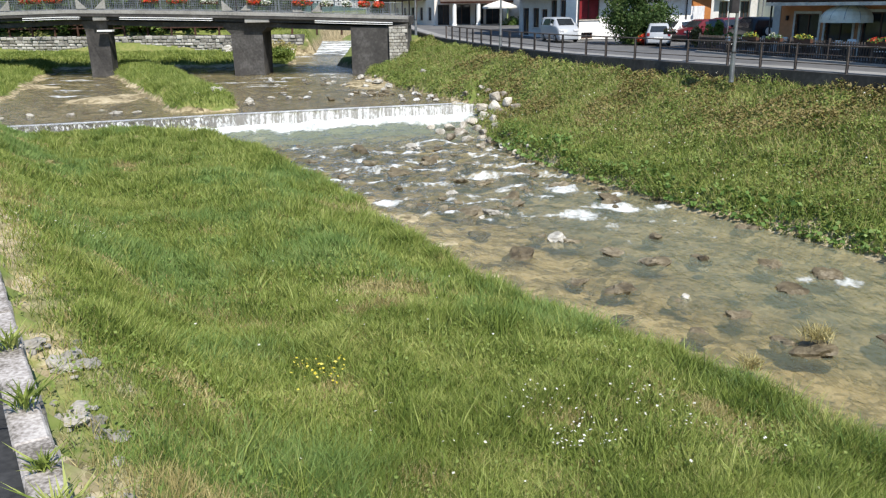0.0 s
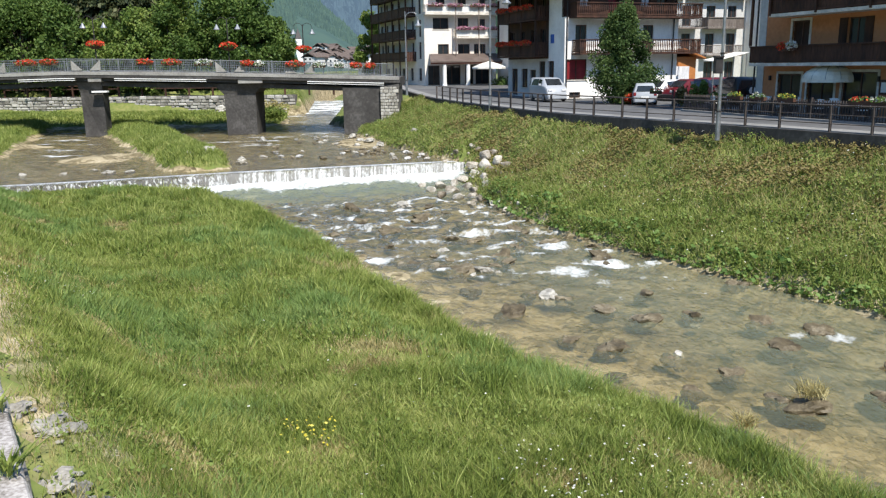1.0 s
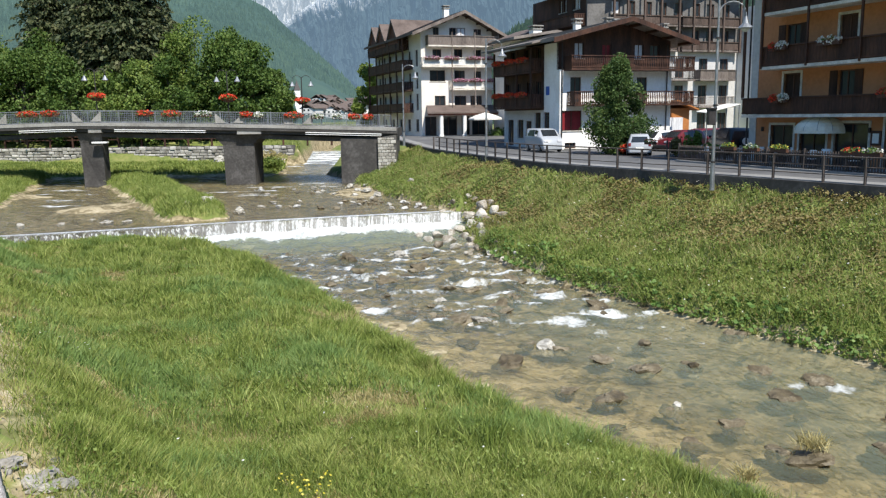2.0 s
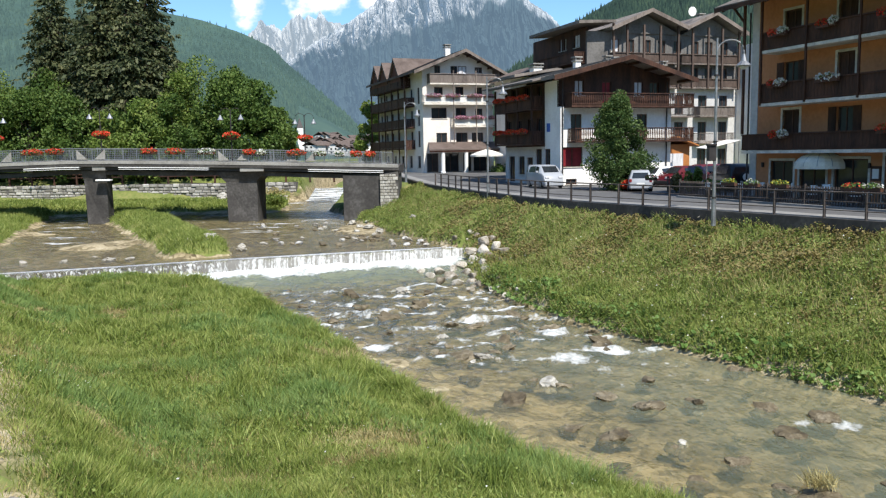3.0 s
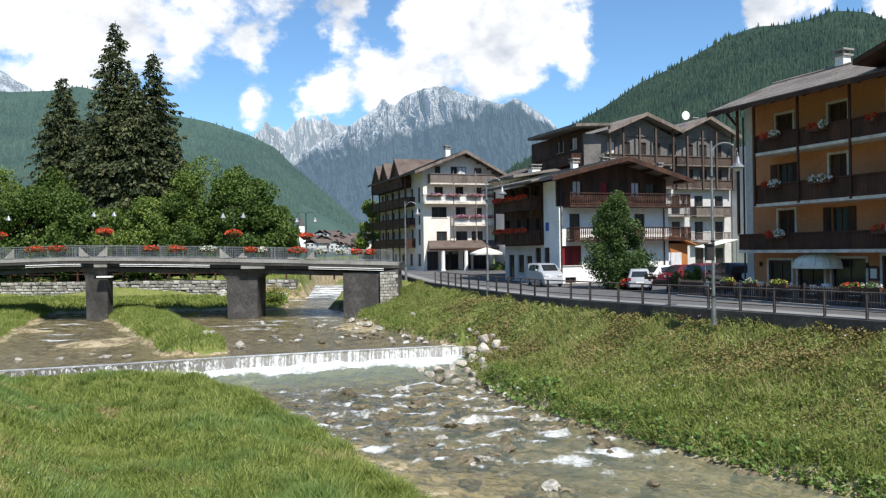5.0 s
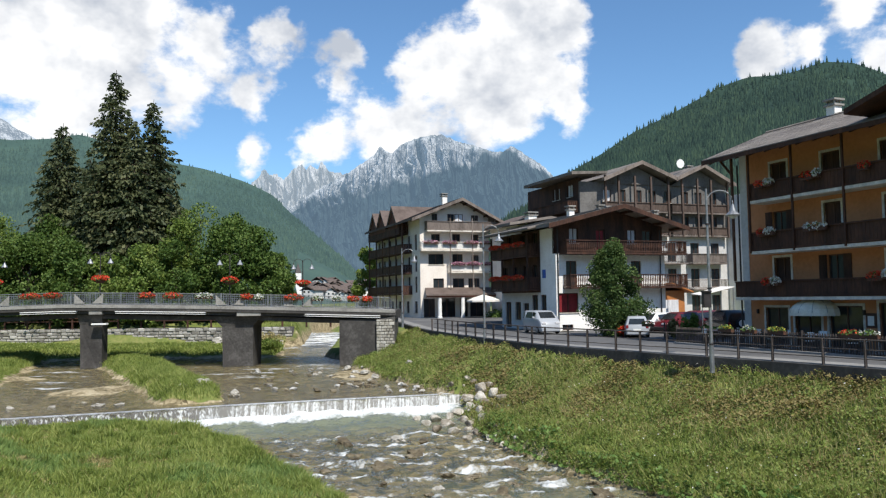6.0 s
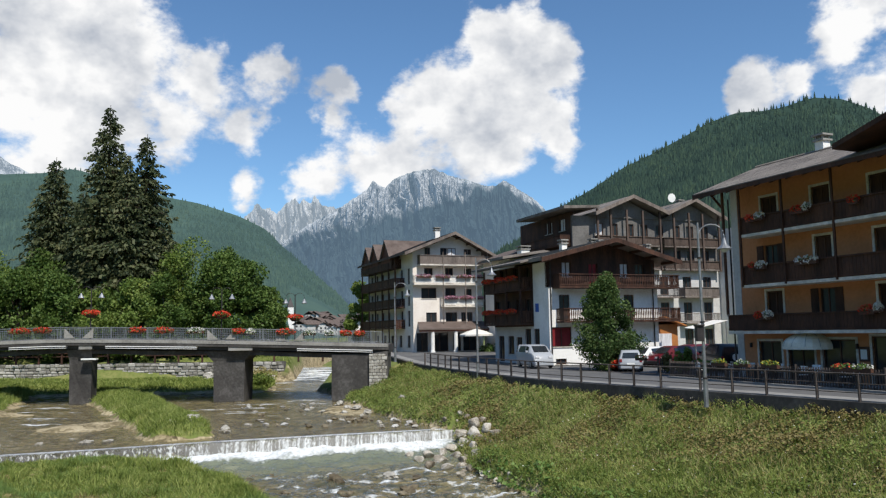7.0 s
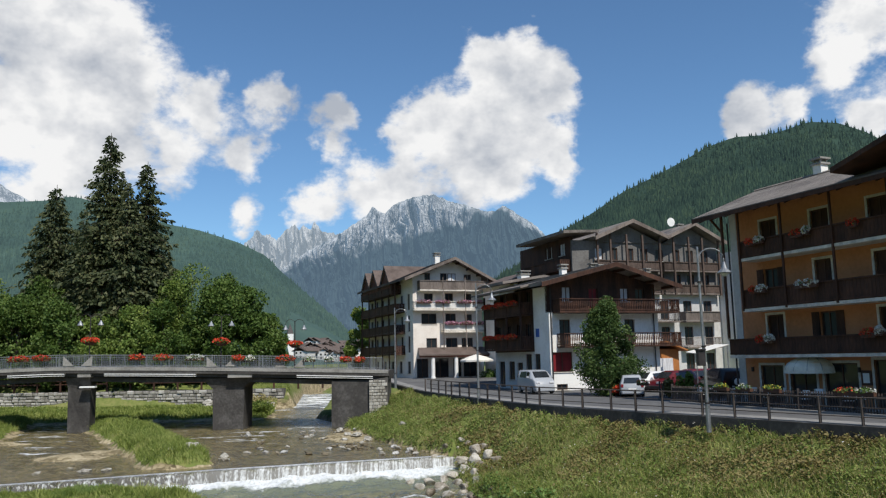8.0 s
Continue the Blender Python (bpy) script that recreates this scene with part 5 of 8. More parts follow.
    part("strut", tube([(1.34, -1.24, 9.7), (0.35, -1.24, 10.75)], 0.07, 6), M_wood, h)
    part("drain_pipe", tube([(U0 - 0.12, -0.1, 0), (U0 - 0.12, -0.1, 10.4)], 0.05), M_dkmetal, h)
    chimney(h, 4.9, 2.9, 12.2, 0.55, 0.95)
    # timber gable wing whose dark eave stands out near the road
    part("wing", box(12.9, -1.6, 7.9, 19.2, -0.01, 11.6), M_wood, h, "dark timber wing under a wide gable")
    part("wing_roof", prism([(10.5, -3.0, 11.0), (16.5, -3.0, 12.65), (22.5, -3.0, 11.0), (22.5, -3.0, 11.25), (16.5, -3.0, 12.9), (10.5, -3.0, 11.25)], (0, 9, 0)), M_wood, h)
    # entrance awning: a ribbed cloth dome against the wall, with a short valance
    bm = bmesh.new()
    uc = 5.85
    ring = []
    for b in [None] + [i * math.pi / 2 / 6 for i in range(7)]:
        cb, sb = (math.cos(b), math.sin(b)) if b is not None else (1.0, -0.22)
        ring.append([bm.verts.new((uc - 1.4 * math.cos(a) * cb, -0.04 - 1.3 * math.sin(a) * cb, 1.86 + 0.72 * sb)) for a in [k * math.pi / 12 for k in range(13)]])
    for r0, r1 in zip(ring, ring[1:]):
        for k in range(12):
            bm.faces.new((r0[k], r0[k + 1], r1[k + 1], r1[k]))
    bmesh.ops.remove_doubles(bm, verts=bm.verts, dist=0.01)
    bmesh.ops.recalc_face_normals(bm, faces=bm.faces)
    aw = part("awning", bm, M_awning, h, "rounded pale grey cloth awning")
    for k in (2, 4, 6, 8, 10):
        a = k * math.pi / 12
        part("awning_rib", tube([(uc - 1.4 * math.cos(a) * math.cos(b), -0.04 - 1.3 * math.sin(a) * math.cos(b), 1.85 + 0.72 * math.sin(b)) for b in [i * math.pi / 2 / 6 for i in range(7)]], 0.018, 5), M_metal, aw)
    mb = part("menu_case", box(8.75, -0.08, 1.15, 9.3, -0.004, 1.85, 0.01), M_frame, h, "wall-mounted glazed menu case")
    part("menu_sheet", box(8.85, -0.09, 1.25, 9.2, -0.082, 1.72), M_white, mb)
    for u in (1.7, 8.6):
        part("wall_lamp", box(u, -0.14, 1.75, u + 0.12, -0.004, 2.0, 0.02), M_dkmetal, h)
    for u, z, w, bl in ((3.35, 8.82, 0.55, M_flower_red), (3.95, 8.85, 0.6, M_flower_white), (6.45, 8.82, 0.75, M_flower_red), (7.25, 8.86, 0.35, M_flower_white), (9.9, 8.8, 0.5, M_flower_red), (3.4, 6.18, 0.4, M_flower_red), (3.85, 6.2, 0.65, M_flower_white),
                        (6.5, 6.2, 1.35, M_flower_white), (3.6, 3.5, 0.6, M_flower_red), (4.25, 3.52, 0.5, M_flower_white), (10.1, 3.6, 0.75, M_flower_red), (10.85, 3.68, 0.4, M_flower_white)):
        name = {M_flower_red: "red geraniums", M_flower_white: "white petunias", M_flower_pink: "pink petunias"}[bl]
        flower_box(h, FRONT, u, -1.3, z, w, bl, "hanging balcony flower box full of " + name)
    return h


def gable_house():
    h = thing("house", 9.75, 64.5, 0.05, 20, "white chalet with dark wooden gable, carved balconies and red flowers", "house")
    W, D = 10.6, 10.6
    front = [(0.95, 3.6, 1.0, 2.15, "door"), (4.2, 3.6, 1.0, 2.15, "door"), (7.2, 3.6, 1.0, 2.15, "door"), (0.2, 1.5, 1.85, 1.6, "blind"), (0.5, 0.08, 1.0, 0.45, "plain")]
    wall_panel(h, "wall", FRONT, 0, W, 0, 6.35, M_plaster, [w[:4] for w in front])
    for u, z, w, hh, st in front:
        window(h, FRONT, u, z, w, hh, st)
    up = [(1.45, 7.25, 0.85, 1.25, "curtain"), (4.0, 6.4, 0.85, 2.0, "blind"), (7.1, 7.25, 0.85, 1.2, "curtain"), (8.6, 6.4, 0.9, 2.0, "door")]
    wall_panel(h, "cladding", FRONT, 0, W, 6.35, 8.75, M_wood, [w[:4] for w in up], d=0.25, label="dark brown timber cladding")
    for u, z, w, hh, st in up:
        window(h, FRONT, u, z, w, hh, st, d=0.25)
    part("gable", prism([(0, 0.28, 8.75), (W, 0.28, 8.75), (5.6, 0.28, 10.1)], (0, 0.15, 0)), M_wood, h, "dark timber gable boarding")
    # sides and back
    side = [(1.75, 1.4, 1.0, 1.6, "plain"), (3.3, 1.3, 1.1, 1.7, "plain"), (5.0, 0.1, 1.1, 2.2, "door"), (6.6, 0.8, 1.2, 1.6, "plain"), (8.6, 0.1, 1.2, 2.3, "door"), (3.3, 3.6, 0.9, 2.0, "door"), (5.0, 3.6, 0.9, 2.0, "door"), (7.2, 3.6, 0.9, 2.0, "door"),
            (9.3, 3.6, 0.9, 2.0, "door"), (3.3, 6.4, 0.9, 2.0, "door"), (5.5, 6.4, 0.9, 2.0, "door"), (8.3, 6.4, 0.9, 2.0, "door")]
    side = [w for w in side if w[0] + w[2] < D - 0.2]
    wall_panel(h, "wall", SIDE, 0.3, 2.7, 0, 8.5, M_plaster, [w[:4] for w in side])
    wall_panel(h, "wall", SIDE, 2.7, D, 0, 3.2, M_greyplaster, [w[:4] for w in side])
    wall_panel(h, "cladding", SIDE, 2.7, D, 3.2, 8.5, M_wood, [w[:4] for w in side])
    for u, z, w, hh, st in side:
        window(h, SIDE, u, z, w, hh, st)
    part("wall", box(W - 0.3, 0.4, 0, W, D, 8.6), M_plaster, h)
    part("wall", box(0.3, D - 0.3, 0, W - 0.3, D, 8.6), M_plaster, h)
    part("sign", box(-0.05, 1.75, 4.4, -0.01, 2.3, 5.1), tone("blue_sign", (0.06, 0.13, 0.4)), h, "small blue sign on the wall")
    gable_roof(h, 0, W, 0, D, 8.75, 10.15, 5.6, M_roof, over=1.45, front=1.7, fascia=M_wood)
    balcony(h, FRONT, 0.35, 12.0, 6.4, 1.25, "slats", M_wood, slab=M_wood)
    balcony(h, FRONT, 0.65, 12.0, 3.6, 1.25, "slats", M_wood, slab=M_wood)
    balcony(h, SIDE, 2.8, 10.4, 6.4, 1.2, "boards", M_wood, slab=M_wood)
    balcony(h, SIDE, 2.8, 10.4, 3.5, 1.2, "boards", M_wood, slab=M_wood)
    for u in (0.45, 10.4):
        part("drain_pipe", tube([(u - 0.3, -0.1, 0), (u - 0.3, -0.1, 8.4)], 0.05), M_dkmetal, h)
    for y in (2.9, 5.6, 8.0, 10.3):
        part("post", box(-1.2, y - 0.07, 3.5, -1.06, y + 0.07, 8.3), M_wood, h)
    # lean-to roof over the side balconies
    part("side_roof", prism([(-2.2, 0.6, 8.35), (0.3, 0.6, 8.95), (0.3, 0.6, 9.1), (-2.2, 0.6, 8.5)], (0, 10.2, 0)), M_roof, h)
    chimney(h, 3.2, 3.0, 9.7, 0.5, 0.6)
    chimney(h, 6.8, 4.0, 10.0, 0.45, 0.6)
    chimney(h, 8.3, 5.0, 10.0, 0.9, 0.6)
    chimney(h, 11.2, 2.0, 9.0, 0.3, 1.0)
    for y, z in ((3.2, 7.35), (5.6, 7.35), (8.0, 7.35), (3.4, 4.5), (5.8, 4.5), (8.1, 4.5)):
        flower_box(h, SIDE, y, -1.2, z, 2.2, M_flower_red, "long balcony planter of trailing red geraniums", 150, 0.16)
    # rear part with a flat roof and chimneys
    part("rear_wall", box(2.2, D, 0, 8.0, D + 3.5, 9.7), M_greyplaster, h)
    part("rear_roof", prism([(0.6, D - 0.8, 9.6), (5.0, D - 0.8, 10.3), (9.2, D - 0.8, 9.6), (9.2, D - 0.8, 9.85), (5.0, D - 0.8, 10.55), (0.6, D - 0.8, 9.85)], (0, 5, 0)), M_roof, h)
    chimney(h, 4.2, D + 2, 10.3, 0.9, 0.5)
    # timber annexe
    part("annexe", box(W + 0.1, 1.5, 0, W + 3.1, 5.0, 3.2), M_lightwood, h, "orange-stained timber annexe")
    part("annexe_window", box(W + 0.9, 1.44, 1.1, W + 2.4, 1.5, 2.4), M_curtain, h)
    part("annexe_roof", prism([(W - 0.2, 0.8, 3.6), (W + 1.4, 0.8, 3.75), (W + 3.6, 0.8, 3.0), (W + 3.6, 0.8, 3.12), (W + 1.4, 0.8, 3.9), (W - 0.2, 0.8, 3.72)], (0, 4.6, 0)), M_lightwood, h)
    return h


def tall_hotel():
    h = thing("house", -2.0, 97.8, 0.45, 20, "five-storey cream hotel with a wide gable and pink flowers", "house")
    W, D = 9.3, 20.0
    A = [(1.7, 3.65, 1.4, 1.25, "plain"), (4.3, 3.65, 1.55, 1.25, "plain"), (6.4, 3.65, 0.7, 1.25, "plain"), (7.2, 3.65, 0.75, 1.25, "plain")]
    B = [(1.1, 6.65, 2.0, 1.3, "plain"), (4.3, 5.75, 1.4, 2.2, "door"), (6.9, 6.65, 1.0, 1.2, "plain")]
    C = [(1.5, 9.3, 1.15, 1.15, "plain"), (4.3, 8.5, 1.1, 2.0, "door"), (6.9, 9.3, 1.0, 1.15, "plain")]
    # the wide attic pane's pale curtain colour stands in for a reflection on glass
    E = [(1.6, 12.1, 0.7, 0.9, "plain"), (3.7, 10.9, 0.85, 2.1, "door"), (4.65, 10.9, 1.1, 2.1, "curtain"), (6.9, 12.2, 0.45, 0.7, "plain"), (7.4, 12.2, 0.45, 0.7, "plain")]
    G = [(0.4, 0.1, 1.5, 2.3, "plain"), (2.4, 0.1, 2.2, 2.3, "plain"), (5.2, 0.1, 1.1, 2.3, "door"), (6.6, 0.1, 1.8, 2.3, "plain")]
    allw = A + B + C + E + G
    wall_panel(h, "wall", FRONT, 0, W, 0, 12.5, M_cream, [w[:4] for w in allw if w[1] + w[3] <= 12.5])
    for u, z, w, hh, st in allw:
        window(h, FRONT, u, z, w, hh, st, d=0.0 if z + hh <= 12.5 else -0.18)
    part("gable", prism([(0, 0, 12.5), (W, 0, 12.5), (W, 0, 12.85), (5.2, 0, 14.55), (0, 0, 12.65)], (0, 0.28, 0)), M_cream, h)
    side = []
    for z in (3.2, 5.8, 8.5):
        for y in (1.2, 4.0, 6.8, 9.6, 12.4, 15.2, 17.8):
            side.append((y, z, 0.95, 2.0, "door"))
    for y in (1.2, 4.5, 8.0, 11.5, 15.0):
        side.append((y, 0.6, 1.2, 1.5, "plain"))
    wall_panel(h, "wall", SIDE, 0.3, D, 0, 12.6, M_cream, [w[:4] for w in side])
    for u, z, w, hh, st in side:
        window(h, SIDE, u, z, w, hh, st)
    part("wall", box(W - 0.3, 0.3, 0, W, D, 12.5), M_cream, h)
    part("wall", box(0.3, D - 0.3, 0, W - 0.3, D, 12.5), M_cream, h)
    gable_roof(h, 0, W, 0, D, 12.6, 14.7, 5.2, M_redroof, over=1.5, front=1.5)
    # steep cross gables over the side balconies
    for yc in (7.3, 12.6, 16.6):
        part("side_gable", prism([(-1.5, yc - 2.4, 12.1), (-1.5, yc, 14.7), (-1.5, yc + 2.4, 12.1), (-1.5, yc + 2.0, 12.1), (-1.5, yc, 14.3), (-1.5, yc - 2.0, 12.1)], (6, 0, 0)), M_redroof, h)
        part("gable_boarding", prism([(-1.3, yc - 2.0, 11.6), (-1.3, yc + 2.0, 11.6), (-1.3, yc + 1.9, 12.2), (-1.3, yc, 14.25), (-1.3, yc - 1.9, 12.2)], (1.2, 0, 0)), M_redwood, h)
    for z in (3.1, 5.75, 8.4, 10.9):
        balcony(h, SIDE, 3.2 if z < 10 else 4.6, D - 0.4, z, 1.3, "boards", M_wood, slab=M_wood)
    for y in (3.4, 6.2, 9.2, 12.4, 15.6, 19.2):
        part("post", box(-1.3, y - 0.08, 0.0, -1.14, y + 0.08, 12.2), M_wood, h)
    b3 = balcony(h, FRONT, -0.2, 9.9, 8.42, 1.1, "bars", M_trim, slab=M_trim)
    b2 = balcony(h, FRONT, 3.6, 9.9, 5.7, 1.1, "bars", M_trim, slab=M_trim)
    b4 = balcony(h, FRONT, 0.6, 9.8, 10.85, 1.1, "boards", M_greywood, rail=1.15, slab=M_trim)
    for z, u0, u1 in ((8.42, -0.15, 9.8), (5.7, 3.65, 9.8)):
        part("balcony_screen", box(u0, -1.0, z + 0.05, u1, -0.985, z + 0.85), M_white, h, "white balcony screen panels")
    for u in (3.62, 6.6, 9.7):
        part("post", box(u - 0.05, -1.15, 2.9, u + 0.05, -1.03, 12.4), M_greywood, h)
    for u in (0.1, 2.6, 5.4, 7.6):
        flower_box(h, FRONT, u, -1.12, 9.35, 1.9, M_flower_pink, "balcony planter of pale pink petunias", 70, 0.16)
    for u in (3.8, 5.8, 7.8):
        flower_box(h, FRONT, u, -1.12, 6.7, 1.7, M_flower_pink, "balcony planter of pale pink petunias", 90, 0.2)
    # ground-floor canopy on white columns
    part("canopy_roof", prism([(-0.2, -2.8, 2.55), (12.0, -2.8, 2.55), (12.0, -2.8, 2.75), (-0.2, -2.8, 2.75)], (0, 0.1, 0)), M_redwood, h)
    part("canopy_roof", prism([(-0.3, -2.9, 2.72), (12.1, -2.9, 2.72), (11.2, -0.02, 3.6), (0.6, -0.02, 3.6)], (0, 0, 0.16)), M_redroof, h)
    for u in (1.6, 4.6, 8.0, 11.6):
        part("column", tube([(u, -2.5, 0), (u, -2.5, 0.2), (u, -2.5, 0.25), (u, -2.5, 2.6)], [0.3, 0.3, 0.24, 0.24], 12), M_white, h)
    chimney(h, 4.4, 3.0, 14.5, 0.65, 1.1)
    return h


def brown_block():
    h = thing("house", 15.0, 81.4, 0.2, 20, "large hotel with grey timber upper storeys and white lower walls", "house")
    W, D = 18.6, 12
    holes = []
    for z in (0.6, 3.5, 6.3):
        for u in (8.2, 10.6, 13.6, 16.3):
            holes.append((u, z, 1.1, 2.0, "door"))
    wall_panel(h, "wall", FRONT, 0, W, 0, 9.2, M_greyplaster, [w[:4] for w in holes])
    for w in holes:
        window(h, FRONT, *w)
    holes = []
    for z in (9.9, 12.6):
        for u in (2.8, 4.6, 6.6, 8.4, 10.4, 12.6, 14.4, 16.4):
            holes.append((u, z, 0.95, 1.3, "curtain" if (u in (2.8,)) else "plain"))
    wall_panel(h, "cladding", FRONT, 0, W, 9.2, 14.6, M_shadeplaster, [w[:4] for w in holes], d=0.05)
    for w in holes:
        window(h, FRONT, *w, d=0.05)
    for u0, u1 in ((2.6, 10.6), (10.9, 18.3)):
        balcony(h, FRONT, u0, u1, 11.6, 0.7, "boards", M_umber, rail=0.9, slab=M_greywood)
        balcony(h, FRONT, u0, u1, 9.1, 0.7, "boards", M_umber, rail=0.9, slab=M_greywood)
    for z in (6.1, 3.3):
        balcony(h, FRONT, 7.6, 12.3, z, 1.1, "bars", M_dkmetal, slab=M_greywood)
        balcony(h, FRONT, 13.0, 17.6, z, 1.1, "boards" if z > 5 else "bars", M_greywood, slab=M_greywood)
    for u in (2.6, 4.2, 6.2, 8.2, 10.4, 12.2, 14.2, 16.0, 18.2):
        part("post", box(u - 0.1, -0.85, 8.9, u + 0.1, -0.65, 15.3), M_umber, h)
    # two gables
    for a, b, c in ((2.2, 11.2, 6.8), (11.2, 18.9, 14.8)):
        part("gable", prism([(a, -0.1, 14.5), (b, -0.1, 14.5), (c, -0.1, 16.4)], (0, 0.3, 0)), M_shadeplaster, h)
        for s, e in ((a, -1), (b, 1)):
            xe = s + e * 0.1
            part("roof", prism([(xe, -1.3, 14.95 if s == 11.2 else 14.6), (c, -1.3, 16.6), (c, -1.3, 16.85), (xe, -1.3, 15.2 if s == 11.2 else 14.85)], (0, 12, 0)), M_roof, h)
            part("barge_board", prism([(xe, -1.36, 14.85 if s == 11.2 else 14.5), (c, -1.36, 16.5), (c, -1.36, 16.9), (xe, -1.36, 15.25 if s == 11.2 else 14.9)], (0, 0.05, 0)), M_greywood, h)
    holes = [(1.5, 13.2, 1.2, 1.3, "curtain"), (4.2, 13.2, 0.6, 1.3, "curtain"), (5.2, 13.2, 0.6, 1.3, "curtain"), (2, 10, 1, 2, "door"), (5, 10, 1, 2, "door")]
    wall_panel(h, "wall", SIDE, 0.3, D, 0, 15.0, M_wood, [w[:4] for w in holes])
    for w in holes:
        window(h, SIDE, *w)
    balcony(h, SIDE, 0.5, 8.5, 11.6, 1.2, "boards", M_wood, slab=M_wood)
    balcony(h, SIDE, 0.5, 8.5, 9.0, 1.2, "boards", M_wood, slab=M_wood)
    part("flat_roof", prism([(-1.6, -1.2, 15.1), (2.6, -1.2, 15.35), (2.6, -1.2, 15.6), (-1.6, -1.2, 15.4)], (0, 11, 0)), M_roof, h)
    part("wall", box(W - 0.3, 0.3, 0, W, D, 14.5), M_plaster, h)
    part("wall", box(0.3, D - 0.3, 0, W - 0.3, D, 14.5), M_plaster, h)
    part("end_wall", box(W + 0.02, -2.6, 0, W + 1.0, 3.0, 13.6), M_plaster, h, "sunlit white end wall")
    part("satellite_dish", prism([(13.4 + 0.5 * math.cos(a), 1.0, 17.2 + 0.5 * math.sin(a)) for a in [i * math.tau / 10 for i in range(10)]], (0.1, 0.06, 0.03)), M_white, h)
    chimney(h, 16.0, 3, 16.0, 0.6, 1.0)
    chimney(h, 12.6, 6, 15.8, 0.6, 1.3)
    return h


def small_houses():
    h = thing("house", 9.6, 92.0, 0.4, 20, "narrow yellow house with orange balconies between the hotels", "house")
    holes = [(0.6, z, 1.6, 1.3, "curtain") for z in (3.4, 6.2, 9.0)]
    wall_panel(h, "wall", FRONT, 0, 6, 0, 11, tone("yellow_plaster", (0.6, 0.5, 0.26), rough=0.9), [w[:4] for w in holes])
    for w in holes:
        window(h, FRONT, *w)
    for z in (3.2, 6.0, 8.8):
        balcony(h, FRONT, 0.2, 3.2, z, 1.0, "boards", M_lightwood, slab=M_trim)
    part("wall", box(0, 0.3, 0, 0.3, 8, 11), M_cream, h)
    part("roof", prism([(-0.8, -1, 10.9), (3, -1, 12.3), (6.8, -1, 10.9), (6.8, -1, 11.15), (3, -1, 12.55), (-0.8, -1, 11.15)], (0, 9, 0)), M_redroof, h)
    k = thing("house", -13.2, 142, 0.6, 15, "small white house with a brown pitched roof by the road", "house")
    holes = [(1, 1, 1, 1.3, "plain"), (3.6, 1, 1, 1.3, "plain")]
    wall_panel(k, "wall", FRONT, 0, 6, 0, 4.6, M_plaster, [w[:4] for w in holes])
    for w in holes:
        window(k, FRONT, *w)
    part("wall", box(0, 0.3, 0, 0.3, 9, 4.6), M_plaster, k)
    part("roof", prism([(-1.3, -1.2, 4.3), (3, -1.2, 6.4), (7.3, -1.2, 4.3), (7.3, -1.2, 4.55), (3, -1.2, 6.65), (-1.3, -1.2, 4.55)], (0, 11, 0)), M_redroof, k)
    part("gable", prism([(0, 0, 4.6), (6, 0, 4.6), (3, 0, 6.2)], (0, 0.3, 0)), M_wood, k)
    # the far village at the valley's end
    rng = random.Random(12)
    base = None
    spots = [p for p in slope_l.reshape(-1, 3) if -9.2 < math.degrees(math.atan2(p[0], p[1])) < -4.9 and 520 < math.hypot(p[0], p[1]) < 1000 and (p[2] - EYE) < 0.02 * math.hypot(p[0], p[1])]
    for i in range(58):
        spot = spots[rng.randrange(len(spots))]
        az, dist = math.atan2(spot[0], spot[1]) + rng.uniform(-0.006, 0.006), math.hypot(spot[0], spot[1])
        z = spot[2] - 1
        tn = rng.uniform(-60, 60)
        if base is None:
            v = thing("village_house", 0, 0, 0, 0, "distant white village house with a brown roof", "house", "far village")
            part("wall", box(-4, -5, -4, 4, 5, 5.5), M_greyplaster, v)
            part("roof", prism([(-5, -6, 5.2), (0, -6, 8.2), (5, -6, 5.2), (5, -6, 5.5), (0, -6, 8.5), (-5, -6, 5.5)], (0, 12, 0)), M_redroof, v)
            for zz in (1.0, 3.6):
                for a in (-2.4, 0.6):
                    part("window", box(a, -5.05, zz, a + 1.2, -5.0, zz + 1.3), M_glass, v)
            v.matrix_world = pose(math.sin(az) * dist, math.cos(az) * dist, z, 0, 0, tn)
            base = v
        else:
            copy_thing(base, pose(math.sin(az) * dist, math.cos(az) * dist, z, 0, 0, tn))
    c = thing("church", math.sin(radians(-9.9)) * 560, math.cos(radians(-9.9)) * 560, 9, 20, "distant white church with a pointed tower", "church")
    part("nave", box(-4, 3, -3, 4, 18, 8), M_plaster, c)
    part("nave_roof", prism([(-5, 2.5, 7.8), (0, 2.5, 11.5), (5, 2.5, 7.8)], (0, 16, 0)), M_redroof, c)
    part("tower", box(-2, -1, -3, 2, 3, 13), M_plaster, c)
    bm = bmesh.new()
    bmesh.ops.create_cone(bm, cap_ends=True, segments=4, radius1=3.1, radius2=0.0, depth=7, matrix=pose(0, 1, 16.5, 0, 0, 45))
    part("spire", bm, M_dkmetal, c)


orange_house()
gable_house()
tall_hotel()
brown_block()
small_houses()


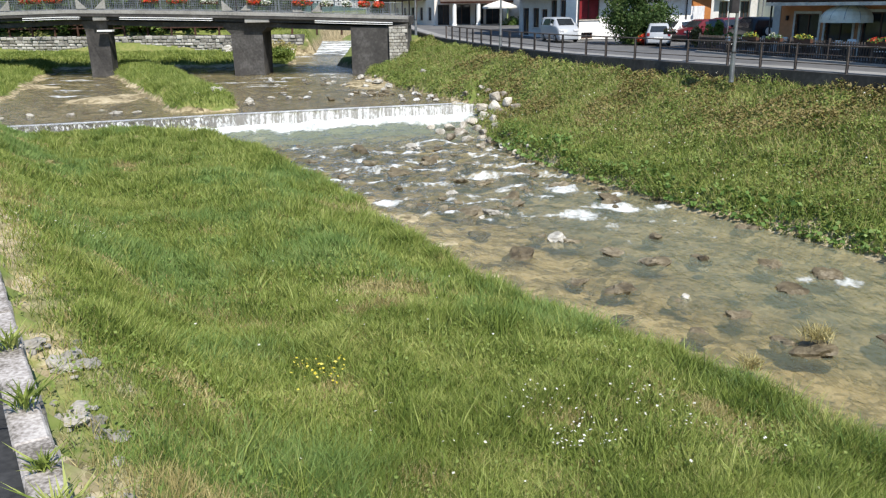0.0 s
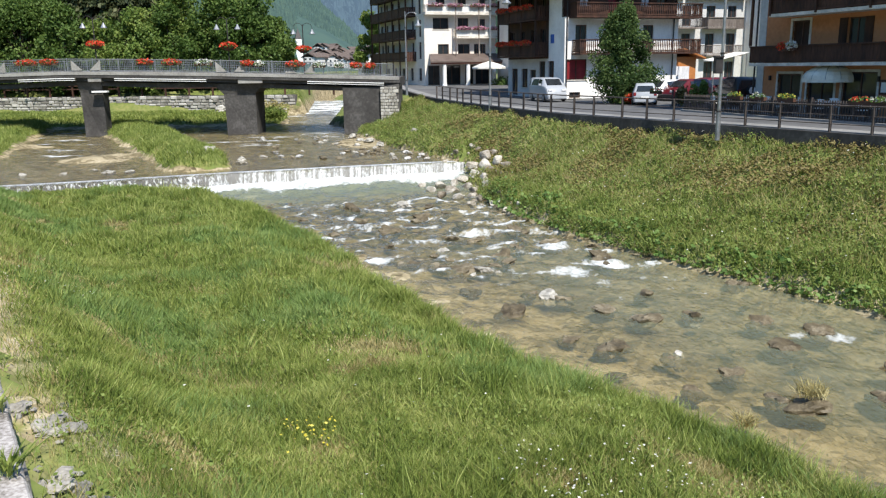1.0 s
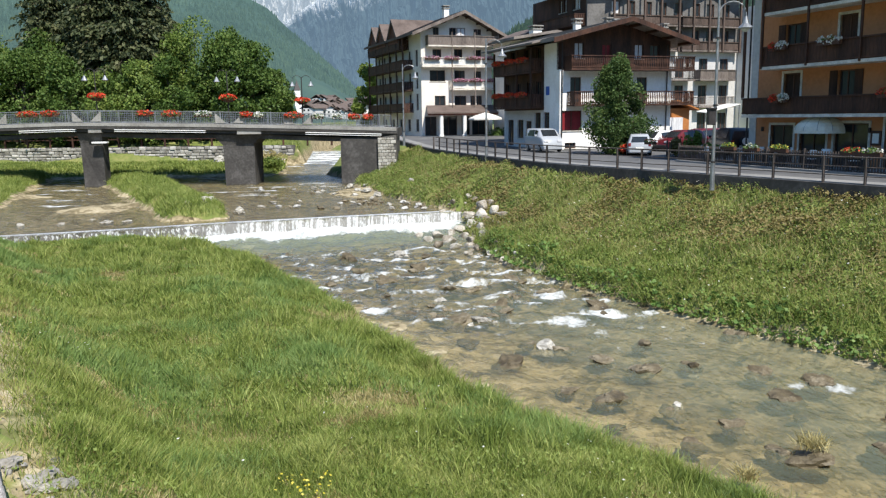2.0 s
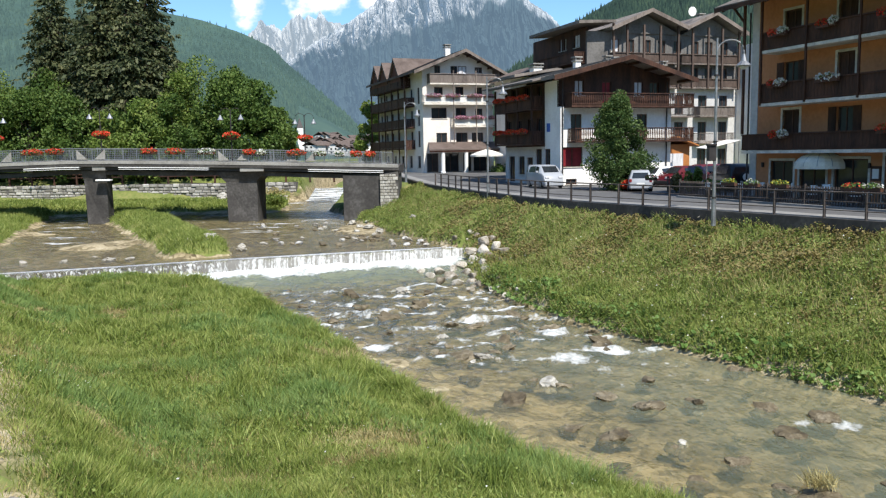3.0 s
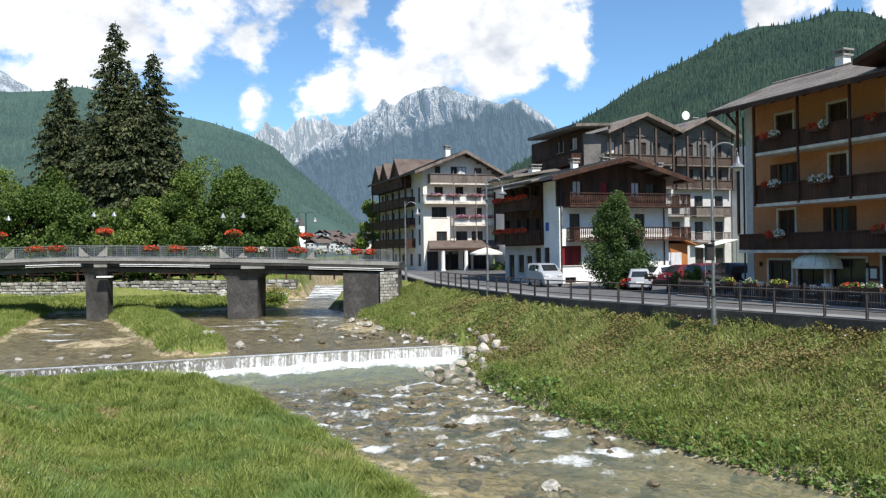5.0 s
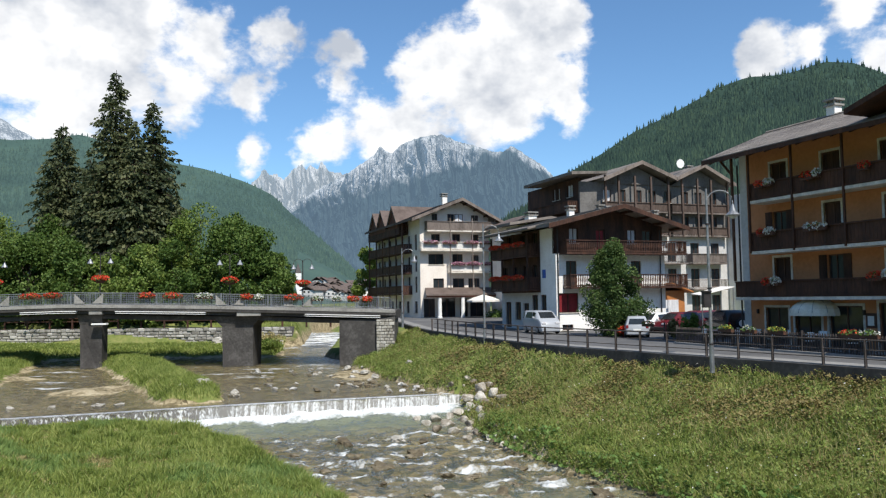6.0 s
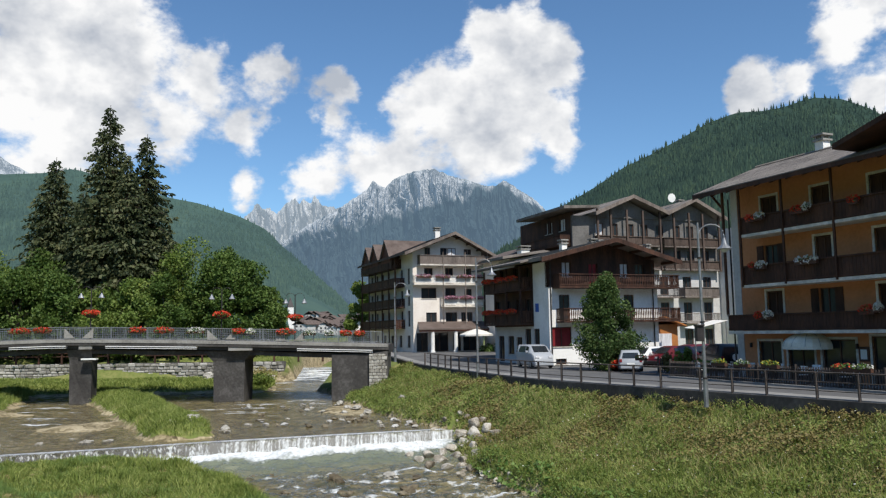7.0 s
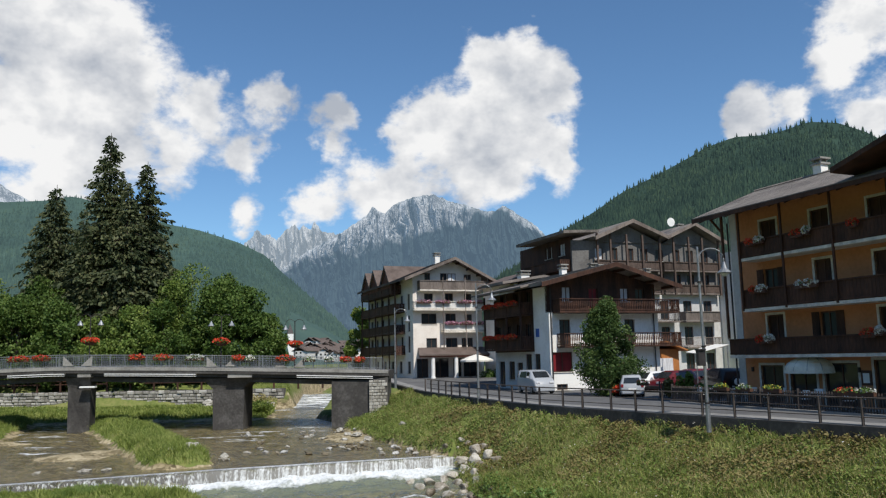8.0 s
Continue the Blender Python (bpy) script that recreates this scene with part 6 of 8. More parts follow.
# ---- street lamps ----
def street_lamp(x, y, z, height, turn, label):
    """A tall mast with a hooked arm and a bell-shaped head."""
    th = thing("street_lamp", x, y, z, turn, label, "street lamp", "river road lamps")
    part("mast", tube([(0, 0, 0), (0, 0, 1.2), (0, 0, 1.25), (0, 0, height * 0.62), (0, 0, height)], [0.11, 0.1, 0.075, 0.065, 0.045], 10), M_metal, th)
    for zz in (1.2, height * 0.45, height * 0.8):
        part("collar", tube([(0, 0, zz), (0, 0, zz + 0.08)], 0.1, 10), M_dkmetal, th)
    pts = [(0, 0, height - 0.7)] + [(0.55 - 0.55 * math.cos(a), 0, height - 0.6 + 0.5 * math.sin(a)) for a in [i * math.pi / 8 for i in range(9)]] + [(1.1, 0, height - 0.8)]
    part("arm", tube(pts, 0.03, 6), M_metal, th)
    head = bmesh.new()
    add_tube(head, [(1.1, 0, height - 0.72), (1.1, 0, height - 0.86), (1.1, 0, height - 1.02), (1.1, 0, height - 1.2), (1.1, 0, height - 1.24)], [0.05, 0.09, 0.14, 0.32, 0.3], 12)
    hd = part("lamp_head", head, M_metal, th)
    part("diffuser", tube([(1.1, 0, height - 1.36), (1.1, 0, height - 1.245)], [0.1, 0.2], 10), M_curtain, hd)
    return th


street_lamp(12.0, 34.75, -0.55, 8.1, -10, "tall grey street lamp with a hooked arm outside the railing")
street_lamp(3.3, 55.2, -0.5, 8.5, -10, "tall grey street lamp with a hooked arm outside the railing")
street_lamp(-3.0, 69.0, 0.4, 6.9, -10, "tall grey street lamp with a hooked arm by the bridge end")
sc = thing("signal_box", 12.05, 34.6, 2.3, 0, "grey signal box strapped to the lamp mast", "signal box")
part("housing", box(-0.42, -0.16, 0, -0.1, 0.16, 0.7, 0.02), M_dkmetal, sc)
part("hood", box(-0.45, -0.22, 0.66, -0.08, 0.18, 0.74, 0.01), M_dkmetal, sc)


def bridge_lamp(x, y, label):
    th = thing("bridge_lamp", x, y, deck_z(x) + 0.12, 0, label, "street lamp", "bridge lamps")
    part("mast", tube([(0, 0, 0), (0, 0, 1.0), (0, 0, 4.6)], [0.09, 0.06, 0.045], 8), M_dkmetal, th)
    for s in (-1, 1):
        pts = [(s * (0.45 - 0.45 * math.cos(a)), 0, 4.3 + 0.42 * math.sin(a)) for a in [i * math.pi / 7 for i in range(8)]] + [(s * 0.9, 0, 4.1)]
        part("arm", tube(pts, 0.025, 6), M_dkmetal, th)
        part("lamp_head", tube([(s * 0.9, 0, 4.14), (s * 0.9, 0, 4.0), (s * 0.9, 0, 3.72), (s * 0.9, 0, 3.68)], [0.05, 0.11, 0.28, 0.25], 10), M_metal, th)
    bk = part("basket", tube([(0, 0, 1.95), (0, 0, 2.25)], [0.3, 0.55], 10), M_frame, th)
    quads_object("leaves", leaf_cloud(FLOWER_RNG, (0, 0, 2.3), (0.75, 0.6, 0.26), 150, 0.2), M_bigleaf, bk)
    quads_object("blossoms", leaf_cloud(FLOWER_RNG, (0, 0, 2.38), (0.8, 0.65, 0.3), 260, 0.2), M_flower_red, bk)
    return th


for bx, by in ((-29.9, 70.6), (-18.4, 70.6), (-40.6, 73.0), (-13.2, 78.2)):
    bridge_lamp(bx, by, "dark double-armed bridge lamp with a basket of red flowers")
for bx, bl, w in ((-36.6, M_flower_red, 1.9), (-34.4, M_flower_red, 1.4), (-26.2, M_flower_red, 1.4), (-24.0, M_flower_red, 1.6), (-21.2, M_flower_white, 1.5), (-17.2, M_flower_red, 1.0), (-13.4, M_flower_red, 1.6), (-11.0, M_flower_white, 1.0),
                  (-9.2, M_flower_white, 0.8), (-7.8, M_flower_red, 0.9), (-6.6, M_flower_red, 0.9), (-16.0, M_flower_white, 0.7)):
    host = new("flower_box")
    host.matrix_world = pose(bx, B_Y0 - 0.06, deck_z(bx) + 0.98)
    tagged(host, "flower box of " + ("red geraniums" if bl == M_flower_red else "white petunias") + " hung on the bridge railing", "flower box", "bridge flower boxes")
    part("planter", box(0, -0.26, -0.22, w, -0.05, -0.02), M_frame, host)
    quads_object("leaves", leaf_cloud(FLOWER_RNG, (w / 2, -0.16, 0), (w / 2 + 0.1, 0.24, 0.24), 90, 0.16), M_bigleaf, host)
    quads_object("blossoms", leaf_cloud(FLOWER_RNG, (w / 2, -0.18, 0.06), (w / 2 + 0.12, 0.28, 0.28), 150, 0.16), bl, host)


# ---- cars ----
def paint(name, c):
    m = tone(name, c, spread=0.04, rough=0.35, spec=0.4, scale=1.0)
    m.node_tree.nodes["Principled BSDF"].inputs["Coat Weight"].default_value = 0.3
    return m


def car(x, y, z, turn, colour, label, length=3.9, width=1.66, height=1.48, van=False, suv=False):
    """A parked car: lofted body, glass, wheels, lamps, bumpers. It faces along its own +y."""
    th = thing("car", x, y, z, turn, label, "car", "parked cars")
    L, W, H = length, width / 2, height
    hood = H * (0.62 if not van else 0.66)
    ground = 0.2 if not suv else 0.28
    # stations along the length: y, half width at belt, belt height, roof height, roof half width
    if van:
        st = [(-L / 2, 0.9, 0.8, 0.85, 0.8), (-L / 2 + 0.05, 0.96, hood, H * 0.96, 0.82), (-L / 2 + 0.4, 1, hood, H, 0.85), (L * 0.05, 1, hood, H, 0.85), (L * 0.2, 1, hood, H * 0.95, 0.82), (L * 0.36, 0.98, hood, hood + 0.02, 0.86), (L * 0.46, 0.92, hood * 0.86, hood * 0.87, 0.86), (L / 2, 0.85, 0.55, 0.56, 0.8)]
    else:
        st = [(-L / 2, 0.86, 0.6, 0.62, 0.8), (-L / 2 + 0.06, 0.94, hood * 0.98, hood, 0.86), (-L / 2 + 0.25, 0.97, hood, H * 0.9, 0.74), (-L / 2 + 0.6, 1, hood, H, 0.74), (0.0, 1, hood, H, 0.76), (L * 0.1, 1, hood, H * 0.95, 0.76), (L * 0.27, 1, hood, hood + 0.02, 0.86), (L * 0.44, 0.95, hood * 0.84, hood * 0.85, 0.84), (L / 2, 0.84, 0.52, 0.53, 0.78)]
    bm = bmesh.new()
    rings = []
    for yy, wf, belt, roof, rw in st:
        w = W * wf
        pr = [(-w * 0.94, ground), (-w, ground + 0.22), (-w, belt - 0.08), (-w * 0.97, belt), (-W * rw, roof - 0.06), (-W * rw * 0.9, roof), (W * rw * 0.9, roof), (W * rw, roof - 0.06), (w * 0.97, belt), (w, belt - 0.08), (w, ground + 0.22), (w * 0.94, ground)]
        rings.append([bm.verts.new((px, yy, pz)) for px, pz in pr])
    for r0, r1 in zip(rings, rings[1:]):
        for i in range(12):
            bm.faces.new((r0[i], r0[(i + 1) % 12], r1[(i + 1) % 12], r1[i]))
    bm.faces.new(rings[0])
    bm.faces.new(rings[-1][::-1])
    bmesh.ops.recalc_face_normals(bm, faces=bm.faces)
    body = part("body", bm, colour, th)
    for p in body.data.polygons:
        p.use_smooth = True
    # glass: panels just outside the cabin's sides, front and back
    def glass(name, quad):
        c = sum((Vector(q) for q in quad), Vector()) / 4
        g = bmesh.new()
        n = (Vector(quad[1]) - Vector(quad[0])).cross(Vector(quad[3]) - Vector(quad[0])).normalized() * 0.012
        if n.dot(c - Vector((0, c.y if abs(n.x) > abs(n.y) else 0, H * 0.5))) < 0:
            n = -n
        add_prism(g, [c + (Vector(q) - c) * 0.9 + n for q in quad], n)
        bmesh.ops.recalc_face_normals(g, faces=g.faces)
        part(name, g, M_carglass, th)
    k = [i for i, s in enumerate(st) if s[3] >= H * 0.9]
    a, b = k[0], k[-1]

    def corner(i, s, top):
        yy, wf, belt, roof, rw = st[i]
        if top == 2:
            return (s * W * rw * 0.9, yy, roof)
        return (s * (W * rw if top else W * wf * 0.97), yy, (roof - 0.06) if top else belt)
    for s in (-1, 1):
        mid = (a + b) // 2 + (1 if van else 0)
        glass("side_window", [corner(a + (0 if van else 1), s, 0), corner(mid, s, 0), corner(mid, s, 1), corner(a + (0 if van else 1), s, 1)])
        glass("side_window", [corner(mid, s, 0), corner(b, s, 0), corner(b, s, 1), corner(mid, s, 1)])
    glass("windscreen", [corner(b + 1, -1, 2), corner(b + 1, 1, 2), corner(b, 1, 2), corner(b, -1, 2)])
    glass("rear_window", [corner(a - 1, -1, 2), corner(a - 1, 1, 2), corner(a, 1, 2), corner(a, -1, 2)])
    r = 0.3 if not suv else 0.36
    for wx in (-1, 1):
        for wy in (-L * 0.31, L * 0.32):
            t = part("wheel", tube([(wx * (W - 0.2), wy, r), (wx * (W - 0.17), wy, r), (wx * (W + 0.0), wy, r), (wx * (W + 0.02), wy, r)], [r - 0.05, r, r, r - 0.05], 16), M_tyre, th)
            part("rim", tube([(wx * (W + 0.02), wy, r), (wx * (W + 0.035), wy, r)], [r * 0.62, r * 0.55], 12), M_metal, t)
    for s in (-1, 1):
        part("headlight", box(s * W * 0.62 - 0.17, L / 2 - 0.16, hood * 0.66, s * W * 0.62 + 0.17, L / 2 - 0.03, hood * 0.66 + 0.15, 0.02), M_curtain, th)
        part("tail_light", box(s * W * 0.82 - 0.09, -L / 2 - 0.015, hood * 0.72, s * W * 0.82 + 0.09, -L / 2 + 0.1, hood * 0.72 + (0.4 if van else 0.22), 0.02), M_shut_red, th)
        part("wing_mirror", box(s * (W + 0.12) - 0.09, L * 0.2, hood + 0.02, s * (W + 0.12) + 0.09, L * 0.2 + 0.1, hood + 0.17, 0.02), colour, th)
    part("bumper", box(-W * 0.86, L / 2 - 0.1, ground + 0.02, W * 0.86, L / 2 + 0.06, ground + 0.3, 0.04), colour if van else M_dkmetal, th)
    part("bumper", box(-W * 0.86, -L / 2 - 0.06, ground + 0.02, W * 0.86, -L / 2 + 0.1, ground + 0.28, 0.04), M_dkmetal if suv else colour, th)
    part("number_plate", box(-0.26, -L / 2 - 0.075, ground + 0.3, 0.26, -L / 2 - 0.03, ground + 0.41), M_white, th)
    if suv:
        part("spare_wheel", tube([(0.05, -L / 2 - 0.02, 0.95), (0.05, -L / 2 - 0.22, 0.95)], [0.33, 0.33], 16), M_tyre, th)
        part("wheel_cover", tube([(0.05, -L / 2 - 0.22, 0.95), (0.05, -L / 2 - 0.24, 0.95)], [0.24, 0.2], 14), M_white, th)
    return th


P_silver, P_red, P_black, P_white = paint("silver_paint", (0.36, 0.38, 0.41)), paint("dark_red_paint", (0.1, 0.008, 0.012)), paint("black_paint", (0.012, 0.013, 0.015)), paint("white_car_paint", (0.7, 0.7, 0.7))
car(8.2, 62.4, 0.02, 193, P_silver, "silver family van parked beside the white chalet", 4.1, 1.72, 1.78, van=True)
car(13.95, 55.6, 0.0, -12, P_silver, "small silver hatchback seen from behind at the kerb", 3.7, 1.62, 1.45)
car(16.9, 62.0, 0.0, 130, P_white, "white car parked in the forecourt", 4.1, 1.7, 1.5)
car(18.4, 60.8, 0.0, 120, P_red, "dark red car parked in the forecourt", 4.2, 1.74, 1.55)
car(20.6, 63.0, 0.0, 115, P_red, "dark red estate car parked in the forecourt", 4.3, 1.75, 1.6)
car(19.7, 54.0, 0.0, 5, P_black, "black off-road car with a covered spare wheel", 4.1, 1.78, 1.8, suv=True)
car(22.3, 57.0, 0.0, 20, P_white, "white off-road car parked near the orange hotel", 4.2, 1.78, 1.7)


# ---- terrace in front of the orange hotel ----
def picket_fence(points, label):
    th = thing("fence", points[0][0], points[0][1], 0, 0, label, "fence")
    inv = th.matrix_world.inverted()
    rails, pickets = bmesh.new(), bmesh.new()
    post = None
    for (x0, y0), (x1, y1) in zip(points, points[1:]):
        a, b = Vector((x0, y0, 0)), Vector((x1, y1, 0))
        for z in (0.15, 0.85):
            add_tube(rails, [a + Vector((0, 0, z)), b + Vector((0, 0, z))], 0.03, 5)
        n = int((b - a).length / 0.14)
        for i in range(n):
            p = a.lerp(b, i / n)
            add_box(pickets, p.x - 0.03, p.y - 0.012, 0.04, p.x + 0.03, p.y + 0.012, 0.98)
        if post is None:
            post = part("post", box(-0.05, -0.05, 0, 0.05, 0.05, 1.08), M_rail, None)
            post.matrix_world = pose(a.x, a.y, 0)
            first = post
        else:
            first = new("post", post.data)
            first.matrix_world = pose(a.x, a.y, 0)
        first.parent, first.matrix_parent_inverse = th, inv
    for nm, bm in (("rail", rails), ("picket_panel", pickets)):
        o = part(nm, bm, M_rail, None)
        if nm == "picket_panel":
            tagged(o, kind="stuff")
        o.parent, o.matrix_parent_inverse = th, inv
    return th


FENCE = [(14.2, 47.0), (15.0, 44.6), (15.8, 42.4), (16.6, 40.2), (17.5, 38.0), (18.4, 35.8), (19.3, 33.6), (20.2, 31.4), (21.1, 29.2), (22, 27)]
picket_fence(FENCE, "low brown picket fence round the hotel terrace")
picket_fence([(15.0, 52.3), (17.0, 52.8)], "low brown picket fence beside the parking bays")
ter = mesh_object("terrace", [(x + dx, y + dy, z) for x, y in FENCE for dx, dy, z in ((-0.25, -0.1, -0.2), (-0.25, -0.1, 0.1), (4.5, 1.9, 0.1), (4.5, 1.9, -0.2))],
                  [(4 * i + j, 4 * i + (j + 1) % 4, 4 * (i + 1) + (j + 1) % 4, 4 * (i + 1) + j) for i in range(len(FENCE) - 1) for j in range(4)], M_paving)
tagged(ter, "pale paved terrace with a kerb", "terrace", kind="structure")


def cafe_table(x, y, turn, cloth):
    th = thing("cafe_table", x, y, 0.1, turn, "small square cafe table on the hotel terrace", "table", "terrace tables")
    part("tabletop", box(-0.4, -0.4, 0.7, 0.4, 0.4, 0.74, 0.01), cloth, th)
    part("pedestal", tube([(0, 0, 0.02), (0, 0, 0.7)], 0.03), M_dkmetal, th)
    part("foot", box(-0.25, -0.25, 0, 0.25, 0.25, 0.02), M_dkmetal, th)
    return th


def cafe_chair(x, y, turn, mat):
    th = thing("cafe_chair", x, y, 0.1, turn, "simple terrace chair beside a cafe table", "chair", "terrace chairs")
    part("seat", box(-0.21, -0.21, 0.43, 0.21, 0.21, 0.46, 0.008), mat, th)
    part("backrest", box(-0.21, 0.18, 0.55, 0.21, 0.21, 0.86, 0.008), mat, th)
    for sx in (-0.18, 0.18):
        part("leg", box(sx - 0.015, -0.2, 0, sx + 0.015, -0.17, 0.43), M_dkmetal, th)
        part("leg", box(sx - 0.015, 0.18, 0, sx + 0.015, 0.21, 0.86), M_dkmetal, th)
    return th


t0 = cafe_table(15.9, 45.0, 20, M_white)
c0 = cafe_chair(16.4, 45.6, 120, M_white)
for tx, ty in ((16.8, 42.9), (17.6, 41.0), (18.6, 38.9), (19.6, 36.9), (20.6, 34.6)):
    copy_thing(t0, pose(tx, ty, 0.1, 0, 0, 20))
for i, (tx, ty) in enumerate(((15.2, 44.6), (16.2, 42.6), (17.4, 43.2), (17.0, 40.6), (18.2, 41.5), (18.0, 38.5), (19.2, 39.4), (19.0, 36.4), (20.2, 37.4), (21.2, 35.2))):
    copy_thing(c0, pose(tx, ty, 0.1, 0, 0, 110 + 37 * i))
for fx, fy, bl in ((15.7, 42.6, M_flower_yellow), (16.3, 41.0, M_flower_white), (17.0, 39.2, M_flower_yellow), (18.6, 35.4, M_flower_red), (19.0, 34.5, M_flower_white), (13.9, 51.6, M_flower_red)):
    host = new("flower_box")
    host.matrix_world = pose(fx - 0.2, fy, 1.02, 0, 0, -67)
    tagged(host, "terrace fence planter with small " + {M_flower_yellow: "yellow", M_flower_white: "white", M_flower_red: "red"}[bl] + " blossoms", "flower box", "terrace flower boxes")
    part("planter", box(-0.5, -0.1, -0.18, 0.5, 0.1, 0), M_frame, host)
    quads_object("leaves", leaf_cloud(FLOWER_RNG, (0, 0, 0.05), (0.55, 0.2, 0.16), 80, 0.12), M_bigleaf, host)
    quads_object("blossoms", leaf_cloud(FLOWER_RNG, (0, 0, 0.08), (0.55, 0.2, 0.16), 40, 0.1), bl, host)


def parasol(x, y, z, label):
    th = thing("parasol", x, y, z, 0, label, "parasol")
    part("pole", tube([(0, 0, 0), (0, 0, 2.6)], 0.03), M_frame, th)
    part("base", tube([(0, 0, 0), (0, 0, 0.1)], [0.35, 0.3], 12), M_conc, th)
    bm = bmesh.new()
    top = bm.verts.new((0, 0, 2.85))
    r1 = [bm.verts.new((1.2 * math.cos(i * math.tau / 8), 1.2 * math.sin(i * math.tau / 8), 2.5)) for i in range(8)]
    r2 = [bm.verts.new((2.0 * math.cos(i * math.tau / 8), 2.0 * math.sin(i * math.tau / 8), 2.15)) for i in range(8)]
    r3 = [bm.verts.new((2.0 * math.cos(i * math.tau / 8), 2.0 * math.sin(i * math.tau / 8), 1.95)) for i in range(8)]
    for i in range(8):
        j = (i + 1) % 8
        bm.faces.new((top, r1[i], r1[j]))
        bm.faces.new((r1[i], r2[i], r2[j], r1[j]))
        bm.faces.new((r2[i], r3[i], r3[j], r2[j]))
    part("canopy", bm, M_canvas, th)
    return th


parasol(5.6, 95.5, 0.42, "open white parasol on the hotel forecourt")
sail = thing("sun_sail", 20.6, 58.5, 2.3, 20, "pale cloth sun sail over the parking bay", "sun sail")
part("cloth", prism([(-1.2, 0, 0.5), (1.6, -0.3, 1.1), (1.8, 1.5, 1.15), (-1.0, 1.5, 0.6)], (0, 0, 0.03)), M_canvas, sail)
for px, py, pz in ((-1.15, 0.05, 0.5), (1.5, -0.2, 1.1), (1.7, 1.4, 1.15)):
    part("pole", tube([(px, py, -2.3), (px, py, pz)], 0.04), M_metal, sail)


# ---- stones ----
ROCK_RNG = random.Random(21)


def rock_mesh(seed, flat=0.7):
    bm = bmesh.new()
    bmesh.ops.create_icosphere(bm, subdivisions=3, radius=1.0)
    off = Vector((seed * 7.3, seed * 3.1, seed * 5.7))
    for v in bm.verts:
        n = noise.noise(v.co * 0.9 + off) * 0.6 + noise.noise(v.co * 1.9 + off) * 0.4 + noise.noise(v.co * 4.5 + off) * 0.22
        v.co *= 1 + n
        v.co.z *= flat
    me = bpy.data.meshes.new("rock")
    bm.to_mesh(me)
    bm.free()
    return me


ROCKS = {}
for mat_name, mat in (("pale", M_palestone), ("grey", M_stone), ("wet", M_wetstone), ("rubble", M_wallstone)):
    ROCKS[mat_name] = [rock_mesh(s + 10 * len(ROCKS), 0.62 + 0.1 * (s % 3)) for s in range(4)]
    for me in ROCKS[mat_name]:
        me.materials.append(mat)


def stone(name, x, y, size, look_of, label, group, sink=0.35, z=None, sx=1.0):
    me = ROCK_RNG.choice(ROCKS[look_of])
    ob = new(name, me)
    base = float(land(np.array(x), np.array(y))[0]) if z is None else z
    ob.matrix_world = pose(x, y, base + size * (0.5 - sink), ROCK_RNG.uniform(-15, 15), ROCK_RNG.uniform(-15, 15), ROCK_RNG.uniform(0, 360)) @ Matrix.Diagonal((size * sx, size, size * 0.72, 1))
    return tagged(ob, label, "stone", group)


# pale boulders piled at the weir's end and strewn down the bank below it
def boulder_mesh(seed):
    """A blocky, worn boulder: a rounded lump cut by a few flat faces."""
    rng = random.Random(seed)
    bm = bmesh.new()
    bmesh.ops.create_icosphere(bm, subdivisions=3, radius=1.0)
    cuts = [(Vector((rng.gauss(0, 1), rng.gauss(0, 1), rng.gauss(0, 0.8))).normalized(), rng.uniform(0.45, 0.78)) for _ in range(11)]
    for v in bm.verts:
        for n, d in cuts:
            k = v.co.dot(n) - d
            if k > 0:
                v.co -= n * k * 0.9
        v.co *= 1 + 0.05 * noise.noise(v.co * 3 + Vector((seed, 0, 0)))
        v.co.z *= 0.8
    me = bpy.data.meshes.new("boulder")
    bm.to_mesh(me)
    bm.free()
    me.materials.append(M_boulder)
    return me


BOULDERS = [boulder_mesh(s) for s in range(6)]


def boulder(x, y, lift, size, label="pale rounded boulder piled beside the weir", group="weir boulders"):
    ob = new("boulder", ROCK_RNG.choice(BOULDERS))
    base = max(float(land(np.array(x), np.array(y))[0]), float(low_water(np.array(y))) - 0.05)
    ob.matrix_world = pose(x, y, base + lift + size * 0.3, ROCK_RNG.uniform(-20, 20), ROCK_RNG.uniform(-20, 20), ROCK_RNG.uniform(0, 360)) @ Matrix.Diagonal((size * ROCK_RNG.uniform(1.0, 1.6), size * ROCK_RNG.uniform(0.8, 1.1), size * ROCK_RNG.uniform(0.8, 1.1), 1))
    return tagged(ob, label, "stone", group)


for x, y, lift, size in ((2.5, 47.6, 0.0, 0.5), (3.1, 47.9, 0.0, 0.4), (3.2, 46.6, 0.0, 0.42), (2.4, 46.4, 0.0, 0.46), (1.8, 46.9, 0.0, 0.42), (3.6, 45.4, 0.0, 0.36), (2.8, 45.2, 0.0, 0.42), (1.9, 45.4, 0.0, 0.48), (1.2, 45.8, 0.1, 0.4), (0.6, 45.0, 0.1, 0.42), (-0.1, 44.4, 0.1, 0.4), (1.3, 44.2, 0.0, 0.38), (2.3, 44.0, 0.0, 0.4), (0.5, 43.2, 0.05, 0.38),
                         (-0.6, 43.4, 0.05, 0.34), (1.7, 42.6, 0.0, 0.38), (2.4, 42.2, 0.0, 0.3), (0.8, 41.4, 0.05, 0.34), (-0.1, 42.0, 0.05, 0.32), (1.9, 40.8, 0.0, 0.32), (2.5, 39.4, 0.0, 0.26), (1.4, 39.2, 0.05, 0.28), (3.4, 44.0, 0.0, 0.3), (-1.2, 44.6, 0.1, 0.3)):
    boulder(x, y, lift, size)
